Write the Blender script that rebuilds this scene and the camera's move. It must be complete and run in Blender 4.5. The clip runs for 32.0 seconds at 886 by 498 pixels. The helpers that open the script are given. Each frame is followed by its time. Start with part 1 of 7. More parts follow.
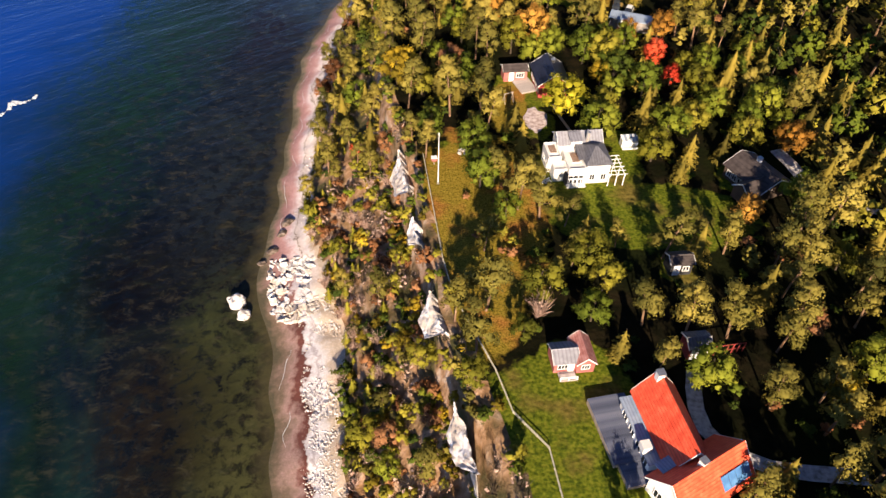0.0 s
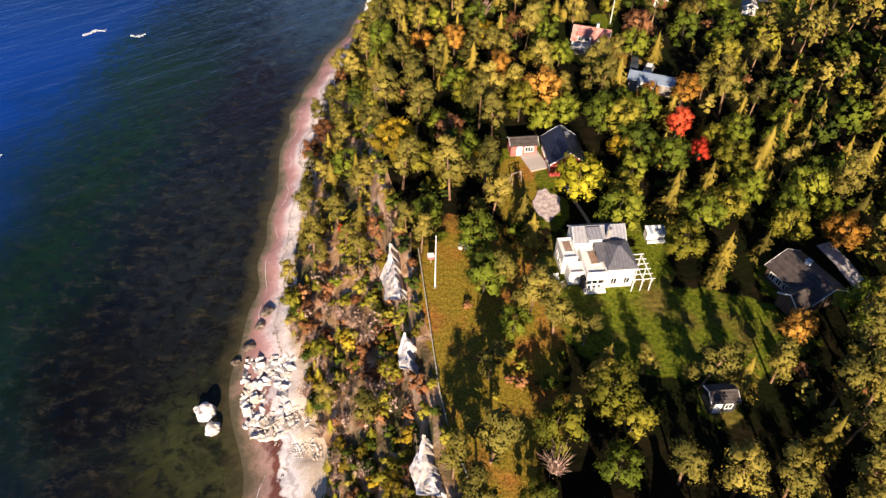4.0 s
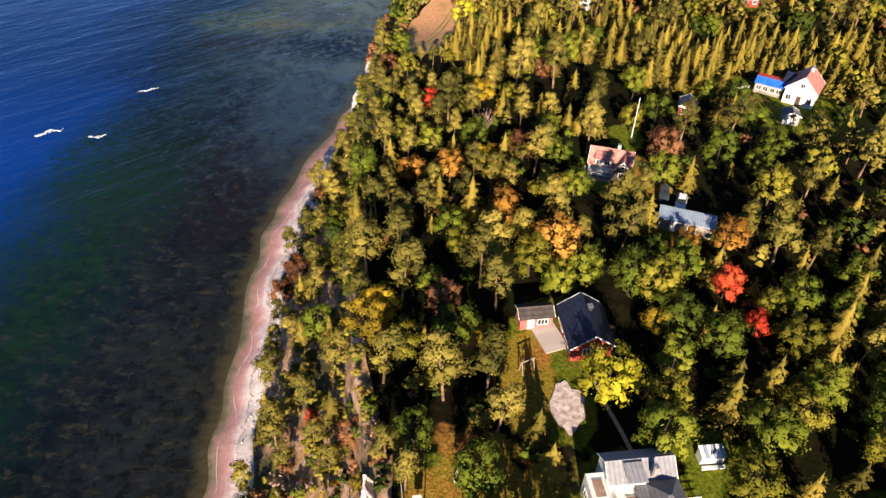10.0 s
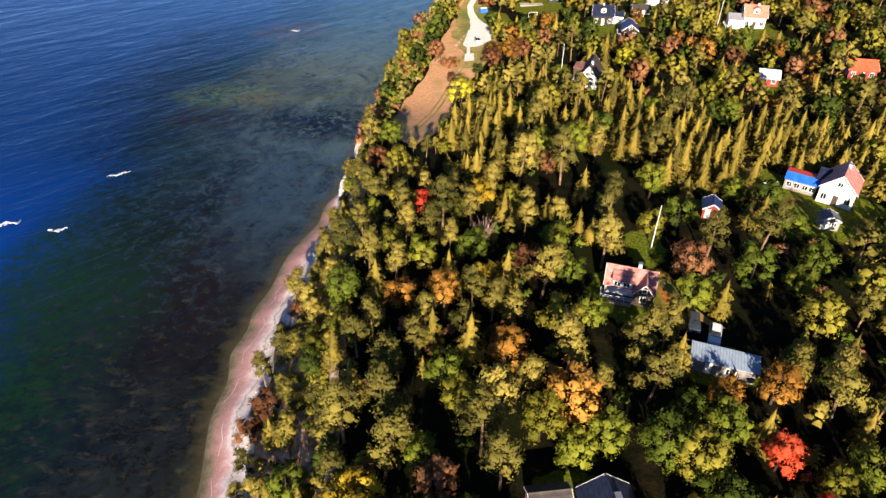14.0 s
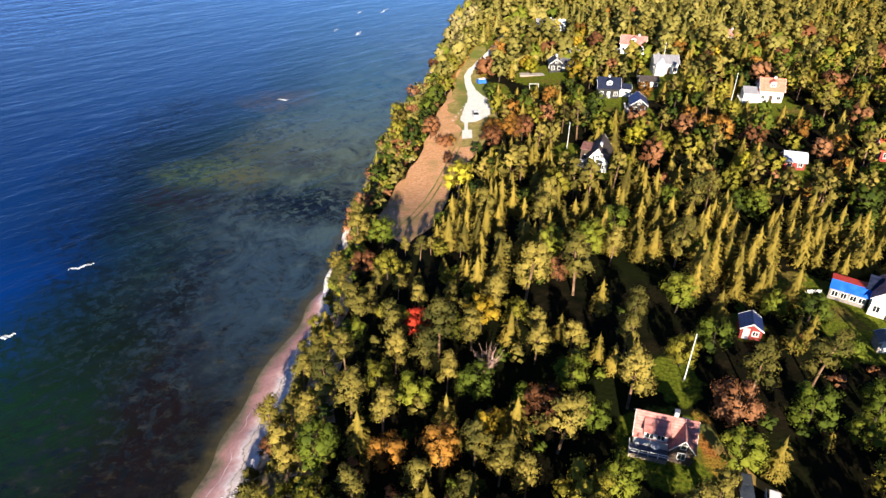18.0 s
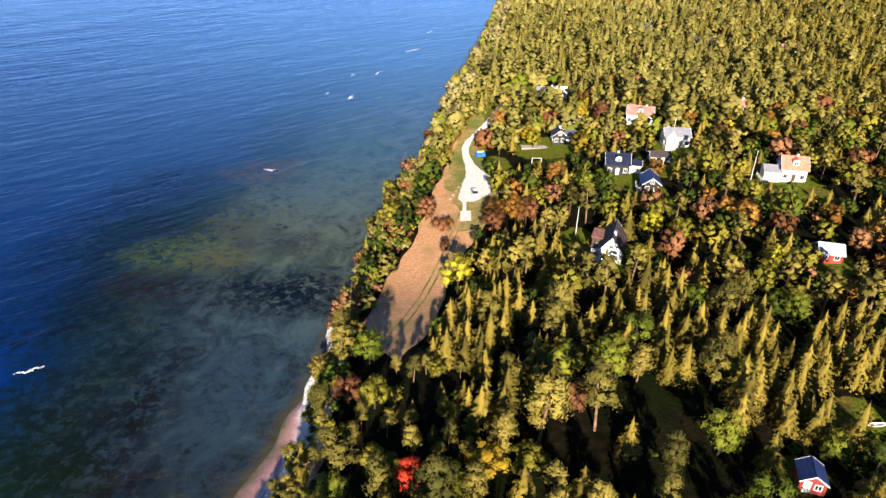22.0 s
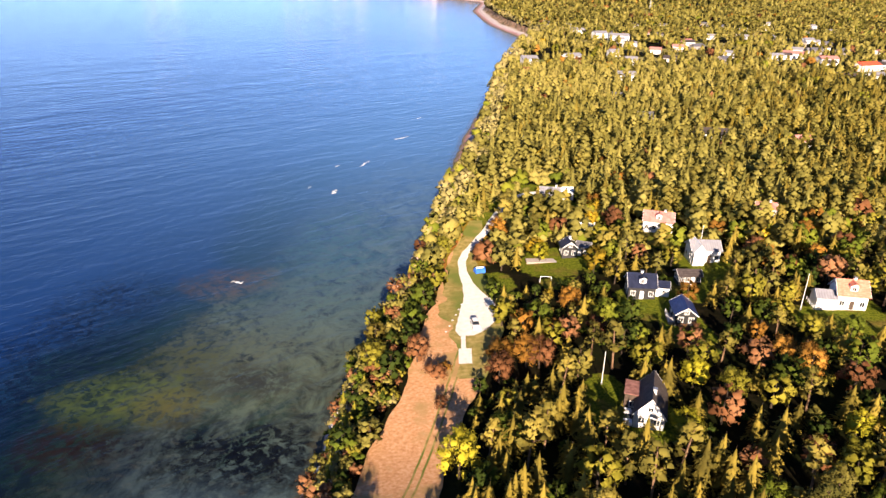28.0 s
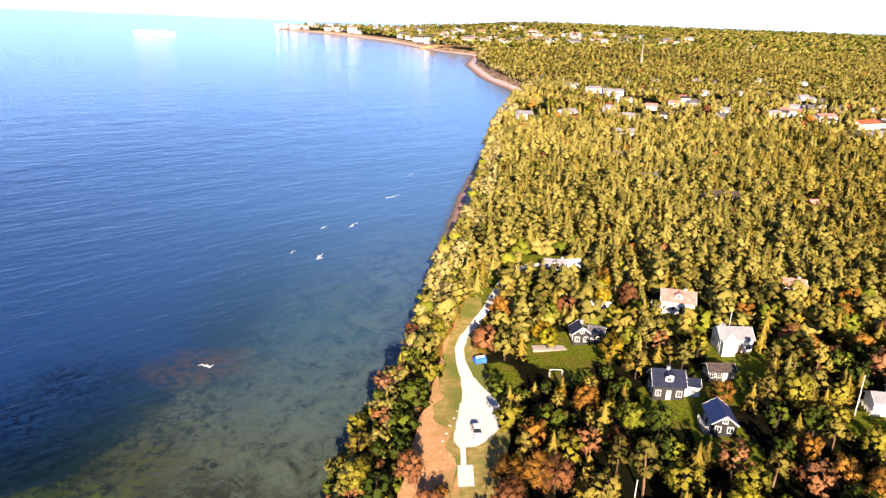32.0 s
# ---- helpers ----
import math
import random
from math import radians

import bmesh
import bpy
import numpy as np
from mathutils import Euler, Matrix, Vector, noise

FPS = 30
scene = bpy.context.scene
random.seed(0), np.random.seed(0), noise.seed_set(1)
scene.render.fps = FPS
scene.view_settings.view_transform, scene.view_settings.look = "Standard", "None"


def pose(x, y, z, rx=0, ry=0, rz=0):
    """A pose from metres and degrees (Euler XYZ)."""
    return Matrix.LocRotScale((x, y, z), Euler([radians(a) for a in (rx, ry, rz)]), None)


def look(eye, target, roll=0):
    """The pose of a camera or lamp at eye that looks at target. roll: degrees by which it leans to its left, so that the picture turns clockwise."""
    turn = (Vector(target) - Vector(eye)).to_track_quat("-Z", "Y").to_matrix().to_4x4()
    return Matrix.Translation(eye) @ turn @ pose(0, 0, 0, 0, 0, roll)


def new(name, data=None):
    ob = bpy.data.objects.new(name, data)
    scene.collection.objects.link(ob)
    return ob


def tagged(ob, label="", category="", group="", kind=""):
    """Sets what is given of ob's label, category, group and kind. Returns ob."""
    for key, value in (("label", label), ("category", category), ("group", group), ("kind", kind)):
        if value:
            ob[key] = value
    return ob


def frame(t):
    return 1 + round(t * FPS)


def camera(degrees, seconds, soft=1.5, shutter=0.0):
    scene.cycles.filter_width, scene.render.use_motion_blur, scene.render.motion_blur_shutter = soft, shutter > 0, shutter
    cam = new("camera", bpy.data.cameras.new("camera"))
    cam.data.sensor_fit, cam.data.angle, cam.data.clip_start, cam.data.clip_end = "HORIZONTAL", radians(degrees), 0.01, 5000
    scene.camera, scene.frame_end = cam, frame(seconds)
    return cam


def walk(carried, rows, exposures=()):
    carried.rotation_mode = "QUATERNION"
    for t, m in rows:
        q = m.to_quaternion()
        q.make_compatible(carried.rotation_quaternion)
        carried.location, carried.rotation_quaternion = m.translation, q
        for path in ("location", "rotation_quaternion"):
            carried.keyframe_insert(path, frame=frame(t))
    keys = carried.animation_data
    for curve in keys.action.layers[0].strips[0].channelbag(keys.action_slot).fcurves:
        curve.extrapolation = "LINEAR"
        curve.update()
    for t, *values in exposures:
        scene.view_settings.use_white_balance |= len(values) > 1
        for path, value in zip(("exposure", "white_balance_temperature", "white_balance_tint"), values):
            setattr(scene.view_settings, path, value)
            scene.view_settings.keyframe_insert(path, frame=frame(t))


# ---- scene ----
cam = camera(65.5, 32.0, soft=1.5)
# seconds, eye, heading to the left, pitch, roll
ROWS = [
    (0, 0.00, 0.00, 96.30, 1.016, -44.862, 1.765),
    (1, -0.02, 5.27, 96.15, 1.151, -44.825, 1.774),
    (2, -0.04, 10.51, 95.99, 1.273, -44.693, 1.775),
    (3, -0.05, 15.76, 95.82, 1.372, -44.277, 1.747),
    (4, -0.07, 21.00, 95.66, 1.434, -43.763, 1.720),
    (5, -0.09, 26.26, 95.51, 1.411, -43.310, 1.751),
    (6, -0.11, 31.54, 95.37, 1.397, -42.801, 1.742),
    (7, -0.15, 36.86, 95.25, 1.512, -42.124, 1.557),
    (8, -0.20, 42.21, 95.16, 1.634, -41.427, 1.370),
    (9, -0.25, 47.62, 95.11, 1.657, -40.886, 1.357),
    (10, -0.30, 53.09, 95.08, 1.652, -40.304, 1.387),
    (11, -0.35, 58.60, 95.08, 1.665, -39.496, 1.377),
    (12, -0.41, 64.13, 95.09, 1.663, -38.590, 1.364),
    (13, -0.49, 69.65, 95.11, 1.619, -37.651, 1.363),
    (14, -0.59, 75.16, 95.13, 1.555, -36.685, 1.349),
    (15, -0.72, 80.62, 95.16, 1.477, -35.722, 1.279),
    (16, -0.90, 86.02, 95.18, 1.402, -34.760, 1.220),
    (17, -1.11, 91.33, 95.20, 1.364, -33.818, 1.227),
    (18, -1.36, 96.55, 95.23, 1.323, -32.867, 1.289),
    (19, -1.64, 101.73, 95.27, 1.245, -31.877, 1.452),
    (20, -1.95, 106.89, 95.30, 1.144, -30.872, 1.608),
    (21, -2.27, 112.06, 95.34, 1.015, -29.865, 1.641),
    (22, -2.61, 117.28, 95.38, 0.882, -28.864, 1.621),
    (23, -2.95, 122.58, 95.41, 0.785, -27.889, 1.563),
    (24, -3.29, 127.99, 95.43, 0.678, -26.913, 1.505),
    (25, -3.64, 133.51, 95.44, 0.511, -25.906, 1.493),
    (26, -4.01, 139.13, 95.46, 0.335, -24.901, 1.520),
    (27, -4.39, 144.82, 95.46, 0.200, -23.935, 1.603),
    (28, -4.78, 150.57, 95.47, 0.059, -22.978, 1.720),
    (29, -5.17, 156.33, 95.47, -0.127, -22.013, 1.856),
    (30, -5.57, 162.11, 95.47, -0.321, -21.033, 2.004),
    (31, -5.96, 167.87, 95.47, -0.490, -20.014, 2.152),
    (32, -6.35, 173.60, 95.48, -0.654, -18.983, 2.301),
]


def way(yaw, pitch):
    a, b = radians(yaw), radians(pitch)
    return Vector((-math.sin(a) * math.cos(b), math.cos(a) * math.cos(b), math.sin(b)))


walk(cam, [(t, look((x, y, z), Vector((x, y, z)) + way(yaw, pitch), roll)) for t, x, y, z, yaw, pitch, roll in ROWS],
     exposures=[(0, 1.44, 6500, 15), (13, 1.47, 6150, 12), (19, 1.53, 5850, 11), (22, 1.52, 5850, 11), (25, 1.58, 6150, 14), (28, 1.66, 6550, 19), (32, 1.78, 6600, 19)])
# ---- light ----
SUN_ELEV, SUN_AZ = 21.0, 178.5   # sun low behind the start of the walk
sun_data = bpy.data.lights.new("sun", "SUN")
sun_data.energy, sun_data.angle, sun_data.color = 5.0, radians(0.6), (1.0, 0.82, 0.59)
sun = new("sun", sun_data)
sa = radians(SUN_AZ)
sun_way = Vector((math.sin(sa) * math.cos(radians(SUN_ELEV)), math.cos(sa) * math.cos(radians(SUN_ELEV)), math.sin(radians(SUN_ELEV))))
sun.matrix_world = look(sun_way * 400, (0, 0, 0))

world = bpy.data.worlds.new("world")
scene.world = world
world.use_nodes = True
wt = world.node_tree
sky = wt.nodes.new("ShaderNodeTexSky")
sky.sky_type, sky.sun_disc = "NISHITA", False
sky.sun_elevation, sky.sun_rotation = radians(SUN_ELEV), radians(SUN_AZ)
sky.air_density, sky.dust_density, sky.ozone_density = 0.5, 0.1, 6.0
# below the horizon the hazy horizon colour goes on
wco = wt.nodes.new("ShaderNodeTexCoord")
wsep = wt.nodes.new("ShaderNodeSeparateXYZ")
wmax = wt.nodes.new("ShaderNodeMath")
wmax.operation, wmax.inputs[1].default_value = "MAXIMUM", 0.012
wcom = wt.nodes.new("ShaderNodeCombineXYZ")
wt.links.new(wco.outputs["Generated"], wsep.inputs[0])
wt.links.new(wsep.outputs["X"], wcom.inputs["X"])
wt.links.new(wsep.outputs["Y"], wcom.inputs["Y"])
wt.links.new(wsep.outputs["Z"], wmax.inputs[0])
wt.links.new(wmax.outputs[0], wcom.inputs["Z"])
wt.links.new(wcom.outputs[0], sky.inputs["Vector"])
# pale sea haze all round, thickest at the horizon
wlow = wt.nodes.new("ShaderNodeMath")
wlow.operation, wlow.inputs[0].default_value = "SUBTRACT", 1.0
wt.links.new(wmax.outputs[0], wlow.inputs[1])
wpow = wt.nodes.new("ShaderNodeMath")
wpow.operation, wpow.inputs[1].default_value = "POWER", 3.5
wt.links.new(wlow.outputs[0], wpow.inputs[0])
whaze = wt.nodes.new("ShaderNodeMix")
whaze.data_type, whaze.blend_type = "RGBA", "ADD"
wt.links.new(wpow.outputs[0], whaze.inputs["Factor"])
wt.links.new(sky.outputs[0], whaze.inputs["A"])
whaze.inputs["B"].default_value = (2.8, 4.3, 7.2, 1.0)
wt.links.new(whaze.outputs["Result"], wt.nodes["Background"].inputs["Color"])
wt.nodes["Background"].inputs["Strength"].default_value = 0.05


# ---- materials ----
def rgb(c):
    return (*c, 1.0)


def material(name, colours, scale=1.0, rough=0.8, metal=0.0, bump=0.0, bump_scale=None, detail=6.0, island=0.0, per_object=0.0,
             spread=(0.3, 0.7), stretch=(1, 1, 1), second=None, second_scale=0.1, translucent=0.0, local=False, specular=0.3, hue=False):
    """colours: two to four colours mixed by noise at real size; second: a colour for large patches of wear."""
    m = bpy.data.materials.new(name)
    m.use_nodes = True
    nt, bsdf = m.node_tree, m.node_tree.nodes["Principled BSDF"]
    add, link = nt.nodes.new, nt.links.new
    if local:
        src = add("ShaderNodeTexCoord").outputs["Object"]
    else:
        src = add("ShaderNodeNewGeometry").outputs["Position"]
    mp = add("ShaderNodeMapping")
    mp.inputs["Scale"].default_value = stretch
    link(src, mp.inputs["Vector"])
    nz = add("ShaderNodeTexNoise")
    nz.inputs["Scale"].default_value, nz.inputs["Detail"].default_value = scale, detail
    link(mp.outputs[0], nz.inputs["Vector"])
    value = nz.outputs["Fac"]
    if hue:
        at = add("ShaderNodeAttribute")
        at.attribute_name = "hue"
        plus = add("ShaderNodeMath")
        link(value, plus.inputs[0])
        link(at.outputs["Fac"], plus.inputs[1])
        value = plus.outputs[0]
    for amount, output in ((island, "Random Per Island"), (per_object, "Random")):
        if amount:
            node = add("ShaderNodeNewGeometry" if output != "Random" else "ShaderNodeObjectInfo")
            sub = add("ShaderNodeMath")
            sub.operation = "MULTIPLY_ADD"
            sub.inputs[1].default_value, sub.inputs[2].default_value = amount, -amount / 2
            link(node.outputs[output], sub.inputs[0])
            plus = add("ShaderNodeMath")
            link(value, plus.inputs[0])
            link(sub.outputs[0], plus.inputs[1])
            value = plus.outputs[0]
    ramp = add("ShaderNodeValToRGB")
    els = ramp.color_ramp.elements
    while len(els) < len(colours):
        els.new(0.5)
    for n, c in enumerate(colours):
        els[n].position = spread[0] + (spread[1] - spread[0]) * n / max(1, len(colours) - 1)
        els[n].color = rgb(c)
    link(value, ramp.inputs[0])
    colour = ramp.outputs[0]
    if second:
        n2 = add("ShaderNodeTexNoise")
        n2.inputs["Scale"].default_value, n2.inputs["Detail"].default_value = second_scale, 5
        link(src, n2.inputs["Vector"])
        r2 = add("ShaderNodeMapRange")
        r2.inputs[1].default_value, r2.inputs[2].default_value = 0.48, 0.62
        link(n2.outputs["Fac"], r2.inputs[0])
        mix = add("ShaderNodeMix")
        mix.data_type = "RGBA"
        link(r2.outputs[0], mix.inputs["Factor"])
        link(colour, mix.inputs["A"])
        mix.inputs["B"].default_value = rgb(second)
        colour = mix.outputs["Result"]
    link(colour, bsdf.inputs["Base Color"])
    bsdf.inputs["Roughness"].default_value, bsdf.inputs["Metallic"].default_value = rough, metal
    bsdf.inputs["Specular IOR Level"].default_value = specular
    if bump:
        nb = add("ShaderNodeTexNoise")
        nb.inputs["Scale"].default_value, nb.inputs["Detail"].default_value = bump_scale or scale * 3, 6
        link(mp.outputs[0], nb.inputs["Vector"])
        bp = add("ShaderNodeBump")
        bp.inputs["Strength"].default_value, bp.inputs["Distance"].default_value = 1.0, bump
        link(nb.outputs["Fac"], bp.inputs["Height"])
        link(bp.outputs[0], bsdf.inputs["Normal"])
    if translucent:
        tr = add("ShaderNodeBsdfTranslucent")
        link(colour, tr.inputs["Color"])
        ms = add("ShaderNodeMixShader")
        ms.inputs[0].default_value = translucent
        link(bsdf.outputs[0], ms.inputs[1])
        link(tr.outputs[0], ms.inputs[2])
        link(ms.outputs[0], nt.nodes["Material Output"].inputs["Surface"])
    return m


def leafy(name, colours, wide=0.17, spread=(0.22, 0.78)):
    return material(name, colours, scale=wide, rough=0.8, island=0.05, per_object=0.42, spread=spread, translucent=0.05, specular=0.04, hue=True, detail=2.0)


def roof_rows(name, colours, step, axis="Z", rough=0.7, bump=0.03, metal=0.0):
    """Roof covering: weathered colour with courses across the slope."""
    m = material(name, colours, scale=1.4, rough=rough, metal=metal, local=True)
    nt = m.node_tree
    bsdf = nt.nodes["Principled BSDF"]
    co = nt.nodes.new("ShaderNodeTexCoord")
    wv = nt.nodes.new("ShaderNodeTexWave")
    wv.bands_direction = axis
    wv.wave_profile = "SAW"
    wv.inputs["Scale"].default_value = 0.314 / step
    wv.inputs["Distortion"].default_value = 0.15
    nt.links.new(co.outputs["Object"], wv.inputs["Vector"])
    # joints between the courses are darker
    base = bsdf.inputs["Base Color"].links[0].from_socket
    shade = nt.nodes.new("ShaderNodeMapRange")
    shade.inputs[1].default_value, shade.inputs[2].default_value, shade.inputs[3].default_value = 0.0, 0.5, 0.62
    nt.links.new(wv.outputs["Fac"], shade.inputs[0])
    mul = nt.nodes.new("ShaderNodeMix")
    mul.data_type, mul.blend_type = "RGBA", "MULTIPLY"
    mul.inputs["Factor"].default_value = 0.85
    nt.links.new(base, mul.inputs["A"])
    nt.links.new(shade.outputs[0], mul.inputs["B"])
    nt.links.new(mul.outputs["Result"], bsdf.inputs["Base Color"])
    bp = nt.nodes.new("ShaderNodeBump")
    bp.inputs["Distance"].default_value = bump
    nt.links.new(wv.outputs["Fac"], bp.inputs["Height"])
    nt.links.new(bp.outputs[0], bsdf.inputs["Normal"])
    return m


M = {}
M["pine"] = leafy("pine_needles", [(0.050, 0.050, 0.012), (0.146, 0.124, 0.025), (0.268, 0.212, 0.042)])
M["spruce"] = leafy("spruce_needles", [(0.068, 0.057, 0.012), (0.164, 0.128, 0.022), (0.255, 0.190, 0.032)])
M["green"] = leafy("green_leaves", [(0.030, 0.045, 0.008), (0.092, 0.116, 0.012), (0.185, 0.192, 0.020)])
M["lime"] = leafy("yellow_green_leaves", [(0.058, 0.062, 0.008), (0.140, 0.130, 0.014), (0.225, 0.195, 0.024)])
# distant foliage paled: aerial haze and sun glare put into the leaf colour
M["wood"] = leafy("hazed_mixed_wood", [(0.125, 0.114, 0.026), (0.212, 0.186, 0.042), (0.280, 0.236, 0.062)], wide=0.12)
# olive-tan leaves of the coastal belt, lifted with some haze in the colour
M["tan"] = leafy("pale_olive_leaves", [(0.15, 0.130, 0.045), (0.23, 0.198, 0.070), (0.30, 0.25, 0.10)])
M["bright"] = leafy("bright_yellow_green_leaves", [(0.15, 0.14, 0.010), (0.30, 0.27, 0.018), (0.42, 0.36, 0.03)])
M["yellow"] = leafy("yellow_leaves", [(0.10, 0.075, 0.008), (0.30, 0.20, 0.015), (0.48, 0.33, 0.025)])
M["orange"] = leafy("orange_leaves", [(0.10, 0.050, 0.010), (0.255, 0.120, 0.020), (0.40, 0.205, 0.038)])
M["red"] = leafy("red_leaves", [(0.22, 0.02, 0.012), (0.45, 0.045, 0.02), (0.6, 0.10, 0.04)])
M["rust"] = leafy("rust_brown_leaves", [(0.060, 0.026, 0.012), (0.17, 0.072, 0.030), (0.28, 0.135, 0.062)])
M["bare"] = material("bare_twigs", [(0.24, 0.145, 0.11), (0.48, 0.34, 0.28)], scale=2, island=0.4, rough=0.9)
M["bark_dark"] = material("dark_bark", [(0.03, 0.022, 0.015), (0.07, 0.05, 0.035)], scale=1.5, rough=0.95)
M["bark"] = material("pine_bark", [(0.07, 0.042, 0.026), (0.18, 0.105, 0.06), (0.28, 0.18, 0.11)], scale=1.2, rough=0.9, bump=0.02)
# near-black: the shade under the trees is put into the floor colour
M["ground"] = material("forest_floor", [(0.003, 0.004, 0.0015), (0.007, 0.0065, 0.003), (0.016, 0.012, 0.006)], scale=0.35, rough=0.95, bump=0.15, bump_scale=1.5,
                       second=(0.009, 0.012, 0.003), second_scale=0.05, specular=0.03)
M["grass"] = material("lawn_grass", [(0.035, 0.06, 0.006), (0.08, 0.115, 0.012), (0.14, 0.15, 0.02)], scale=0.5, rough=0.9, bump=0.06, bump_scale=8,
                      second=(0.15, 0.12, 0.025), second_scale=0.14)
M["dry"] = material("dry_meadow_grass", [(0.165, 0.13, 0.028), (0.24, 0.162, 0.038), (0.30, 0.175, 0.048)], scale=0.45, rough=0.95, bump=0.04, bump_scale=5,
                    second=(0.12, 0.125, 0.024), second_scale=0.12)
M["field"] = material("bare_brown_field", [(0.42, 0.205, 0.085), (0.54, 0.285, 0.135), (0.62, 0.37, 0.21)], scale=1.6, rough=0.95, bump=0.025, bump_scale=4,
                      second=(0.36, 0.23, 0.09), second_scale=0.15)
M["verge"] = material("pale_verge_grass", [(0.17, 0.145, 0.035), (0.27, 0.215, 0.06), (0.36, 0.27, 0.10)], scale=0.8, rough=0.95, bump=0.03, bump_scale=5,
                      second=(0.13, 0.155, 0.025), second_scale=0.1)
M["gravel"] = material("white_gravel", [(0.62, 0.60, 0.55), (0.76, 0.74, 0.70)], scale=0.9, rough=0.95, bump=0.03, bump_scale=12)
M["weedy_stone"] = material("weedy_stone", [(0.035, 0.026, 0.02), (0.10, 0.075, 0.06), (0.2, 0.16, 0.14)], scale=1.5, rough=0.8, bump=0.05, bump_scale=4)
M["pale_stone"] = material("pale_pink_stones", [(0.26, 0.19, 0.18), (0.48, 0.39, 0.38), (0.64, 0.57, 0.57)], scale=1.4, rough=0.95, bump=0.08, bump_scale=4)
M["grey_gravel"] = material("grey_gravel", [(0.20, 0.18, 0.17), (0.42, 0.39, 0.38), (0.56, 0.53, 0.52)], scale=1.6, rough=0.95, bump=0.03, bump_scale=10)
M["lime_rock"] = material("limestone", [(0.17, 0.15, 0.14), (0.60, 0.57, 0.56), (0.80, 0.78, 0.78)], scale=1.3, rough=0.9, bump=0.18, bump_scale=1.6,
                          second=(0.44, 0.38, 0.33), second_scale=0.3)


def blend_ground():
    """Forest floor that turns to lawn and dry meadow where the land's own masks say so, with ragged edges."""
    m = M["ground"]
    nt = m.node_tree
    add, link = nt.nodes.new, nt.links.new
    bsdf = nt.nodes["Principled BSDF"]
    base = bsdf.inputs["Base Color"].links[0].from_socket
    pos = add("ShaderNodeNewGeometry").outputs["Position"]

    def noise_at(scale, detail=6):
        n = add("ShaderNodeTexNoise")
        n.inputs["Scale"].default_value, n.inputs["Detail"].default_value = scale, detail
        link(pos, n.inputs["Vector"])
        return n.outputs["Fac"]

    def ramp(value, stops):
        r = add("ShaderNodeValToRGB")
        e = r.color_ramp.elements
        while len(e) < len(stops):
            e.new(0.5)
        for n, (p, c) in enumerate(stops):
            e[n].position, e[n].color = p, rgb(c)
        link(value, r.inputs[0])
        return r.outputs[0]

    def mixed(f, a, b):
        x = add("ShaderNodeMix")
        x.data_type = "RGBA"
        link(f, x.inputs["Factor"])
        link(a, x.inputs["A"])
        link(b, x.inputs["B"])
        return x.outputs["Result"]

    def masked(name, size):
        at = add("ShaderNodeAttribute")
        at.attribute_name = name
        k = add("ShaderNodeMath")
        k.operation = "MULTIPLY_ADD"
        link(noise_at(size), k.inputs[0])
        k.inputs[1].default_value, k.inputs[2].default_value = 1.5, -0.75
        p = add("ShaderNodeMath")
        link(at.outputs["Fac"], p.inputs[0])
        link(k.outputs[0], p.inputs[1])
        r = add("ShaderNodeMapRange")
        r.inputs[1].default_value, r.inputs[2].default_value = 0.38, 0.62
        link(p.outputs[0], r.inputs[0])
        return r.outputs[0]

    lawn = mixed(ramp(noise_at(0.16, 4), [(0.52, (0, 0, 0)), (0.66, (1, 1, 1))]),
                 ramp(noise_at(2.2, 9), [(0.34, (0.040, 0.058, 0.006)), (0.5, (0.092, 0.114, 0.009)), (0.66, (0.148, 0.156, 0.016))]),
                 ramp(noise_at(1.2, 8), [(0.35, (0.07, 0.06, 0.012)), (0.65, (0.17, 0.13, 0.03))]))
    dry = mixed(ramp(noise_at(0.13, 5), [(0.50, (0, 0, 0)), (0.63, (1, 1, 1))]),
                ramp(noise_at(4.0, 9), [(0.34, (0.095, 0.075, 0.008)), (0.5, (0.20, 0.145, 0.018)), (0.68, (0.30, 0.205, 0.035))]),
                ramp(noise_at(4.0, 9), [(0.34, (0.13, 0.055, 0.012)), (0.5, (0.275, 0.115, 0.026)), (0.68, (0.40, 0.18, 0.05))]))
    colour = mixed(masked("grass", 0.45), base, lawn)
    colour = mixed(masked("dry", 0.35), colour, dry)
    link(colour, bsdf.inputs["Base Color"])


blend_ground()
M["scrub"] = material("dry_scrub_slope", [(0.11, 0.06, 0.028), (0.24, 0.135, 0.065), (0.36, 0.225, 0.14), (0.48, 0.37, 0.29)], scale=0.5, rough=0.95, bump=0.2, bump_scale=2,
                      second=(0.05, 0.045, 0.014), second_scale=0.12)


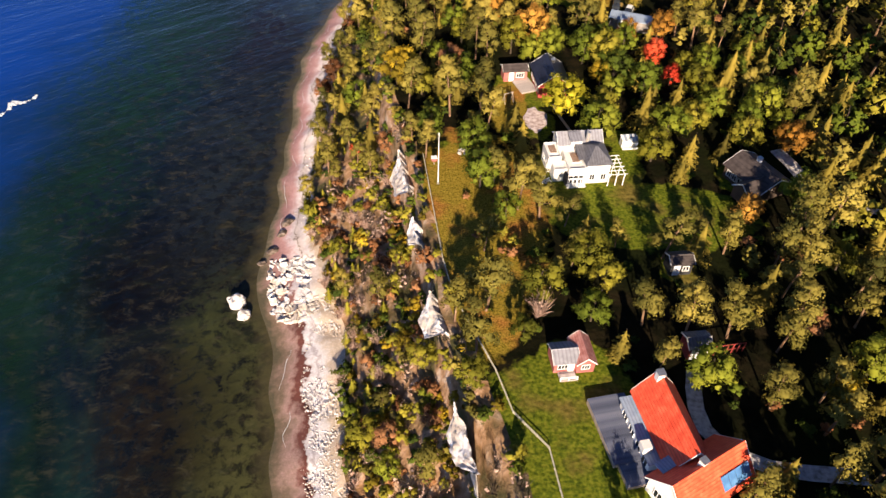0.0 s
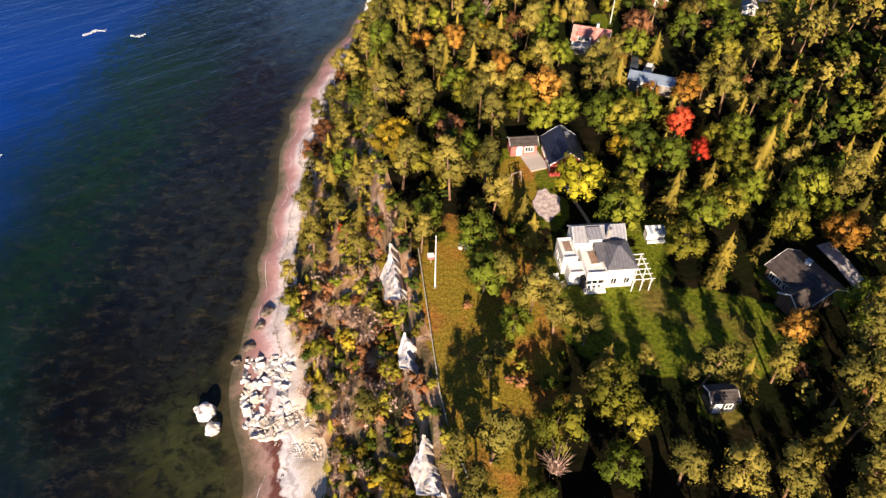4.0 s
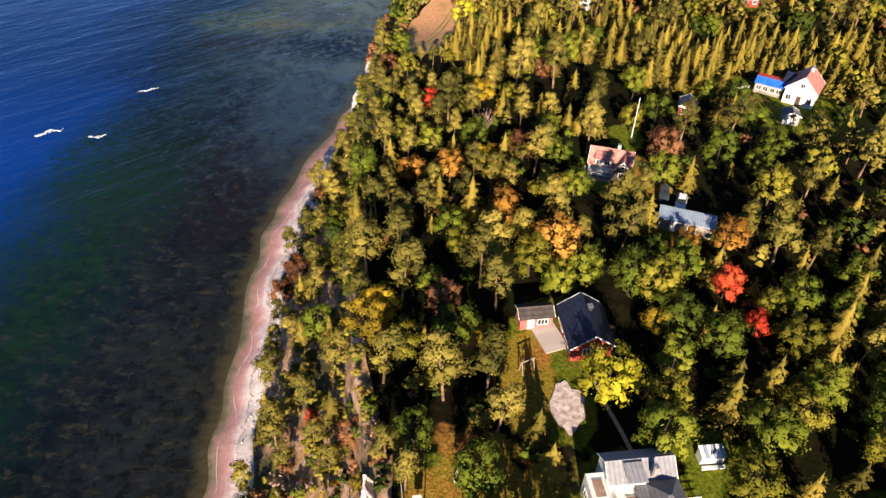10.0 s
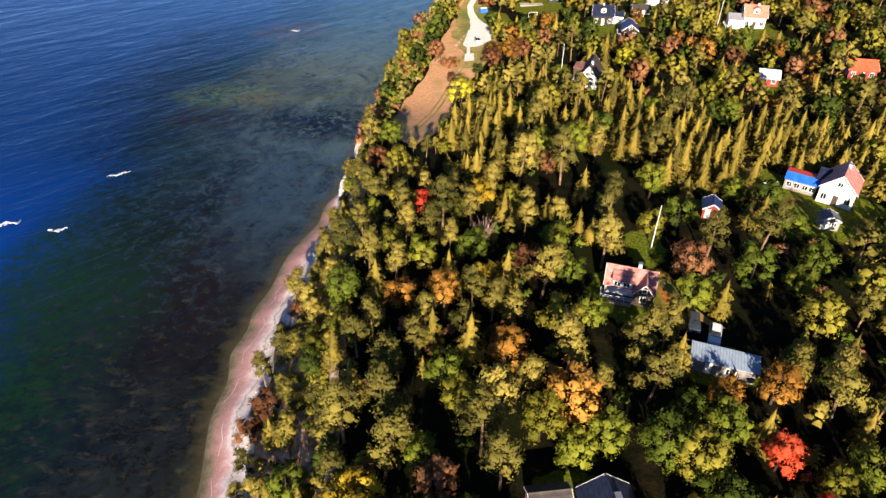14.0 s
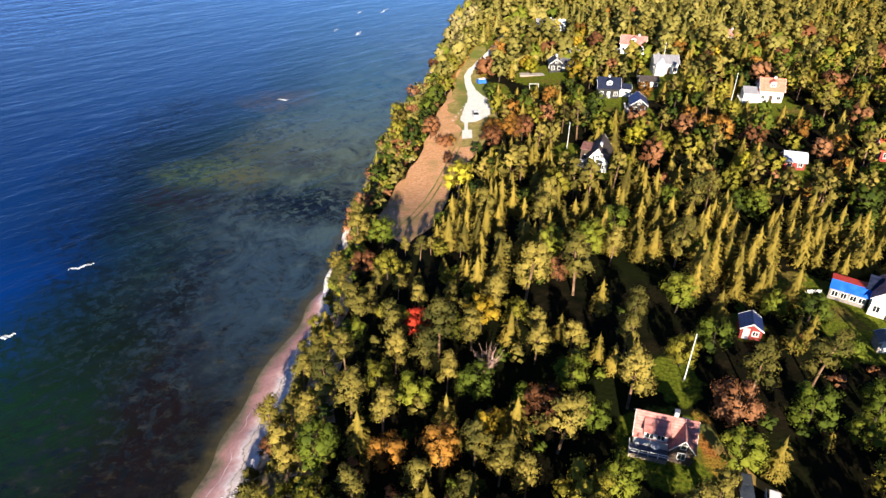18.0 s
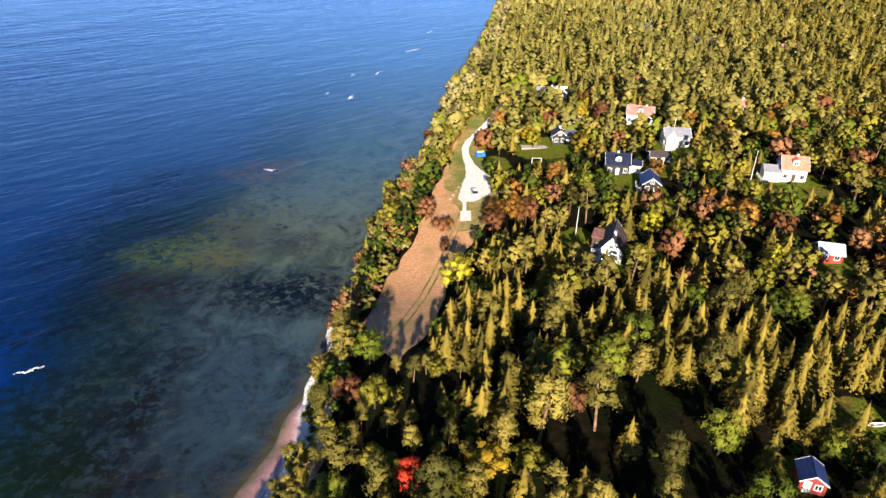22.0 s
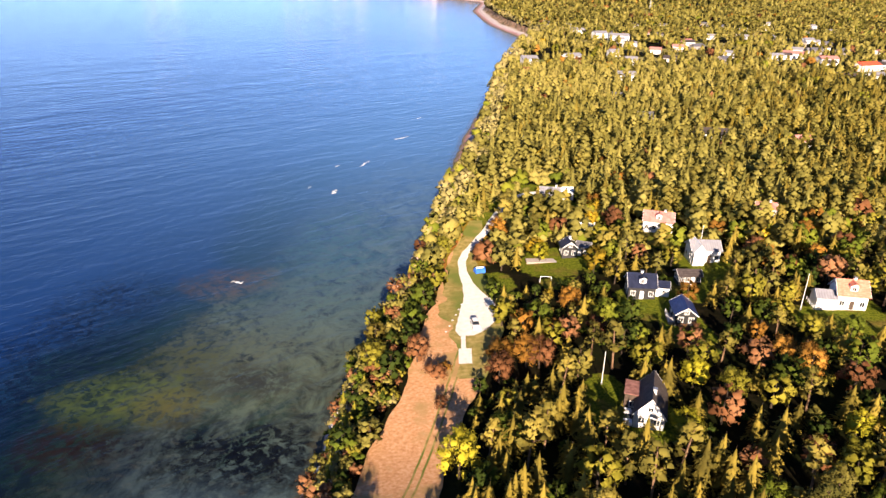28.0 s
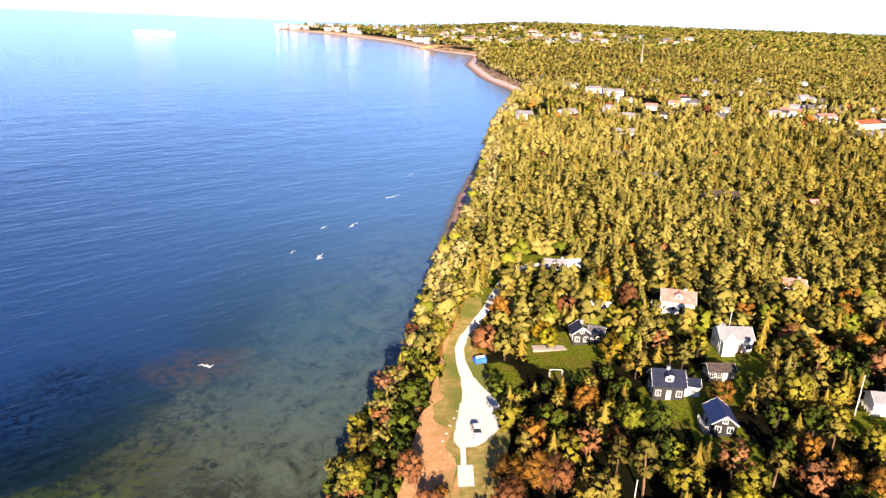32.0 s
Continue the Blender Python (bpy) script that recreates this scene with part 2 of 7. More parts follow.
def beach_material():
    m = bpy.data.materials.new("beach")
    m.use_nodes = True
    nt, bsdf = m.node_tree, m.node_tree.nodes["Principled BSDF"]
    add, link = nt.nodes.new, nt.links.new
    sep = add("ShaderNodeSeparateXYZ")
    link(add("ShaderNodeUVMap").outputs[0], sep.inputs[0])
    pos = add("ShaderNodeNewGeometry").outputs["Position"]

    def noise_at(scale, detail=5):
        n = add("ShaderNodeTexNoise")
        n.inputs["Scale"].default_value, n.inputs["Detail"].default_value = scale, detail
        link(pos, n.inputs["Vector"])
        return n.outputs["Fac"]

    def plus(a, b, k, c):
        n = add("ShaderNodeMath")
        n.operation = "MULTIPLY_ADD"
        link(b, n.inputs[0])
        n.inputs[1].default_value, n.inputs[2].default_value = k, c
        o = add("ShaderNodeMath")
        link(a, o.inputs[0])
        link(n.outputs[0], o.inputs[1])
        return o.outputs[0]

    across = plus(plus(sep.outputs["X"], noise_at(0.22), 0.5, -0.25), noise_at(1.1), 0.24, -0.12)

    def ramp(stops):
        r = add("ShaderNodeValToRGB")
        e = r.color_ramp.elements
        while len(e) < len(stops):
            e.new(0.5)
        for n, (p, c) in enumerate(stops):
            e[n].position, e[n].color = p, rgb(c)
        link(across, r.inputs[0])
        return r.outputs[0]

    shingle = ramp([(0.02, (0.07, 0.058, 0.03)), (0.15, (0.16, 0.11, 0.075)), (0.30, (0.32, 0.20, 0.175)), (0.40, (0.12, 0.035, 0.025)), (0.46, (0.12, 0.035, 0.025)),
                    (0.49, (0.50, 0.46, 0.47)), (0.56, (0.68, 0.65, 0.68)), (0.62, (0.42, 0.37, 0.38)), (0.67, (0.68, 0.65, 0.68)), (0.74, (0.62, 0.57, 0.55)), (0.82, (0.55, 0.45, 0.36)), (1.0, (0.50, 0.39, 0.29))])
    sand = ramp([(0.0, (0.075, 0.065, 0.035)), (0.12, (0.17, 0.13, 0.085)), (0.24, (0.30, 0.16, 0.145)), (0.42, (0.42, 0.235, 0.23)), (0.53, (0.50, 0.36, 0.36)), (0.60, (0.58, 0.50, 0.52)), (0.655, (0.50, 0.43, 0.41)), (0.67, (0.12, 0.075, 0.06)), (0.685, (0.50, 0.43, 0.41)), (0.86, (0.60, 0.54, 0.55)), (1.0, (0.40, 0.32, 0.24))])
    far = add("ShaderNodeMapRange")
    far.inputs[1].default_value, far.inputs[2].default_value = 0.78, 0.92
    link(sep.outputs["Y"], far.inputs[0])
    mix = add("ShaderNodeMix")
    mix.data_type = "RGBA"
    link(far.outputs[0], mix.inputs["Factor"])
    link(shingle, mix.inputs["A"])
    link(sand, mix.inputs["B"])
    spots = add("ShaderNodeTexVoronoi")
    spots.inputs["Scale"].default_value = 2.4
    link(pos, spots.inputs["Vector"])
    dark = add("ShaderNodeMapRange")
    dark.inputs[1].default_value, dark.inputs[2].default_value, dark.inputs[3].default_value, dark.inputs[4].default_value = 0.0, 0.6, 1.06, 0.84
    link(spots.outputs["Distance"], dark.inputs[0])
    mul = add("ShaderNodeMix")
    mul.data_type, mul.blend_type = "RGBA", "MULTIPLY"
    mul.inputs["Factor"].default_value = 1.0
    link(mix.outputs["Result"], mul.inputs["A"])
    link(dark.outputs[0], mul.inputs["B"])
    link(mul.outputs["Result"], bsdf.inputs["Base Color"])
    bsdf.inputs["Roughness"].default_value = 0.85
    bp = add("ShaderNodeBump")
    bp.inputs["Distance"].default_value = 0.04
    link(noise_at(4.0), bp.inputs["Height"])
    link(bp.outputs[0], bsdf.inputs["Normal"])
    return m


M["beach"] = beach_material()


def boards(name, colours, step, axis="X", rough=0.75):
    return roof_rows(name, colours, step, axis, rough, 0.015)


M["white"] = material("white_render", [(0.62, 0.61, 0.59), (0.74, 0.73, 0.71)], scale=0.8, rough=0.8, local=True, bump=0.004, bump_scale=20)
M["trim"] = material("white_paint", [(0.72, 0.71, 0.69), (0.82, 0.82, 0.80)], scale=2, rough=0.55, local=True)
M["red_wall"] = boards("red_painted_boards", [(0.26, 0.035, 0.03), (0.36, 0.06, 0.05)], 0.16)
M["rose_wall"] = boards("faded_red_boards", [(0.38, 0.10, 0.09), (0.50, 0.17, 0.15)], 0.16)
M["black_wall"] = boards("black_painted_boards", [(0.018, 0.018, 0.02), (0.04, 0.04, 0.042)], 0.16)
M["grey_wall"] = boards("weathered_grey_boards", [(0.20, 0.18, 0.17), (0.34, 0.31, 0.29)], 0.16)
M["brown_wall"] = boards("dark_brown_boards", [(0.05, 0.035, 0.028), (0.10, 0.07, 0.05)], 0.16)
M["salmon_tile"] = roof_rows("salmon_roof_tiles", [(0.50, 0.14, 0.085), (0.60, 0.20, 0.13), (0.66, 0.28, 0.20)], 0.3, rough=0.75, bump=0.04)
M["red_tile"] = roof_rows("red_roof_tiles", [(0.66, 0.062, 0.025), (0.78, 0.095, 0.040), (0.82, 0.14, 0.065)], 0.3, rough=0.6, bump=0.05)
M["pink_tile"] = roof_rows("faded_pink_roof_tiles", [(0.34, 0.12, 0.10), (0.44, 0.19, 0.165), (0.52, 0.26, 0.235)], 0.3, bump=0.04)
M["old_tile"] = roof_rows("old_brown_red_roof_tiles", [(0.13, 0.06, 0.05), (0.24, 0.11, 0.09), (0.33, 0.17, 0.14)], 0.3, bump=0.04)
M["grey_roof"] = roof_rows("grey_sheet_roof", [(0.085, 0.085, 0.10), (0.14, 0.14, 0.16)], 0.5, "X", 0.45, 0.03)
M["frost_roof"] = roof_rows("pale_blue_sheet_roof", [(0.42, 0.46, 0.56), (0.55, 0.58, 0.66)], 0.5, "X", 0.5, 0.01)
M["light_roof"] = roof_rows("pale_grey_roof_felt", [(0.19, 0.19, 0.22), (0.27, 0.27, 0.30)], 0.6, "X", 0.6, 0.01)
M["dark_roof"] = roof_rows("dark_brown_roof_felt", [(0.035, 0.028, 0.027), (0.075, 0.06, 0.058)], 0.35)
M["black_roof"] = roof_rows("blue_black_sheet_roof", [(0.010, 0.014, 0.034), (0.024, 0.030, 0.062)], 0.35, rough=0.35)
M["blue_roof"] = roof_rows("blue_grey_sheet_roof", [(0.24, 0.31, 0.42), (0.33, 0.40, 0.50)], 0.4, "X", 0.4)
M["navy_roof"] = roof_rows("navy_sheet_roof", [(0.012, 0.025, 0.10), (0.03, 0.05, 0.16)], 0.35, rough=0.4)
M["blue"] = material("bright_blue_sheet", [(0.01, 0.09, 0.55), (0.03, 0.16, 0.66)], scale=1, rough=0.5, local=True)
M["red_sheet"] = material("bright_red_sheet", [(0.55, 0.04, 0.03), (0.66, 0.08, 0.06)], scale=1, rough=0.5, local=True)
M["deck"] = boards("grey_deck_boards", [(0.06, 0.07, 0.11), (0.11, 0.125, 0.18), (0.19, 0.20, 0.26)], 0.22)
M["deck_light"] = boards("bleached_deck_boards", [(0.36, 0.32, 0.31), (0.50, 0.45, 0.43)], 0.22)
M["glass"] = material("window_glass", [(0.012, 0.015, 0.02), (0.03, 0.035, 0.045)], scale=1, rough=0.06, local=True, specular=0.6)
M["panel"] = material("solar_glass", [(0.05, 0.13, 0.30), (0.10, 0.24, 0.45)], scale=1, rough=0.12, local=True, specular=0.6)
M["brownglass"] = material("amber_roof_glazing", [(0.22, 0.14, 0.10), (0.34, 0.24, 0.18)], scale=0.7, rough=0.25, local=True)
M["metal"] = material("galvanised_metal", [(0.30, 0.31, 0.33), (0.42, 0.43, 0.45)], scale=2, rough=0.4, metal=0.7, local=True)
M["timber"] = material("grey_timber", [(0.22, 0.17, 0.13), (0.38, 0.31, 0.25)], scale=2, rough=0.85, local=True)
M["pale_timber"] = material("bleached_timber", [(0.34, 0.31, 0.24), (0.50, 0.47, 0.38)], scale=2, rough=0.85, local=True)
M["carwhite"] = material("white_car_paint", [(0.66, 0.67, 0.68), (0.74, 0.75, 0.76)], scale=0.6, rough=0.2, local=True, specular=0.5)
M["cardark"] = material("dark_car_paint", [(0.03, 0.035, 0.05), (0.05, 0.06, 0.08)], scale=0.6, rough=0.2, local=True, specular=0.5)
M["rubber"] = material("black_rubber", [(0.012, 0.012, 0.012), (0.03, 0.03, 0.03)], scale=4, rough=0.8, local=True)
M["foam"] = material("sea_foam", [(0.55, 0.6, 0.64), (0.8, 0.82, 0.84)], scale=1.2, rough=0.8)


# ---- the lie of the land ----
COAST = [(-300, -60), (-60, -24), (20, -19.5), (50, -25.6), (66, -29.1), (76, -31.5), (84, -37.4), (90, -37), (101, -36.2), (124, -39), (151, -41.4), (166, -42.6), (177, -42), (190, -40.3), (207, -36), (224, -32.8), (240, -30.2), (269, -28.8), (288, -27.6), (301, -24), (318, -18.6), (336, -16.4), (362, -12.2), (392, -10.2), (407, -9.6), (439, -6), (479, -2.2), (540, 4.6), (609, 15.4), (672, 25.5), (762, 42.6), (823, 52.6), (912, 69.5), (977, 95), (1053, 94), (1112, 84), (1263, 55), (1400, 45), (1556, 36), (1848, 64), (2016, -38), (2419, -169), (2744, -336), (3102, -610), (3200, -760), (3350, -700), (3800, -300), (6000, 200)]
EDGE = [(-300, 40), (20, 12), (43, 6), (50, 3), (62, -1), (79, -4.5), (97, -8.5), (112, -13.5), (145, -18), (180, -20.5), (213, -21.5), (240, -22.5), (269, -23.5), (302, -19), (336, -11.5), (381, -4), (448, 5), (540, 14), (672, 32), (823, 62), (912, 78), (977, 118), (1263, 80), (1556, 60), (1848, 90), (2016, 0), (3102, -560), (3350, -640), (6000, 260)]
BEACH = [(-300, 10), (50, 11), (76, 13), (86, 13.5), (97, 8.5), (106, 7.5), (135, 8), (155, 8), (166, 9), (190, 9), (210, 7.5), (222, 4), (240, 2), (330, 1.5), (375, 2), (400, 7), (440, 10), (520, 10.5), (600, 6), (900, 3), (980, 14), (1500, 20), (6000, 20)]
def col(t): return np.array(t, float).T
CY, CX = col(COAST); EY, EX = col(EDGE); BY, BW = col(BEACH)
fine_y = np.arange(-300.0, 1500.0, 1.5)
fine_x = np.convolve(np.pad(np.interp(fine_y, CY, CX), 4, mode="edge"), np.ones(9) / 9, "valid")
fine_x += 0.45 * np.sin(fine_y / 2.7 + 1.3 * np.sin(fine_y / 9)) + 0.35 * np.sin(fine_y / 5.3 + 2) * np.sin(fine_y / 17)
CY, CX = np.concatenate([fine_y, CY[CY >= 1500]]), np.concatenate([fine_x, CX[CY >= 1500]])
def coast(y): return np.interp(y, CY, CX)
def edge(y): return np.maximum(np.interp(y, EY, EX), coast(y) + np.interp(y, BY, BW) + 3)
def smooth(a, b, v):
    u = np.clip((v - a) / (b - a), 0, 1); return u * u * (3 - 2 * u)
def plateau(x, y):
    near = 24.2
    low = 17.3 + 0.085 * np.clip(x, -20, 90)
    h = near + (low - near) * smooth(195, 250, y)
    h = h + (22.5 - h) * smooth(310, 400, y)
    h = h + (10 - h) * smooth(930, 1060, y) * (1 - smooth(150, 700, x))
    far = np.hypot(x, y)
    return h + 26 * smooth(1500, 4500, far)*smooth(-100,500,x)
def ground(x, y):
    x = np.asarray(x, float); y = np.asarray(y, float)
    c, e, b = coast(y), edge(y), np.interp(y, BY, BW)
    h = plateau(x, y)
    z = np.where(x < c + b, 2.6 * (x - c) / b, 0)
    u = np.clip((x - c - b) / (e - c - b), 0, 1)
    slope = 2.6 + (h - 2.6) * (0.62 * u ** 1.1 + 0.38 * smooth(0.86, 1.0, u))
    z = np.where(x >= c + b, slope, z)
    return np.where(x < c, np.maximum(-6, 0.12 * (x - c)), z)


def lumps(x, y, size, seed=0.0):
    return noise.noise((x / size, y / size, seed))


def mesh_from(name, verts, faces, mat, smooth=True):
    """A mesh from arrays of corners and of faces with the same number of corners."""
    me = bpy.data.meshes.new(name)
    verts, faces = np.asarray(verts, np.float32), np.asarray(faces, np.int32)
    k = faces.shape[1]
    me.vertices.add(len(verts))
    me.vertices.foreach_set("co", verts.ravel())
    me.loops.add(faces.size)
    me.loops.foreach_set("vertex_index", faces.ravel())
    me.polygons.add(len(faces))
    me.polygons.foreach_set("loop_start", np.arange(0, faces.size, k, dtype=np.int32))
    me.polygons.foreach_set("loop_total", np.full(len(faces), k, np.int32))
    me.polygons.foreach_set("use_smooth", np.full(len(faces), smooth))
    if mat:
        me.materials.append(mat)
    me.update(calc_edges=True)
    return me


def grid_faces(nu, nv):
    i, j = np.meshgrid(np.arange(nu - 1), np.arange(nv - 1), indexing="ij")
    a = (i * nv + j).ravel()
    return np.stack([a, a + nv, a + nv + 1, a + 1], 1)


def spaced(start, step, grow, end):
    out = [start]
    while out[-1] < end:
        out.append(out[-1] + step)
        step *= grow
    return out


# clearings: x, y, half width, half depth
FAR_SPOTS = [(55, 690), (92, 712), (112, 619), (150, 897), (165, 876), (133, 748), (136, 702), (224, 850), (296, 775), (310, 745), (320, 705), (273, 645), (300, 655), (340, 690)]
FAR_CLEAR = [(112, 612, 12, 9), (93, 540, 8, 8), (93, 487, 7, 8), (115, 454, 10, 8), (152, 446, 7, 7), (95, 350, 6, 7)]
CLEAR = [(25.5, 40, 10.5, 11), (12, 41, 8.5, 12), (16, 52, 5, 5), (31, 82, 17, 8), (20, 93, 8, 8), (27, 93, 5, 5), (-1.5, 80, 4.0, 19), (49, 92, 5, 5.5), (55, 96, 5, 6),
         (14.5, 119, 7.5, 7.5), (9.5, 110, 3, 8), (14, 106, 4, 5), (30.5, 101, 4, 4), (27, 160, 6.5, 7), (32, 173, 3.5, 5.5), (37, 145, 6, 4.5), (37, 152, 4, 3),
         (70, 193, 8.5, 7), (60, 198, 6, 5), (46, 186, 3.5, 3.5), (67, 182, 4, 3.5), (33, 255, 5, 6), (44, 301, 7, 5), (49, 288, 5, 5), (56, 307, 5, 4), (64, 321, 6.5, 5),
         (58, 345, 7, 5), (87, 292, 8, 6), (31, 370, 7, 5), (38, 346, 5, 4), (28, 327, 10, 5), (78, 248, 5, 5), (103, 252, 6, 5), (27, 262, 4, 6), (29, 197, 9, 6),
         (8, 310, 6, 8), (5, 334, 5, 8), (21, 321, 5, 7), (25, 310, 5, 4), (22, 367, 5, 5), (20, 311, 13, 6), (34, 55, 5, 3), (33, 70, 3, 2.5), (35, 41, 5, 3)]
FIELD_Y = [205, 222, 247, 262, 287, 312, 326, 352]
FIELD_L = [-13, -19, -16.4, -12.2, -9.5, -5.5, -3.5, 3]
FIELD_R = [-9, -6, -2.5, 2, 8.5, 6, 3, 4]


HOUSES = [(14, 100.5, 3.4, 3.2), (16, 51, 5, 6), (20, 88, 9, 9), (48, 91, 6, 5.5), (16.5, 114, 8, 9), (30.5, 98, 4, 5), (26.5, 155, 6, 6.5), (37, 139, 6.5, 7), (36, 149, 4, 5), (69, 187, 11, 10), (46, 180, 5, 8), (67, 178, 4, 5),
          (33, 251, 5, 5), (44, 295, 7.5, 7), (49, 282, 5.5, 7), (56, 302, 5.5, 6), (64, 314, 7, 8), (58, 336, 8, 8), (86, 285, 9, 9), (31, 363, 8, 8), (38, 340, 6, 7), (28, 321, 11, 7), (78, 242, 6, 7),
          (103, 246, 7, 7), (32, 168, 4, 8), (26.5, 259, 4, 8), (77, 286, 4, 7)]
VILLAGE = np.random.default_rng(21)
SPOTS = [(130 + VILLAGE.random() * (0.36 * y - 30), y) for y in 720 + 480 * VILLAGE.random(64)]


VILLAGE_LAWNS = [(68, 700, 22, 12), (150, 735, 22, 13), (176, 800, 30, 18), (205, 770, 24, 12), (262, 705, 26, 12), (300, 662, 30, 16), (140, 860, 34, 20), (250, 860, 40, 20)]


def open_ground(x, y, margin=0.0):
    if any(((x - a) / (b + margin)) ** 2 + ((y - c) / (d + margin)) ** 2 < 1 for a, c, b, d in HOUSES):
        return True
    if any(((x - a) / (b + margin)) ** 2 + ((y - c) / (d + margin)) ** 2 < 1 for a, c, b, d in CLEAR + FAR_CLEAR):
        return True
    if 205 < y < 352 and np.interp(y, FIELD_Y, FIELD_L) - margin < x < np.interp(y, FIELD_Y, FIELD_R) + margin:
        return True
    return 340 < y < 400 and -5.0 - margin < x - np.interp(y, [340, 348, 362, 370, 376, 400], [6, 9, 14, 18, 26, 60]) < 2.8 + margin


ys = [-2500, -1200, -600, -300, -150] + list(np.arange(-80, 24, 4)) + list(np.arange(24, 420, 1.5)) + spaced(420, 2, 1.035, 5200)
us = [-30, -15, -8, -4, -1.5] + list(np.arange(0, 150, 1.25)) + spaced(150, 2, 1.07, 4600)
gy, gu = np.meshgrid(np.array(ys), np.array(us), indexing="ij")
gx = coast(gy) + gu
gz = ground(gx, gy)
rough = np.array([lumps(a, b, 3.0) * 0.8 + lumps(a, b, 9.0, 5) * 0.9 for a, b in zip(gx.ravel(), gy.ravel())]).reshape(gx.shape)
rough *= smooth(2, 7, gu) * (1 - smooth(-5, -1, gx - edge(gy)))
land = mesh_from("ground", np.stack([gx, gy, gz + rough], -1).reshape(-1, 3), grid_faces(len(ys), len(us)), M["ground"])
width = np.interp(gy, BY, BW)
land_uv = land.uv_layers.new(name="beach")
idx = np.zeros(len(land.loops), np.int32)
land.loops.foreach_get("vertex_index", idx)
flat = np.stack([gu / width, gy / 100], -1).reshape(-1, 2)
land_uv.data.foreach_set("uv", flat[idx].astype(np.float32).ravel())
land.materials.append(M["scrub"])
land.materials.append(M["beach"])
mu = (gu[:-1, :-1] + gu[1:, 1:]) / 2
mw = (width[:-1, :-1] + width[1:, 1:]) / 2
my = (gy[:-1, :-1] + gy[1:, 1:]) / 2
me_ = (gx[:-1, :-1] + gx[1:, 1:]) / 2 - edge(my)
slot = np.where(mu < mw * 1.04, 2, np.where(me_ < 1.5, 1, 0)).astype(np.int32)
land.polygons.foreach_set("material_index", slot.ravel())


def mask(spots, soft=0.35):
    out = np.zeros(gx.shape)
    for cx, cy, a, b in spots:
        r = np.hypot((gx - cx) / a, (gy - cy) / b)
        out = np.maximum(out, np.clip(0.5 + (1 - r) / soft, 0, 1))
    return out


DRY = [(2, 335, 7, 16), (1, 340, 5, 16), (-1, 320, 5, 10), (1, 305, 7, 12), (3, 80, 12, 22), (9.5, 111, 3.5, 9), (-1, 52, 5, 6), (4, 60, 6, 8), (33.5, 160, 1.6, 8)]
# clearings without lawn, kept on the shade-dark floor
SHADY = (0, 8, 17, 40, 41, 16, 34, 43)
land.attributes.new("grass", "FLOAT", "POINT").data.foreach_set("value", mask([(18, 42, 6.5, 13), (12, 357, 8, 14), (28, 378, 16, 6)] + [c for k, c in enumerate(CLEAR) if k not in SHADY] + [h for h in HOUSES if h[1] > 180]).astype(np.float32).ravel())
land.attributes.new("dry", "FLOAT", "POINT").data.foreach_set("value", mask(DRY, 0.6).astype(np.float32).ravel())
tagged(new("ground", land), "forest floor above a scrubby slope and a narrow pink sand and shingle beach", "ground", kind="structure")


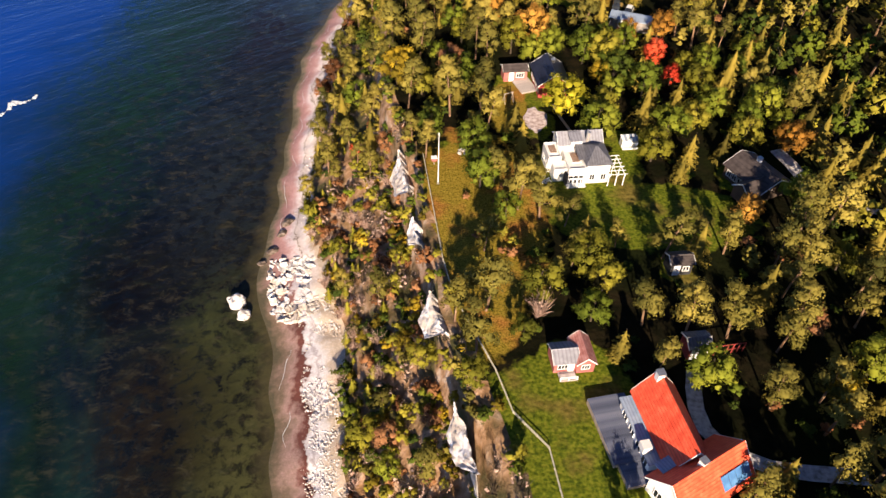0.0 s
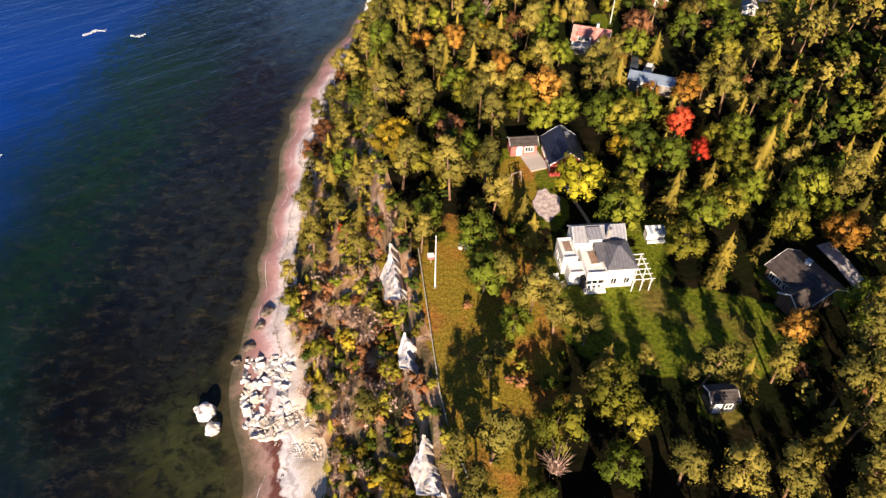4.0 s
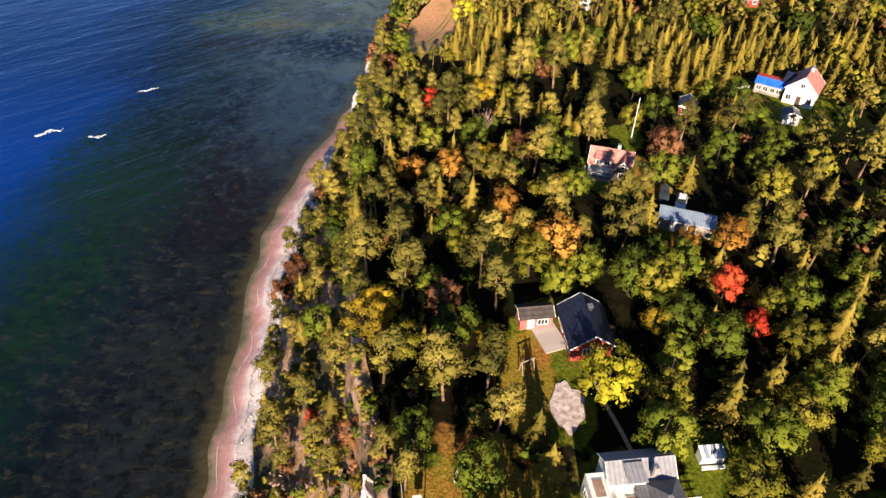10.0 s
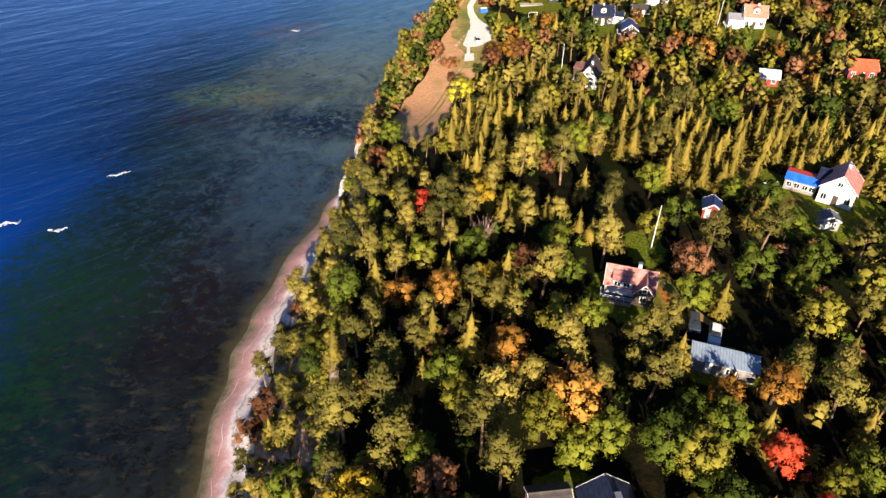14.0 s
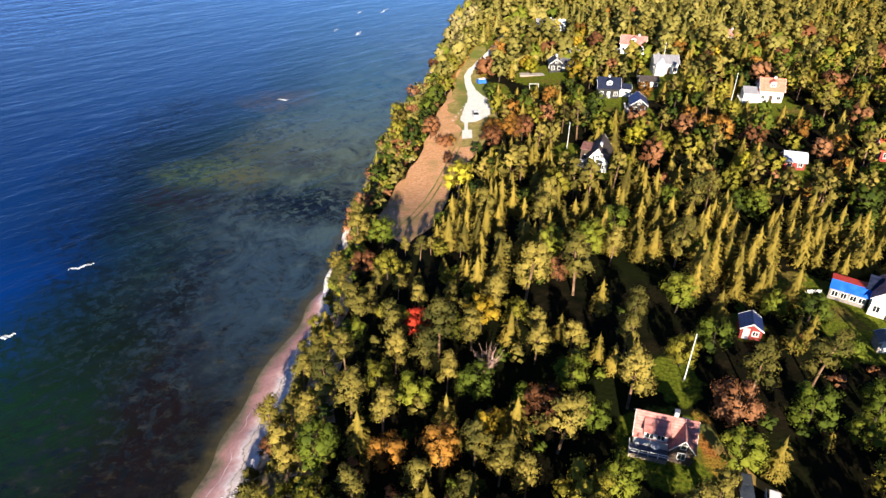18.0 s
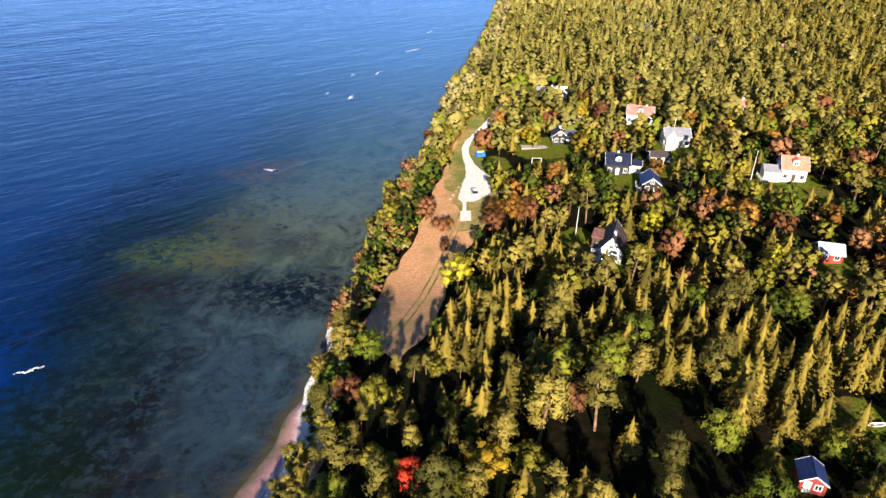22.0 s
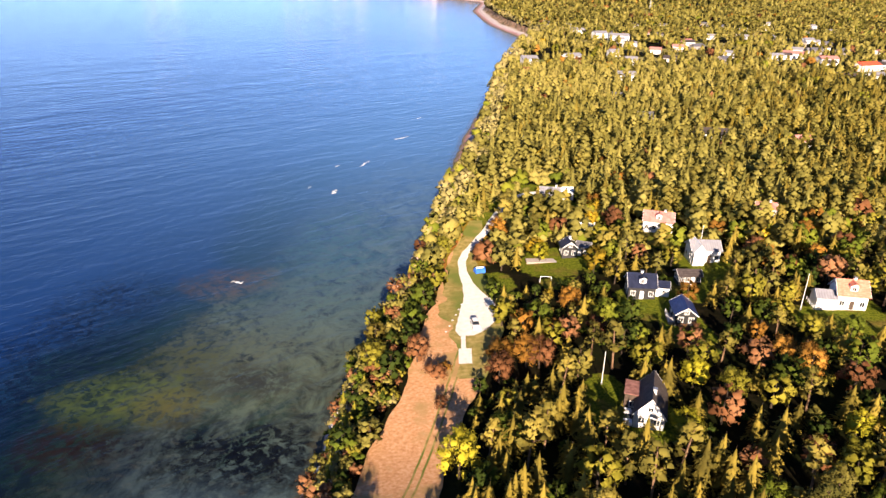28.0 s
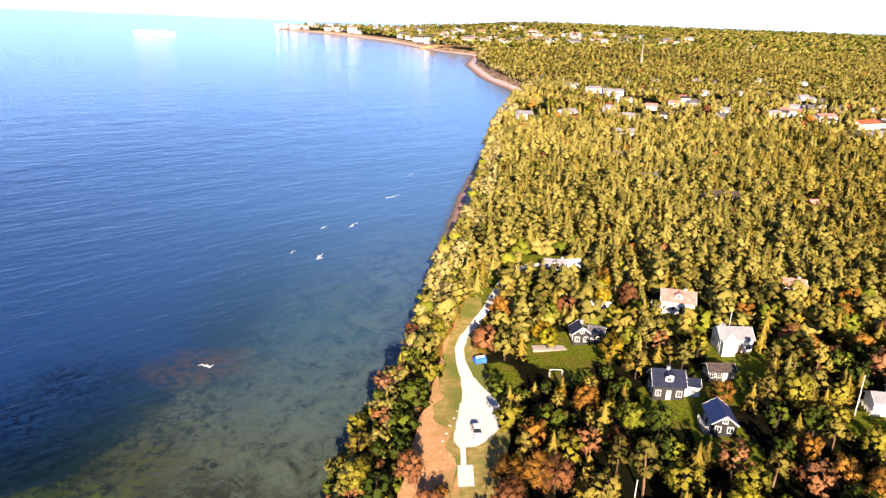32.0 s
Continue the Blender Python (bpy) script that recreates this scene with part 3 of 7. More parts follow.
# ---- the sea ----
def sea_material():
    m = bpy.data.materials.new("sea_water")
    m.use_nodes = True
    nt, bsdf = m.node_tree, m.node_tree.nodes["Principled BSDF"]
    add, link = nt.nodes.new, nt.links.new
    uv = add("ShaderNodeUVMap")
    pos = add("ShaderNodeNewGeometry").outputs["Position"]
    sep = add("ShaderNodeSeparateXYZ")
    link(uv.outputs[0], sep.inputs[0])

    def tex(scale, detail, stretch=(1, 1, 1), rough=0.55, dist=0.0):
        mp = add("ShaderNodeMapping")
        mp.inputs["Scale"].default_value = stretch
        link(pos, mp.inputs["Vector"])
        n = add("ShaderNodeTexNoise")
        n.inputs["Scale"].default_value, n.inputs["Detail"].default_value = scale, detail
        n.inputs["Roughness"].default_value, n.inputs["Distortion"].default_value = rough, dist
        link(mp.outputs[0], n.inputs["Vector"])
        return n.outputs["Fac"]

    def math_node(op, a, b, c=None):
        n = add("ShaderNodeMath")
        n.operation = op
        for k, v in enumerate((a, b, c)):
            if v is None:
                continue
            if isinstance(v, (int, float)):
                n.inputs[k].default_value = v
            else:
                link(v, n.inputs[k])
        return n.outputs[0]

    def ramp(value, stops):
        r = add("ShaderNodeValToRGB")
        e = r.color_ramp.elements
        while len(e) < len(stops):
            e.new(0.5)
        for n, (p, c) in enumerate(stops):
            e[n].position, e[n].color = p, rgb(c)
        link(value, r.inputs[0])
        return r.outputs[0]

    def mix(f, a, b):
        n = add("ShaderNodeMix")
        n.data_type = "RGBA"
        link(f, n.inputs["Factor"])
        link(a, n.inputs["A"])
        link(b, n.inputs["B"])
        return n.outputs["Result"]

    off = sep.outputs["X"]                      # metres from the waterline, in hundreds
    wander = math_node("MULTIPLY_ADD", tex(0.016, 5), 0.6, -0.3)
    depth = math_node("ADD", off, wander)
    # olive sand at the brim, dark weed, a green shelf, then the drop to deep blue
    deep = ramp(depth, [(0.0, (0.014, 0.012, 0.005)), (0.10, (0.008, 0.0075, 0.005)), (0.2, (0.005, 0.009, 0.015)), (0.33, (0.005, 0.012, 0.024)), (0.43, (0.004, 0.014, 0.009)), (0.6, (0.003, 0.014, 0.015)),
                        (0.68, (0.001, 0.010, 0.026)), (0.76, (0.0005, 0.014, 0.070)), (1.0, (0.0005, 0.020, 0.105))])
    fine_bed = ramp(tex(0.34, 11, (0.8, 1.25, 1), rough=0.76, dist=0.35), [(0.42, (0.0004, 0.0005, 0.0008)), (0.50, (0.003, 0.0035, 0.004)), (0.55, (0.017, 0.015, 0.009)), (0.62, (0.066, 0.058, 0.034))])
    weed = ramp(tex(0.055, 6, (1.0, 1.6, 1), 0.62, 1.2), [(0.36, (0.001, 0.002, 0.004)), (0.47, (0.004, 0.006, 0.009)), (0.56, (0.012, 0.015, 0.010)), (0.66, (0.026, 0.037, 0.022))])
    sand = ramp(tex(0.016, 5, (1.0, 0.7, 1), 0.6, 0.6), [(0.56, (0, 0, 0)), (0.68, (1, 1, 1))])
    n = add("ShaderNodeClamp")
    link(math_node("MULTIPLY_ADD", depth, -2.4, 1.55), n.inputs[0])
    half = add("ShaderNodeMix")
    half.data_type = "RGBA"
    half.inputs["Factor"].default_value = 0.44
    link(fine_bed, half.inputs["A"])
    link(weed, half.inputs["B"])
    bed = mix(math_node("MULTIPLY", n.outputs[0], 0.72), deep, half.outputs["Result"])
    pale = add("ShaderNodeRGB")
    pale.outputs[0].default_value = rgb((0.012, 0.050, 0.036))
    near = add("ShaderNodeClamp")
    link(math_node("MULTIPLY_ADD", depth, -1.2, 1.1), near.inputs[0])
    water = mix(math_node("MULTIPLY", math_node("MULTIPLY", sand, near.outputs[0]), 0.6), bed, pale.outputs[0])
    spot = add("ShaderNodeSeparateXYZ")
    link(pos, spot.inputs[0])
    # clear deep water off the southern shelf
    south = add("ShaderNodeMapRange")
    south.interpolation_type = "SMOOTHSTEP"
    south.inputs[1].default_value, south.inputs[2].default_value, south.inputs[3].default_value, south.inputs[4].default_value = 175.0, 262.0, 1.0, 0.0
    link(spot.outputs["Y"], south.inputs[0])
    drop = add("ShaderNodeMapRange")
    drop.interpolation_type = "SMOOTHSTEP"
    drop.inputs[1].default_value, drop.inputs[2].default_value, drop.inputs[4].default_value = 0.42, 0.80, 1.0
    link(depth, drop.inputs[0])
    abyss = add("ShaderNodeRGB")
    abyss.outputs[0].default_value = rgb((0.001, 0.034, 0.230))
    water = mix(math_node("MULTIPLY", south.outputs[0], drop.outputs[0]), water, abyss.outputs[0])
    # pale northern shelf sand; haze and sky reflection are put into its blue
    north = add("ShaderNodeMapRange")
    north.inputs[1].default_value, north.inputs[2].default_value, north.inputs[4].default_value = 165.0, 295.0, 0.95
    link(spot.outputs["Y"], north.inputs[0])
    tinge = add("ShaderNodeMapRange")
    tinge.inputs[1].default_value, tinge.inputs[2].default_value = 225.0, 280.0
    link(spot.outputs["Y"], tinge.inputs[0])
    haze_blue_sand, green_sand = add("ShaderNodeRGB"), add("ShaderNodeRGB")
    haze_blue_sand.outputs[0].default_value, green_sand.outputs[0].default_value = rgb((0.056, 0.112, 0.170)), rgb((0.080, 0.112, 0.084))
    clear = mix(tinge.outputs[0], haze_blue_sand.outputs[0], green_sand.outputs[0])
    holes = add("ShaderNodeMapRange")
    holes.inputs[1].default_value, holes.inputs[2].default_value, holes.inputs[3].default_value = 0.40, 0.58, 0.12
    link(tex(0.13, 10, (1.0, 0.7, 1), 0.74, 0.8), holes.inputs[0])
    inshore = add("ShaderNodeMapRange")
    inshore.inputs[1].default_value, inshore.inputs[2].default_value, inshore.inputs[3].default_value, inshore.inputs[4].default_value = 0.20, 0.56, 1.0, 0.03
    link(off, inshore.inputs[0])
    water = mix(math_node("MULTIPLY", math_node("MULTIPLY", north.outputs[0], inshore.outputs[0]), holes.outputs[0]), water, clear)
    # pale sandy water further along the coast; sky reflection and haze painted in
    beyond = add("ShaderNodeMapRange")
    beyond.inputs[1].default_value, beyond.inputs[2].default_value, beyond.inputs[4].default_value = 300.0, 520.0, 0.9
    link(spot.outputs["Y"], beyond.inputs[0])
    shelf = add("ShaderNodeMapRange")
    shelf.inputs[1].default_value, shelf.inputs[2].default_value, shelf.inputs[3].default_value, shelf.inputs[4].default_value = 0.5, 2.2, 1.0, 0.15
    link(off, shelf.inputs[0])
    light = add("ShaderNodeRGB")
    light.outputs[0].default_value = rgb((0.045, 0.135, 0.300))
    water = mix(math_node("MULTIPLY", beyond.outputs[0], shelf.outputs[0]), water, light.outputs[0])
    frayed = math_node("ADD", math_node("MULTIPLY_ADD", tex(0.05, 8, rough=0.68, dist=1.0), 5.0, -2.5), math_node("MULTIPLY_ADD", tex(0.4, 6, (1.0, 0.6, 1), rough=0.7), 2.6, -1.3))
    tangle = add("ShaderNodeMapRange")
    tangle.inputs[1].default_value, tangle.inputs[2].default_value, tangle.inputs[3].default_value = 0.43, 0.53, 0.12
    link(tex(0.42, 8, rough=0.68, dist=0.5), tangle.inputs[0])
    # sand banks and weed beds on the sea floor
    for bx, by, ba, bb, tone in ((-40, 378, 18, 36, (0.036, 0.098, 0.130)), (-67, 199, 7, 6, (0.014, 0.026, 0.008)), (-79, 190, 16, 20, (0.003, 0.015, 0.008)), (-78, 95, 13, 40, (0.004, 0.015, 0.008)),
                                 (-63, 226, 10, 12, (0.004, 0.003, 0.003)), (-55, 178, 9, 16, (0.010, 0.006, 0.004)), (-75, 198, 9, 14, (0.004, 0.014, 0.005)), (-60, 88, 12, 14, (0.003, 0.002, 0.002)),
                                 (-43, 76, 5, 12, (0.026, 0.032, 0.013)), (-30.5, 52, 7, 26, (0.060, 0.062, 0.022)), (-38, 68, 6, 16, (0.045, 0.050, 0.018)), (-44, 56, 10, 14, (0.012, 0.009, 0.005)),
                                 (-62, 190, 20, 30, (0.007, 0.004, 0.003)), (-84, 170, 18, 44, (0.005, 0.022, 0.009)), (-46, 226, 11, 28, (0.024, 0.046, 0.075)), (-77, 214, 14, 18, (0.003, 0.005, 0.002)),
                                 (-49, 124, 13, 34, (0.012, 0.017, 0.021)), (-82, 240, 20, 16, (0.003, 0.006, 0.007)), (-101, 296, 18, 46, (0.0006, 0.003, 0.014)), (-50, 306, 24, 26, (0.074, 0.094, 0.064)),
                                 (-42, 334, 24, 20, (0.056, 0.102, 0.104)), (-70, 344, 13, 11, (0.060, 0.050, 0.050)), (-68, 297, 11, 10, (0.042, 0.050, 0.018)), (-75, 281, 15, 10, (0.058, 0.086, 0.016)),
                                 (-66, 279, 9, 7, (0.076, 0.070, 0.020)), (-79, 266, 12, 7, (0.012, 0.006, 0.003)), (-50, 290, 12, 7, (0.020, 0.021, 0.015)), (-48, 267, 24, 9, (0.0006, 0.0006, 0.0010)), (-40, 262, 18, 9, (0.0016, 0.0012, 0.0008))):
        ex = math_node("MULTIPLY_ADD", spot.outputs["X"], 1 / ba, -bx / ba)
        ey = math_node("MULTIPLY_ADD", spot.outputs["Y"], 1 / bb, -by / bb)
        rr = math_node("ADD", math_node("ADD", math_node("MULTIPLY", ex, ex), math_node("MULTIPLY", ey, ey)), frayed)
        f = add("ShaderNodeMapRange")
        f.inputs[1].default_value, f.inputs[2].default_value, f.inputs[3].default_value, f.inputs[4].default_value = -0.4, 1.8, 0.85, 0.0
        link(rr, f.inputs[0])
        c = add("ShaderNodeRGB")
        c.outputs[0].default_value = rgb(tone)
        water = mix(math_node("MULTIPLY", f.outputs[0], tangle.outputs[0]), water, c.outputs[0])
    # sand shows through the last hand's breadth of water
    brim = math_node("ADD", math_node("MULTIPLY_ADD", off, -32.0, 1.0), math_node("MULTIPLY_ADD", tex(0.35, 5, rough=0.65), 1.8, -0.9))
    lip = add("ShaderNodeMapRange")
    lip.inputs[1].default_value, lip.inputs[2].default_value, lip.inputs[4].default_value = 0.0, 1.1, 0.85
    link(brim, lip.inputs[0])
    wet = add("ShaderNodeRGB")
    wet.outputs[0].default_value = rgb((0.060, 0.052, 0.026))
    water = mix(lip.outputs[0], water, wet.outputs[0])
    link(water, bsdf.inputs["Base Color"])
    bsdf.inputs["Roughness"].default_value = 0.1
    bsdf.inputs["IOR"].default_value = 1.33
    bsdf.inputs["Specular IOR Level"].default_value = 0.45
    mp = add("ShaderNodeMapping")
    mp.inputs["Rotation"].default_value = (0, 0, radians(-42))
    link(pos, mp.inputs["Vector"])

    def along(scale, detail, stretch):
        m2 = add("ShaderNodeMapping")
        m2.inputs["Scale"].default_value = stretch
        link(mp.outputs[0], m2.inputs["Vector"])
        k = add("ShaderNodeTexNoise")
        k.inputs["Scale"].default_value, k.inputs["Detail"].default_value = scale, detail
        link(m2.outputs[0], k.inputs["Vector"])
        return k.outputs["Fac"]

    h = math_node("ADD", math_node("MULTIPLY", along(0.22, 4, (0.3, 1.0, 1)), 0.9), math_node("MULTIPLY", along(0.9, 4, (0.4, 1.0, 1)), 0.26))
    h = math_node("ADD", h, math_node("MULTIPLY", along(0.045, 3, (0.25, 1.0, 1)), 1.3))
    bp = add("ShaderNodeBump")
    bp.inputs["Distance"].default_value = 0.38
    link(h, bp.inputs["Height"])
    link(bp.outputs[0], bsdf.inputs["Normal"])
    return m


ds = [-1.0, 0.0, 1, 2, 4, 7, 11, 16, 24, 34, 46, 60, 80, 105, 140, 190, 260, 360, 520, 800, 1300, 2200, 5200]
sy, sd = np.meshgrid(np.array(ys), np.array(ds), indexing="ij")
sx = coast(sy) - sd
M["sea"] = sea_material()
sea_mesh = mesh_from("sea", np.stack([sx, sy, 0 * sx], -1).reshape(-1, 3), grid_faces(len(ys), len(ds))[:, ::-1], M["sea"])
uv = sea_mesh.uv_layers.new(name="off_shore")
idx = np.zeros(len(sea_mesh.loops), np.int32)
sea_mesh.loops.foreach_get("vertex_index", idx)
flat = np.stack([sd / 100, sy / 100], -1).reshape(-1, 2)
uv.data.foreach_set("uv", flat[idx].astype(np.float32).ravel())
tagged(new("sea", sea_mesh), "calm blue sea, brown-green over weedy shallows", "sea", kind="structure")


# ---- trees ----
rng = np.random.default_rng(7)


def tube(points, radii, sides=5):
    """Four-cornered faces of a tapered tube along points."""
    v, f = [], []
    for n, (p, r) in enumerate(zip(points, radii)):
        for k in range(sides):
            a = 2 * math.pi * k / sides
            v.append((p[0] + r * math.cos(a), p[1] + r * math.sin(a), p[2]))
        if n:
            b = (n - 1) * sides
            f += [(b + k, b + (k + 1) % sides, b + sides + (k + 1) % sides, b + sides + k) for k in range(sides)]
    return np.array(v), np.array(f)


def join(pieces):
    vs, fs, n = [], [], 0
    for v, f in pieces:
        vs.append(v)
        fs.append(f + n)
        n += len(v)
    return np.concatenate(vs), np.concatenate(fs)


def ball(sides):
    """A rough ball of triangles: two poles and rings between them."""
    rings = [(0.0, 1.0)] if sides == 4 else [(0.447, 0.894), (-0.447, 0.894)]
    v = [(0, 0, 1)]
    for k, (z, q) in enumerate(rings):
        v += [(q * math.cos(2 * math.pi * (j + 0.5 * k) / sides), q * math.sin(2 * math.pi * (j + 0.5 * k) / sides), z) for j in range(sides)]
    v.append((0, 0, -1))
    end, f = len(v) - 1, []
    for j in range(sides):
        i = (j + 1) % sides
        f += [(0, 1 + j, 1 + i), (end, end - sides + i, end - sides + j)]
        if len(rings) == 2:
            f += [(1 + j, 1 + sides + j, 1 + i), (1 + i, 1 + sides + j, 1 + sides + i)]
    return np.array(v, float), np.array(f)


ICO, OCTA = ball(5), ball(4)


def leaves(r, centres, radii, count, size, flat=0.7, inner=0.45, cone=False, core=True):
    """Small leaf sprays gathered in tufts over clumps of the given centres and radii."""
    centres, radii = np.array(centres), np.array(radii)
    tufts = max(6, count // 4)
    which = r.choice(len(centres), tufts, p=radii**2 / (radii**2).sum())
    d = r.normal(size=(tufts, 3))
    d[:, 2] += 0.4
    d /= np.linalg.norm(d, axis=1)[:, None]
    depth = np.where(r.random(tufts) < 0.9, r.uniform(0.93, 1.04, tufts), r.uniform(inner, 0.9, tufts))
    heart = centres[which] + d * (radii[which] * depth)[:, None] * (1, 1, flat)
    pick = r.integers(tufts, size=count)
    p = heart[pick] + r.normal(size=(count, 3)) * np.minimum(0.15, 0.2 * radii[which][pick])[:, None]
    nrm = d[pick] + r.normal(size=(count, 3)) * 0.2
    nrm /= np.linalg.norm(nrm, axis=1)[:, None]
    a = np.cross(nrm, r.normal(size=(count, 3)))
    a /= np.linalg.norm(a, axis=1)[:, None]
    b = np.cross(nrm, a)
    s = size * r.uniform(0.6, 1.35, count)[:, None]
    v = np.stack([p + a * s, p - a * s * 0.6 + b * s * 0.6, p - a * s * 0.6 - b * s * 0.6], 1).reshape(-1, 3)
    middle = np.array([0, 0, centres[:, 2].mean() - 0.5])
    out = p - middle
    if cone:
        out[:, 2] = 0.35 * np.linalg.norm(out[:, :2], axis=1)
    out /= np.linalg.norm(out, axis=1)[:, None]
    soft = 0.7 * out + 0.45 * d[pick] + 0.2 * nrm if size < 0.3 else 0.9 * out + 0.22 * d[pick] + 0.14 * nrm
    soft /= np.linalg.norm(soft, axis=1)[:, None]
    faces, normals = np.arange(3 * count).reshape(-1, 3), np.repeat(soft, 3, 0)
    if not core:
        return v, faces, normals
    # a lumpy dense heart under each clump
    balls, ball_faces = ICO if size < 0.22 else OCTA
    vs, fs, ns = [v], [faces], [normals]
    n = len(v)
    for c, q in list(zip(centres, radii))[::1 if size < 0.9 else 3]:
        grow = 0.66 if size < 0.22 else 0.84 if size < 0.42 else 1.12 if size < 0.5 else 1.25
        w = c + balls * (q * grow * r.uniform(0.7, 1.15, (len(balls), 1))) * (1, 1, flat)
        away = w - middle
        if cone:
            away[:, 2] = 0.35 * np.linalg.norm(away[:, :2], axis=1)
        away = away / np.linalg.norm(away, axis=1)[:, None] * (0.7 if size < 0.3 else 0.9) + (0.55 if size < 0.3 else 0.25) * balls
        vs.append(w)
        ns.append(away / np.linalg.norm(away, axis=1)[:, None])
        fs.append(ball_faces + n)
        n += len(w)
    return np.concatenate(vs), np.concatenate(fs), np.concatenate(ns)


def pine(r, count, size, high=8.2):
    h, lean = high * r.uniform(0.9, 1.1), r.normal(size=2) * 0.05 * high
    pts = [(0, 0, -0.4), (*(lean * 0.3), h * 0.35), (*(lean * 0.7), h * 0.7), (*lean, h * 0.93)]
    wood = [tube(pts, (0.19, 0.15, 0.10, 0.03))]
    cs, rs = [], []
    n = int(r.integers(9, 13))
    for k in range(n):
        u = k / (n - 1)
        z = h * (0.46 + 0.54 * u)
        reach = (1.6 - 1.25 * u ** 1.6) * r.uniform(0.55, 1.15)
        a = k * 2.4 + r.uniform(-0.4, 0.4)
        c = np.array([lean[0] * u + reach * math.cos(a), lean[1] * u + reach * math.sin(a), z])
        cs.append(c)
        rs.append(r.uniform(0.8, 1.35) * (1.0 - 0.22 * u))
        if k % 2 == 0 and size < 0.45:
            wood.append(tube([(lean[0] * u * 0.8, lean[1] * u * 0.8, z - 0.9), c * (1, 1, 1) - (0, 0, 0.3)], (0.06, 0.02), 3))
    return join(wood), leaves(r, cs, rs, count, size, 0.68)


def spruce(r, count, size, high=6.5):
    """A ragged cone of drooping branches in tiers, each branch a row of needle sprays."""
    h = high * r.uniform(0.85, 1.15)
    wood = [tube([(0, 0, -0.4), (0, 0, h * 0.5), (0, 0, h)], (0.12, 0.07, 0.02))]
    wide, base = h * r.uniform(0.24, 0.32), 0.06
    tiers = max(5, int(h * (1.9 if size < 0.35 else 1.3)))
    tier = np.floor(tiers * (1 - np.sqrt(r.random(count) * 0.97 + 0.03))).astype(int)
    number = np.maximum(3, (9 * (1 - tier / tiers)).astype(int))
    shift, jag = r.uniform(0, 6.3, tiers), r.uniform(0.72, 1.2, (tiers, 10))
    which = r.integers(0, 100, count) % number
    a = shift[tier] + 2 * math.pi * which / number + r.normal(size=count) * 0.16
    reach = wide * (1 - tier / tiers) ** 0.85 * jag[tier, which] + 0.10
    out = np.sqrt(r.uniform(0.12, 1.0, count))
    rad = reach * out
    top = h * (base + (1 - base) * (tier + 0.75) / tiers)
    p = np.stack([rad * np.cos(a), rad * np.sin(a), top - 0.42 * rad + r.normal(size=count) * 0.06], 1)
    away = np.stack([np.cos(a), np.sin(a), np.full(count, 0.6)], 1)
    away /= np.linalg.norm(away, axis=1)[:, None]
    down = np.stack([np.cos(a), np.sin(a), np.full(count, -0.55)], 1) + r.normal(size=(count, 3)) * 0.3
    down /= np.linalg.norm(down, axis=1)[:, None]
    side = np.cross(away, down) + r.normal(size=(count, 3)) * 0.25
    side /= np.linalg.norm(side, axis=1)[:, None]
    s = size * r.uniform(0.65, 1.3, count)[:, None]
    v = np.stack([p + down * s * 1.2, p - down * s * 0.5 + side * s * 0.55, p - down * s * 0.5 - side * s * 0.55], 1).reshape(-1, 3)
    soft = away + r.normal(size=(count, 3)) * 0.16 + np.stack([0 * a, 0 * a, 0.5 * out - 0.3], 1)
    soft /= np.linalg.norm(soft, axis=1)[:, None]
    # a dark dense heart along the stem
    sides, levels = (7, (0.03, 0.3, 0.55, 0.78)) if size < 0.35 else (5, (0.03, 0.45))
    cv, cn, cf = [], [], []
    for i, q in enumerate(levels):
        for k in range(sides):
            t = 2 * math.pi * (k + 0.5 * i) / sides
            g = 0.46 * wide * (1 - q) ** 0.85 * r.uniform(0.8, 1.15)
            cv.append((g * math.cos(t), g * math.sin(t), h * (base + (1 - base) * q)))
            cn.append((math.cos(t), math.sin(t), 0.55))
    cv.append((0, 0, h * 0.97))
    cn.append((0, 0, 1.0))
    for i in range(len(levels)):
        for k in range(sides):
            a0, a1 = i * sides + k, i * sides + (k + 1) % sides
            if i + 1 < len(levels):
                cf += [(a0, a1, a0 + sides), (a1, a1 + sides, a0 + sides)]
            else:
                cf.append((a0, a1, len(cv) - 1))
    cn = np.array(cn)
    cn /= np.linalg.norm(cn, axis=1)[:, None]
    return join(wood), (np.concatenate([v, cv]), np.concatenate([np.arange(3 * count).reshape(-1, 3), np.array(cf) + 3 * count]), np.concatenate([np.repeat(soft, 3, 0), cn]))


def broadleaf(r, count, size, high=6.9, wide=3.0):
    h = high * r.uniform(0.9, 1.1)
    wood = [tube([(0, 0, -0.4), (0.1, 0, h * 0.3), (0.1, 0.1, h * 0.6), (0, 0, h * 0.85)], (0.22, 0.17, 0.10, 0.03))]
    cs, rs = [], []
    n = int(r.integers(15, 22))
    for k in range(n):
        a, u = k * 2.4 + r.uniform(-0.4, 0.4), (k + 0.5) / n
        rad = wide * math.sqrt(1 - (1.5 * abs(u - 0.42)) ** 2 if abs(u - 0.42) < 0.62 else 0.12) * r.uniform(0.45, 0.95)
        c = np.array([rad * math.cos(a), rad * math.sin(a), h * (0.3 + 0.62 * u)])
        cs.append(c)
        rs.append(r.uniform(0.75, 1.25) * wide / 3.0)
        if k % 3 == 0 and size < 0.45:
            wood.append(tube([(0.05, 0.05, c[2] - 1.0), c], (0.07, 0.02), 3))
    return join(wood), leaves(r, cs, rs, count, size, 0.85)


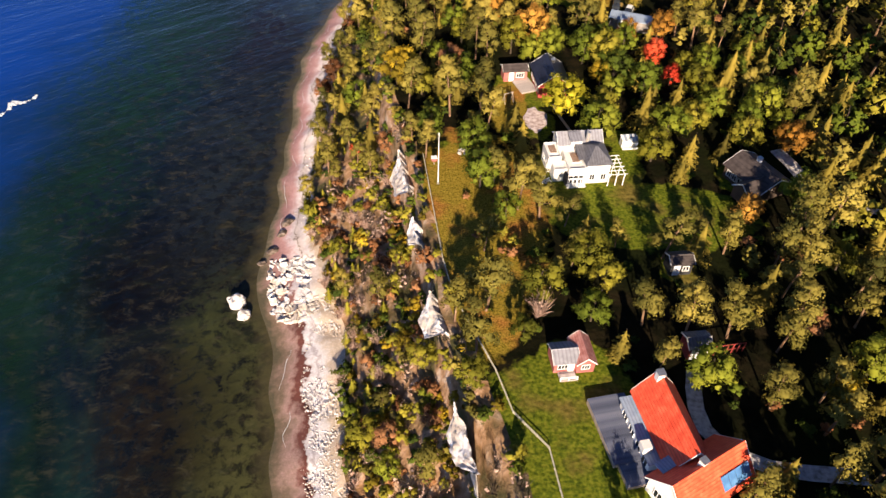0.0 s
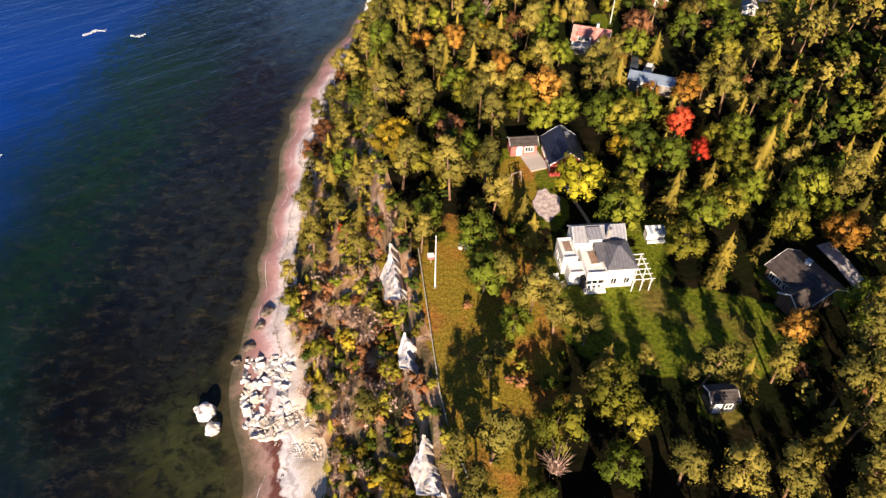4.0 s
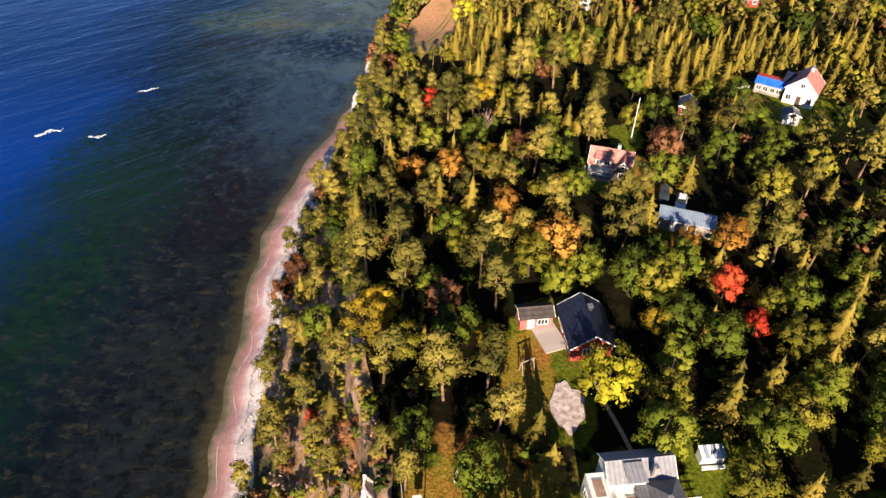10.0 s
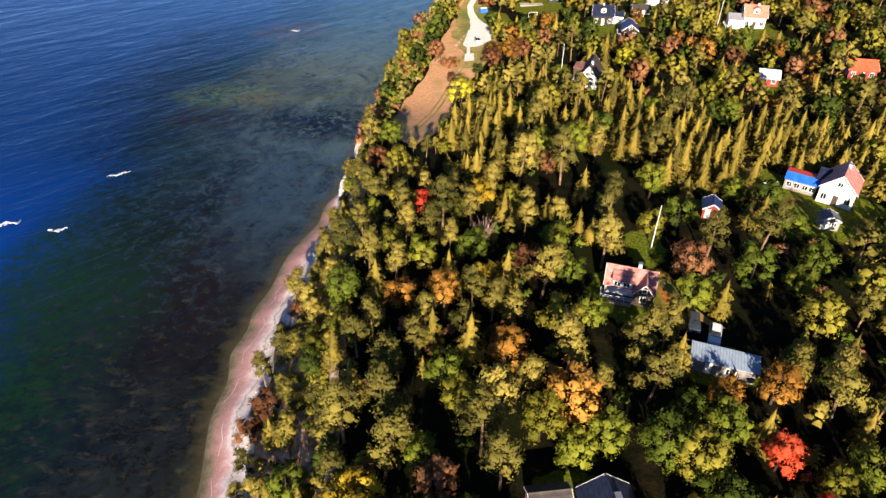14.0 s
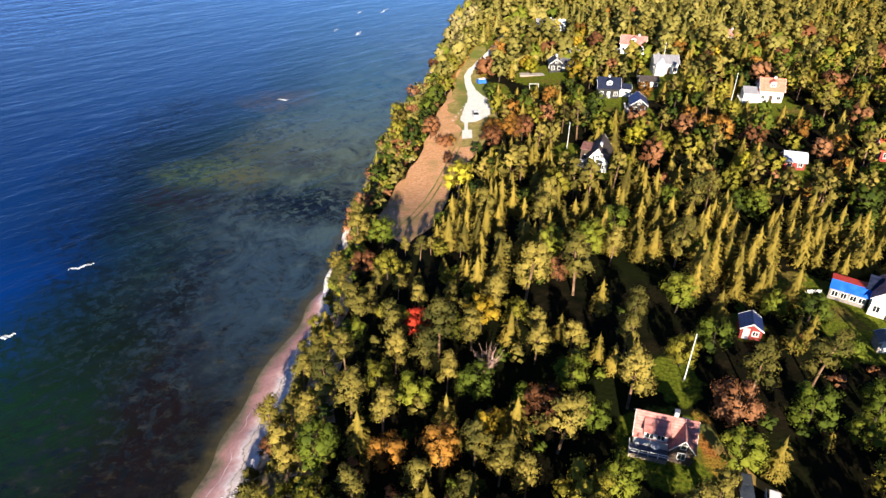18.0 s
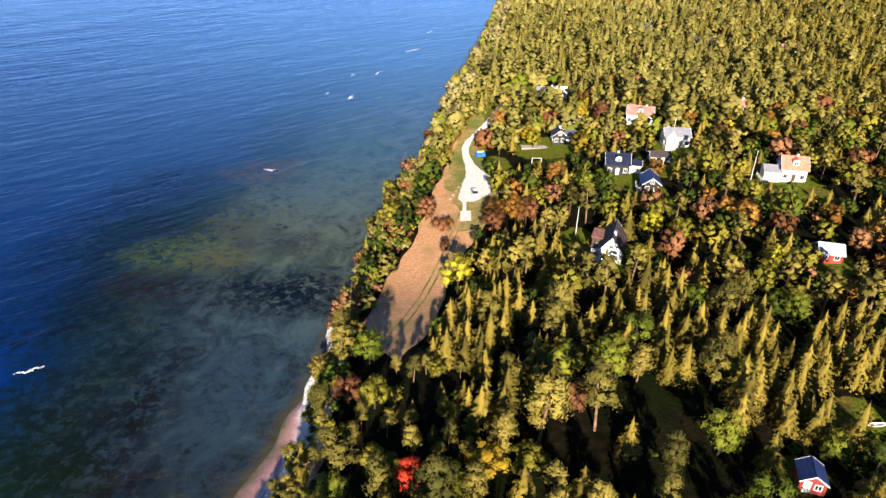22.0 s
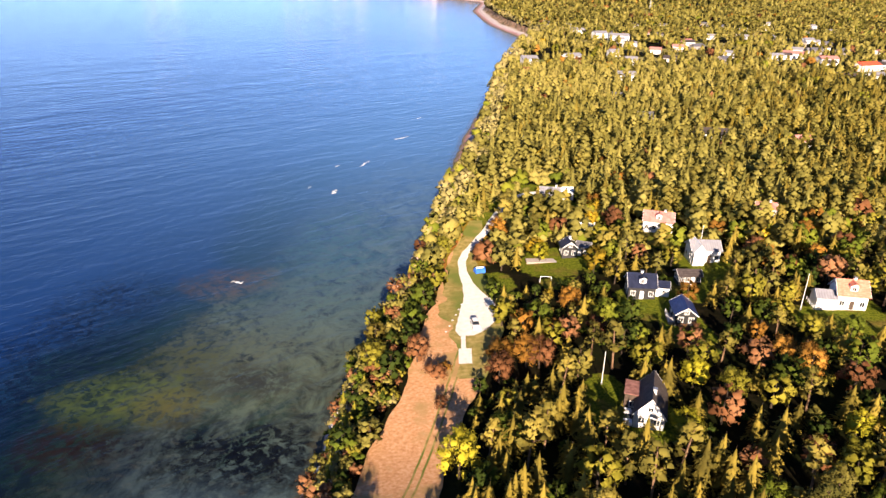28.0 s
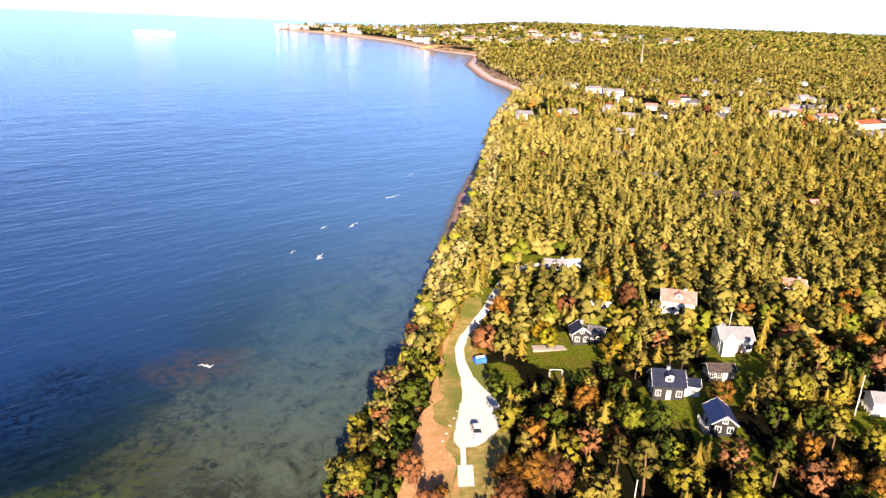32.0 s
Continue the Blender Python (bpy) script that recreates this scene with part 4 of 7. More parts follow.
def shrub(r, count, size, high=2.6, wide=1.7):
    wood = [tube([(0, 0, -0.2), (0.1, 0.1, high * 0.6)], (0.07, 0.02), 4)]
    cs, rs = [], []
    for k in range(9):
        a, q = k * 2.4, wide * 0.7 * math.sqrt((k + 0.5) / 9)
        cs.append((q * math.cos(a), q * math.sin(a), high * r.uniform(0.3, 0.78) * (1.1 - 0.35 * q / wide)))
        rs.append(wide * r.uniform(0.34, 0.52))
        if size < 0.3:
            wood.append(tube([(0, 0, 0), cs[-1]], (0.03, 0.01), 3))
    return join(wood), leaves(r, cs, rs, count, size, 0.9)


def twiggy(r, count, size, high=4.0):
    """A leafless grey shrub of fine branches."""
    wood = []
    for k in range(count):
        a, q, z = r.uniform(0, 6.28), r.uniform(0.3, 2.0), high * r.uniform(0.4, 1.0)
        m = (0.4 * q * math.cos(a), 0.4 * q * math.sin(a), z * 0.55)
        wood.append(tube([(0, 0, 0), m, (q * math.cos(a + 0.3), q * math.sin(a + 0.3), z)], (0.05, 0.03, 0.012), 3))
    return join(wood), leaves(r, [(0, 0, high * 0.6)], [1.4], 30, size * 0.6, core=False)


KINDS = {"pine": pine, "spruce": spruce, "broadleaf": broadleaf, "shrub": shrub, "twiggy": twiggy}
FINE = {"pine": (1650, 0.175), "spruce": (1150, 0.19), "broadleaf": (2400, 0.17), "shrub": (340, 0.17), "twiggy": (90, 0.3)}
MID = {"pine": (300, 0.36), "spruce": (330, 0.31), "broadleaf": (440, 0.31), "shrub": (84, 0.26), "twiggy": (40, 0.4)}
DISTANT = {"pine": (150, 0.47), "spruce": (150, 0.42), "broadleaf": (190, 0.44), "shrub": (45, 0.42), "twiggy": (24, 0.5)}
FAR = {"pine": (64, 0.58), "spruce": (64, 0.52), "broadleaf": (64, 0.62), "shrub": (20, 0.7), "twiggy": (14, 0.6)}
REMOTE = {"pine": (12, 1.25), "spruce": (16, 1.05), "broadleaf": (12, 1.4), "shrub": (10, 1.0), "twiggy": (8, 0.8)}
VARIANTS = 6


def models(level):
    return {k: [make(np.random.default_rng(11 * n + len(k)), *level[k]) for n in range(VARIANTS)] for k, make in KINDS.items()}


fine, mid, distant, low, remote = models(FINE), models(MID), models(DISTANT), models(FAR), models(REMOTE)
made_trees = {}
LABELS = {
    "pine": "tall Scots pine with olive-green needle pads and bare trunk", "spruce": "slender conical spruce, sunlit yellowish green needles",
    "green": "leafy green broadleaf tree among the pines", "lime": "broadleaf tree turning yellow-green in autumn", "bright": "broadleaf tree in bright yellow-green autumn leaf", "yellow": "autumn tree with bright golden-yellow leaves",
    "orange": "autumn tree with orange leaves", "red": "small maple with vivid red autumn leaves", "wood": "olive broadleaf tree of a mixed wood", "tan": "pale olive-tan tree above the shore", "rust": "autumn tree with rust-brown leaves",
    "bare": "leafless grey-brown twiggy shrub",
}


def rounded(me, normals):
    """Leaves shade with the roundness of their clump."""
    me.attributes.new("custom_normal", "FLOAT_VECTOR", "POINT").data.foreach_set("vector", np.asarray(normals, np.float32).ravel())
    return me


def tree_thing(kind, colour, variant, x, y, scale, turn):
    """One tree as a thing of its own: trunk with limbs, and crown."""
    key = (kind, colour, variant)
    z = float(ground(x, y))
    if key not in made_trees:
        (wv, wf), (lv, lf, ln) = fine[kind][variant]
        name = {"pine": "pine_tree", "spruce": "spruce_tree", "broadleaf": "broadleaf_tree"}.get(kind, "shrub")
        made_trees[key] = (name, mesh_from("trunk", wv, wf, M[{"twiggy": "bare", "pine": "bark"}.get(kind, "bark_dark")]), rounded(mesh_from("crown", lv, lf, M[colour], True), ln))
    name, trunk, crown = made_trees[key]
    label = LABELS[colour] if kind != "shrub" else LABELS[colour].replace("tree", "shrub").replace("tall ", "low ")
    root = tagged(new(name), label, "tree" if kind in ("pine", "spruce", "broadleaf") else "shrub", group=name.replace("_", " ") + "s of the coastal wood")
    root.matrix_world = pose(x, y, z, 0, 0, turn) @ Matrix.Diagonal((scale, scale, scale, 1))
    for part_name, data in (("trunk", trunk), ("crown", crown)):
        new(part_name, data).parent = root
    return root


stuff = {}


def tree_stuff(level, kind, colour, variant, x, y, scale, turn):
    stuff.setdefault((level, colour), []).append((kind, variant, x, y, scale, turn))


def plant_stuff():
    for (level, colour), some in stuff.items():
        source = {"mid": mid, "distant": distant, "low": low, "remote": remote}[level]
        for wood in (True, False):
            if wood and level != "mid":
                continue
            vs, fs, ns, ts, n = [], [], [], [], 0
            for kind, variant, x, y, scale, turn in some:
                v, f = source[kind][variant][0 if wood else 1][:2]
                c, s = math.cos(radians(turn)) * scale, math.sin(radians(turn)) * scale
                w = np.stack([v[:, 0] * c - v[:, 1] * s + x, v[:, 0] * s + v[:, 1] * c + y, v[:, 2] * scale + float(ground(x, y))], 1)
                vs.append(w)
                fs.append(f + n)
                n += len(v)
                if not wood:
                    ts.append(np.full(len(v), rng.uniform(-0.15, 0.15)))
                    q, c, s = source[kind][variant][1][2], math.cos(radians(turn)), math.sin(radians(turn))
                    ns.append(np.stack([q[:, 0] * c - q[:, 1] * s, q[:, 0] * s + q[:, 1] * c, q[:, 2]], 1))
            mat = M["bark" if colour == "pine" else "bark_dark"] if wood else M[colour]
            name = "forest_trunks" if wood else "forest_crowns"
            me = mesh_from(name, np.concatenate(vs), np.concatenate(fs), mat, not wood)
            ob = new(name, me if wood else rounded(me, np.concatenate(ns)))
            if not wood:   # each tree of the wood has its own hue
                me.attributes.new("hue", "FLOAT", "POINT").data.foreach_set("value", np.concatenate(ts).astype(np.float32))
            tagged(ob, ("trunks of the dense coastal wood" if wood else "crowns of the dense coastal wood, " + {"wood": "olive and yellow mixed, haze-paled", "tan": "pale olive-tan"}.get(colour, colour) + " foliage"), "forest", kind="stuff")


counts = {}
GOLD = [(47.9, 48.8, 0.7), (-6.3, 63, 0.55), (4, 159.5, 0.75), (4, 116.6, 0.6), (39.5, 346, 0.7), (-12, 117, 1.0), (-10.9, 120, 0.9), (3, 182.7, 0.9), (20.5, 327, 0.85), (42, 356, 0.8), (27.5, 120, 0.7)]
AMBER = [(65.8, 263.5, 1.0), (64, 271, 0.8), (78, 313, 0.9), (25, 295, 0.8), (14.6, 134, 1.25), (42, 138.5, 0.95), (35, 137.5, 0.75), (58.2, 100, 0.95), (6.6, 142.6, 1.0), (-9.2, 155, 0.8), (-2.4, 155.4, 0.9), (11, 338, 0.95), (42.2, 360, 0.9), (7.5, 273, 0.95), (12.8, 271.5, 1.0), (45.2, 81, 0.75)]
RUSSET = [(47.4, 59.2, 0.7), (16.8, 197.5, 0.75), (7, 266.5, 0.9), (-1.8, 122, 0.85), (37.2, 164.5, 1.1), (11, 163.5, 0.95), (-9.6, 275, 0.9), (-17.5, 197, 0.7), (15.4, 271, 1.0), (77, 319, 0.9), (-12.8, 105, 0.7), (28.8, 281, 0.8), (-4.5, 258, 0.45)]
SCARLET = [(143, 443, 0.8), (41.4, 120.9, 0.6), (39, 128, 0.78), (-6.7, 181, 0.7)]
LIMES = [(26.3, 107.2, 0.9), (49, 257, 0.95), (28.5, 126, 1.1), (12.4, 64, 1.0), (19.1, 68.5, 1.05), (21.4, 65.5, 0.8), (-18.6, 272.5, 0.9), (3.1, 49, 0.7), (9.8, 56, 0.6), (-13.4, 196, 0.8), (33.5, 96, 1.0), (61, 238, 0.8), (10.5, 131, 1.05), (-5, 329, 0.8), (33, 176, 0.8), (37, 243, 0.9)]
BRIGHT = [(19.0, 109, 1.25), (65.2, 245.5, 0.75), (37.6, 248, 0.85), (-1.2, 238.5, 1.2), (21.5, 323, 0.8), (43.5, 262, 0.9)]
GREENS = [(-15.6, 208, 0.85), (32, 287.2, 0.9), (49, 126, 0.95), (8.8, 165.8, 0.6), (7, 248, 0.9), (2.7, 94.5, 1.05), (4.2, 87, 0.95), (25, 128, 1.1), (30, 121, 1.1), (35, 116, 1.0), (8.1, 79.5, 0.8)]
SPECIAL = [("broadleaf", colour, *spot) for colour, spots in (("yellow", GOLD), ("orange", AMBER), ("rust", RUSSET), ("red", SCARLET), ("lime", LIMES), ("bright", BRIGHT), ("green", GREENS)) for spot in spots]
COLOURED = len(SPECIAL) - len(GREENS)
SPECIAL += [("shrub", "rust", -5.3, 268.5, 1.5), ("shrub", "orange", -4.0, 270.8, 1.1), ("shrub", "rust", -6.6, 270.2, 0.9), ("shrub", "red", -20.5, 113, 0.9), ("twiggy", "bare", 3.6, 172.5, 1.3), ("pine", "pine", 10.5, 190, 1.5), ("pine", "pine", 27, 203, 1.0), ("twiggy", "bare", 12, 60, 1.2), ("pine", "pine", 10.1, 82, 1.15), ("pine", "pine", 13.5, 80, 1.1), ("pine", "pine", 17.2, 78.5, 0.7), ("pine", "pine", 52, 76.5, 1.4), ("pine", "pine", 24.5, 74.5, 0.6), ("pine", "pine", 56, 78, 1.35)]
SPECIAL += [("pine", "pine", x, y, q) for x, y, q in ((31.1, 72.5, 1.1), (35.8, 75.5, 0.6), (40.5, 74, 0.95), (17.5, 70, 0.8), (46.9, 71, 1.1), (50.6, 70, 1.2), (26, 59.5, 1.0), (31.4, 58, 1.1), (37, 58, 1.1),
                                                         (43, 56, 1.0), (46, 59.5, 1.1), (39.5, 47.3, 0.95), (45, 44, 1.0), (46, 48.5, 0.9), (27, 52.3, 0.7), (56.5, 65.5, 1.1), (43.4, 37.5, 0.9), (33.2, 34.5, 0.9), (11.6, 87.5, 0.8), (6.4, 88, 0.9), (4.8, 72.4, 0.75))]


def zone(x, y):
    """What grows at a place: kind and colour."""
    u = rng.random()
    e = x - float(edge(y))
    if e < -1 and 103 < y < 215:
        return ("pine", "pine") if u < 0.62 else ("spruce", "spruce") if u < 0.78 else ("broadleaf", rng.choice(["lime", "green", "green", "rust"]))
    if e < -1 and y < 215:
        if u < 0.42:
            return "shrub", rng.choice(["lime", "rust", "lime", "green", "yellow", "rust", "green"])
        if u < (0.82 if y < 100 else 0.56):
            return "twiggy", "bare"
        if u < (0.95 if y < 100 else 0.8):
            return "broadleaf", rng.choice(["lime", "green", "rust", "lime"])
        return "pine", "pine"
    big = lumps(x, y, 40, 3) + 0.5
    if e < 9 and y > 215:
        return ("shrub" if u < (0.6 if y < 340 else 0.25) else "broadleaf"), rng.choice(["green", "wood", "rust", "lime", "wood", "spruce", "wood", "green"] if y < 340 else ["tan", "tan", "wood", "tan"])
    if 190 < y < 262 and x > -8 and (y < 222 or x < 42):
        if u < 0.78:
            return "spruce", "spruce"
        if u < 0.9:
            return "pine", "pine"
    if y > 345 and u < 0.9:
        return ("spruce", "spruce") if u < (0.40 if y < 400 else 0.48) else ("pine", "pine")
    if y > 215 and (x - 20) / y > (0.09 if y < 275 else 0.2) and u < 0.4:
        return "broadleaf", rng.choice(["rust", "rust", "orange", "green", "green", "lime"])
    if 262 < y < 400 and x < 75:
        if u < 0.5:
            return "broadleaf", rng.choice(["lime", "green", "pine", "rust", "lime", "green", "spruce", "green", "orange", "pine"])
    if y < 200 and x > 14 and u < 0.30:
        return "broadleaf", rng.choice(["green", "green", "green", "lime"])
    if u < 0.62:
        return "pine", "pine"
    if u < 0.76 or (big > 0.62 and u < 0.9):
        return "spruce", "spruce"
    if u < (1.0 if y < 300 else 0.975):
        return "broadleaf", rng.choice(["green", "lime", "green", "green", "lime"])
    return "broadleaf", rng.choice(["orange", "rust", "yellow", "rust", "orange"])


def hollow(x, y):
    """The shaded open hollow north of the pink-roofed house and the shady glade south of the lawn, with few trees."""
    return ((x - 28) / 21) ** 2 + ((y - 189) / 10) ** 2 < 1 or ((x - 30) / 15) ** 2 + ((y - 65) / 4.5) ** 2 < 1


def plant():
    for kind, colour, x, y, scale in SPECIAL:
        tree_thing(kind, colour, int(rng.integers(VARIANTS)), x, y, scale, rng.uniform(0, 360))
    cells, step = {}, 3.1
    wide_of = {"pine": 2.25, "spruce": 1.2, "broadleaf": 2.6, "shrub": 1.5, "twiggy": 1.8}
    for kind, colour, x, y, scale in SPECIAL:
        cells.setdefault((int(x // 8), int(y // 8)), []).append((x, y, 2.6 * scale))
    spots = []
    for y in np.arange(30, 640, step):
        left, right = float(coast(y) + np.interp(y, BY, BW)) + (1.0 if y < 375 else 4.5), 72 + 0.42 * max(0, y - 60)
        spots += [(x + rng.uniform(-1.5, 1.5), y + rng.uniform(-1.5, 1.5)) for x in np.arange(left, min(right, 330), step)]
    for k in rng.permutation(len(spots)):
        px, py = spots[k]
        if open_ground(px, py, 0.6) or any(abs(px - s[2]) < 2.4 * s[4] and -5 * s[4] < py - s[3] < 2.5 for s in SPECIAL[:COLOURED]):
            continue
        if lumps(px, py, 13, 31) > 0.42 or (((px - 4) / 11) ** 2 + ((py - 80) / 19) ** 2 < 1 and rng.random() < 0.9):
            continue
        if hollow(px, py) and rng.random() < 0.76:
            continue
        kind, colour = zone(px, py)
        scale = rng.uniform(0.8, 1.35) * (0.85 if kind == "broadleaf" else 1.0)
        if px - float(edge(py)) < 2:
            scale *= 0.75 if py < 103 else 0.85 if py < 375 else 0.6
        if (-24 < px < 2 and 182 < py < 208) or any(np.interp(py + d, FIELD_Y, FIELD_L) < px < np.interp(py + d, FIELD_Y, FIELD_R) for d in (5, 10, 15, 20) if 200 < py + d < 300) or (10 < px < 36 and 290 < py < 308):
            scale *= 0.5
        reach = wide_of[kind] * scale
        cx, cy = int(px // 8), int(py // 8)
        if any((px - a) ** 2 + (py - b) ** 2 < ((1.16 if (138 < py < 190 and px > 22) or (234 < py < 286 and px > 40) else 1.0 if (py < 190 and px > 8) or (238 < py < 290 and px > 24) else 0.92 if py < 200 else 1.0 if (px - 20) / py > 0.3 else 0.82 if py < 330 else 0.72) * (reach + c)) ** 2 for i in (-1, 0, 1) for j in (-1, 0, 1) for a, b, c in cells.get((cx + i, cy + j), ())):
            continue
        cells.setdefault((cx, cy), []).append((px, py, reach))
        args = (kind, colour, int(rng.integers(VARIANTS)), px, py, scale, rng.uniform(0, 360))
        close = py < 230 and px < 62
        if close and counts.get(kind, 0) < 300:
            counts[kind] = counts.get(kind, 0) + 1
            tree_thing(*args)
        else:
            if kind == "spruce" and py > 345:   # fuller, broader spruces further along
                args = (*args[:5], scale * 1.3, args[6])
            # the haze-paled leaf colour takes over with distance, less towards the inland side
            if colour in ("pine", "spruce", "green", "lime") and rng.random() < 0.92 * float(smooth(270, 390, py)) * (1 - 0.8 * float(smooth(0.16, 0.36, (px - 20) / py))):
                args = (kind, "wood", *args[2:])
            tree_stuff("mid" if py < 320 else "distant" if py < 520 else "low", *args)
    # a closed understorey further along the coast
    for px, py in spots:
        if py > 325 and (px - 20) / py < 0.42 and rng.random() < 0.7 and not open_ground(px, py, 1.5):
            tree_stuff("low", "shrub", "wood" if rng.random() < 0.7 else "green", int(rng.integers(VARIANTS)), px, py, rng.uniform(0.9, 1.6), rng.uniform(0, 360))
    # young trees in the gaps of the wood
    for k in rng.permutation(len(spots)):
        px, py = spots[k][0] + 1.4, spots[k][1] + 0.9
        if py > 330 or hollow(px, py) or rng.random() < (0.85 if 190 < py < 290 or px > 15 else 0.6) or open_ground(px, py, 1.2) or px < float(edge(py)) or ((px - 4) / 11) ** 2 + ((py - 80) / 19) ** 2 < 1:
            continue
        cx, cy, reach = int(px // 8), int(py // 8), rng.uniform(0.75, 1.15)
        if any((px - a) ** 2 + (py - b) ** 2 < ((0.85 if py > 140 else 0.66) * (reach + c)) ** 2 for i in (-1, 0, 1) for j in (-1, 0, 1) for a, b, c in cells.get((cx + i, cy + j), ())):
            continue
        cells.setdefault((cx, cy), []).append((px, py, reach))
        kind, colour = (("spruce", "spruce"), ("shrub", "green"), ("shrub", "green"), ("pine", "pine"), ("shrub", "rust"), ("shrub", "lime"))[int(rng.integers(6))]
        tree_stuff("distant" if kind != "shrub" else "mid", kind, colour, int(rng.integers(VARIANTS)), px, py, reach * (0.85 if kind == "shrub" else 0.55), rng.uniform(0, 360))
    # the wood goes on inland and to the south
    for y in np.arange(-60, 640, 4.6):
        right = 72 + 0.42 * max(0, y - 60)
        for x in np.arange(right if y > 30 else float(edge(y)) + 1, right + 55, 4.6):
            if -4 < y < 33 and x < 40:   # unseen ground left treeless so no shadow reaches the red-roofed house
                continue
            if rng.random() < 0.85 and not open_ground(x, y, 1.0):
                kind, colour = zone(x, max(y, 31))
                tree_stuff("low", kind, colour, int(rng.integers(VARIANTS)), x + rng.uniform(-1.6, 1.6), y + rng.uniform(-1.6, 1.6), rng.uniform(0.85, 1.3), rng.uniform(0, 360))
    # undergrowth on the slope below the cliff edge and along the wood's seaward side
    for y in np.arange(30, 380, 1.75):
        left, right = float(coast(y) + np.interp(y, BY, BW)) + 0.6, float(edge(y)) + (1.2 if y < 200 else 5.0)
        if 215 < y < 350:
            right = max(right, float(np.interp(y, FIELD_Y, FIELD_L)))
        for x in np.arange(left, right, 1.75):
            px, py = x + rng.uniform(-0.8, 0.8), y + rng.uniform(-0.8, 0.8)
            if any(a < py < b and px > float(edge(py)) - 2.4 for a, b in ((40, 44.5), (58, 62.5), (74.5, 77.5), (88, 94))):
                continue
            if rng.random() < (0.04 if py < 215 and abs(px - float(edge(py))) < 2.6 else 0.22 if py < 104 else 0.6 if py < 215 else 0.15) or (205 < py < 352 and px > np.interp(py, FIELD_Y, FIELD_L) - 1):
                continue
            warm = lumps(px, py, 9, 8)
            colour = rng.choice(["rust", "bare", "rust", "bare", "lime"] if warm > (0.12 if py < 104 else 0.36) else ["lime", "lime", "green", "green", "pine", "yellow" if py < 104 else "spruce"] if py < 240 else ["wood", "tan", "lime", "rust", "wood", "green"])
            kind = "twiggy" if colour == "bare" else "shrub"
            if colour == "lime" and px - left < 7 and py > 50:   # slender yellow-green saplings above the beach
                kind = "spruce"
            tree_stuff("mid", kind, colour, int(rng.integers(VARIANTS)), px, py, rng.uniform(0.45, 1.0) * (0.6 if kind == "spruce" else 1.0), rng.uniform(0, 360))
    # low golden and rusty bushes strewn over the clifftop meadow
    for k in range(46):
        a, q = rng.uniform(0, 6.28), math.sqrt(rng.random())
        px, py = 4 + 11 * q * math.cos(a), 78 + 19 * q * math.sin(a)
        if px > float(edge(py)) + 1.5 and not open_ground(px, py, -0.5):
            tree_stuff("mid", "shrub", rng.choice(["lime", "orange", "rust", "lime", "yellow", "green"]), int(rng.integers(VARIANTS)), px, py, rng.uniform(0.3, 0.65), rng.uniform(0, 360))
    # low bushes under the trees
    for k in range(420):
        y = rng.uniform(40, 330)
        px, py = rng.uniform(float(edge(y)), 80 + 0.3 * y), y
        if not open_ground(px, py, 0.4):
            tree_stuff("mid", "shrub", rng.choice(["green", "green", "green", "rust"]), int(rng.integers(VARIANTS)), px, py, rng.uniform(0.4, 0.8), rng.uniform(0, 360))
    step = 5.2
    for y in np.arange(640, 1900, step):
        step_x = step * (1 + (y - 640) / 900)
        for x in np.arange(float(edge(y)) + 2, 60 + 0.6 * y, step_x):
            if 50 < x < 118 and 688 < y < 714 or any(((x - a) / c) ** 2 + ((y - b) / d) ** 2 < 1 for a, b, c, d in VILLAGE_LAWNS):
                continue
            px, py = x + rng.uniform(-2.2, 2.2), y + rng.uniform(-2.2, 2.2)
            if rng.random() < 0.15 or (py > 700 and rng.random() < 0.35) or any(abs(px - a) < 10 and -22 < py - b < 9 for a, b in SPOTS + FAR_SPOTS):
                continue
            kind, colour = zone(px, py)
            # most of these far trees take the haze-paled leaf colour
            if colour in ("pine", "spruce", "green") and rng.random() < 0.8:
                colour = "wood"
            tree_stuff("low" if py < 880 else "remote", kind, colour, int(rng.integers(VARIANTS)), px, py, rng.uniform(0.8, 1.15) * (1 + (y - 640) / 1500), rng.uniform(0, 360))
    for y in spaced(1900, 20, 1.012, 4700):
        step = 20 + (y - 1900) / 90
        for x in np.arange(float(edge(y)) + 25, 100 + 0.62 * y, step):
            if rng.random() < 0.75:
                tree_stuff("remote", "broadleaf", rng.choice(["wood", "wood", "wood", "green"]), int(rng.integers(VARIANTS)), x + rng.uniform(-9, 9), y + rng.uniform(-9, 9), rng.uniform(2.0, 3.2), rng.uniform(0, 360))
    plant_stuff()


plant()


# ---- parts and houses ----
def part(name, bm, mat, parent, label="", m=None):
    """Links a bmesh as one mesh object under a thing or a part."""
    me = bpy.data.meshes.new(name)
    bmesh.ops.recalc_face_normals(bm, faces=bm.faces)
    bm.to_mesh(me)
    bm.free()
    me.materials.append(mat)
    ob = new(name, me)
    ob.parent = parent
    if m is not None:
        ob.matrix_basis = m
    if label:
        ob["label"] = label
    return ob


def box(x0, x1, y0, y1, z0, z1, bevel=0.0, bm=None):
    bm = bm or bmesh.new()
    m = Matrix.Translation(((x0 + x1) / 2, (y0 + y1) / 2, (z0 + z1) / 2)) @ Matrix.Diagonal((x1 - x0, y1 - y0, z1 - z0, 1))
    made = bmesh.ops.create_cube(bm, size=1, matrix=m)
    if bevel:
        edges = {e for v in made["verts"] for e in v.link_edges}
        bmesh.ops.bevel(bm, geom=list(edges), offset=bevel, segments=1, affect="EDGES")
    return bm


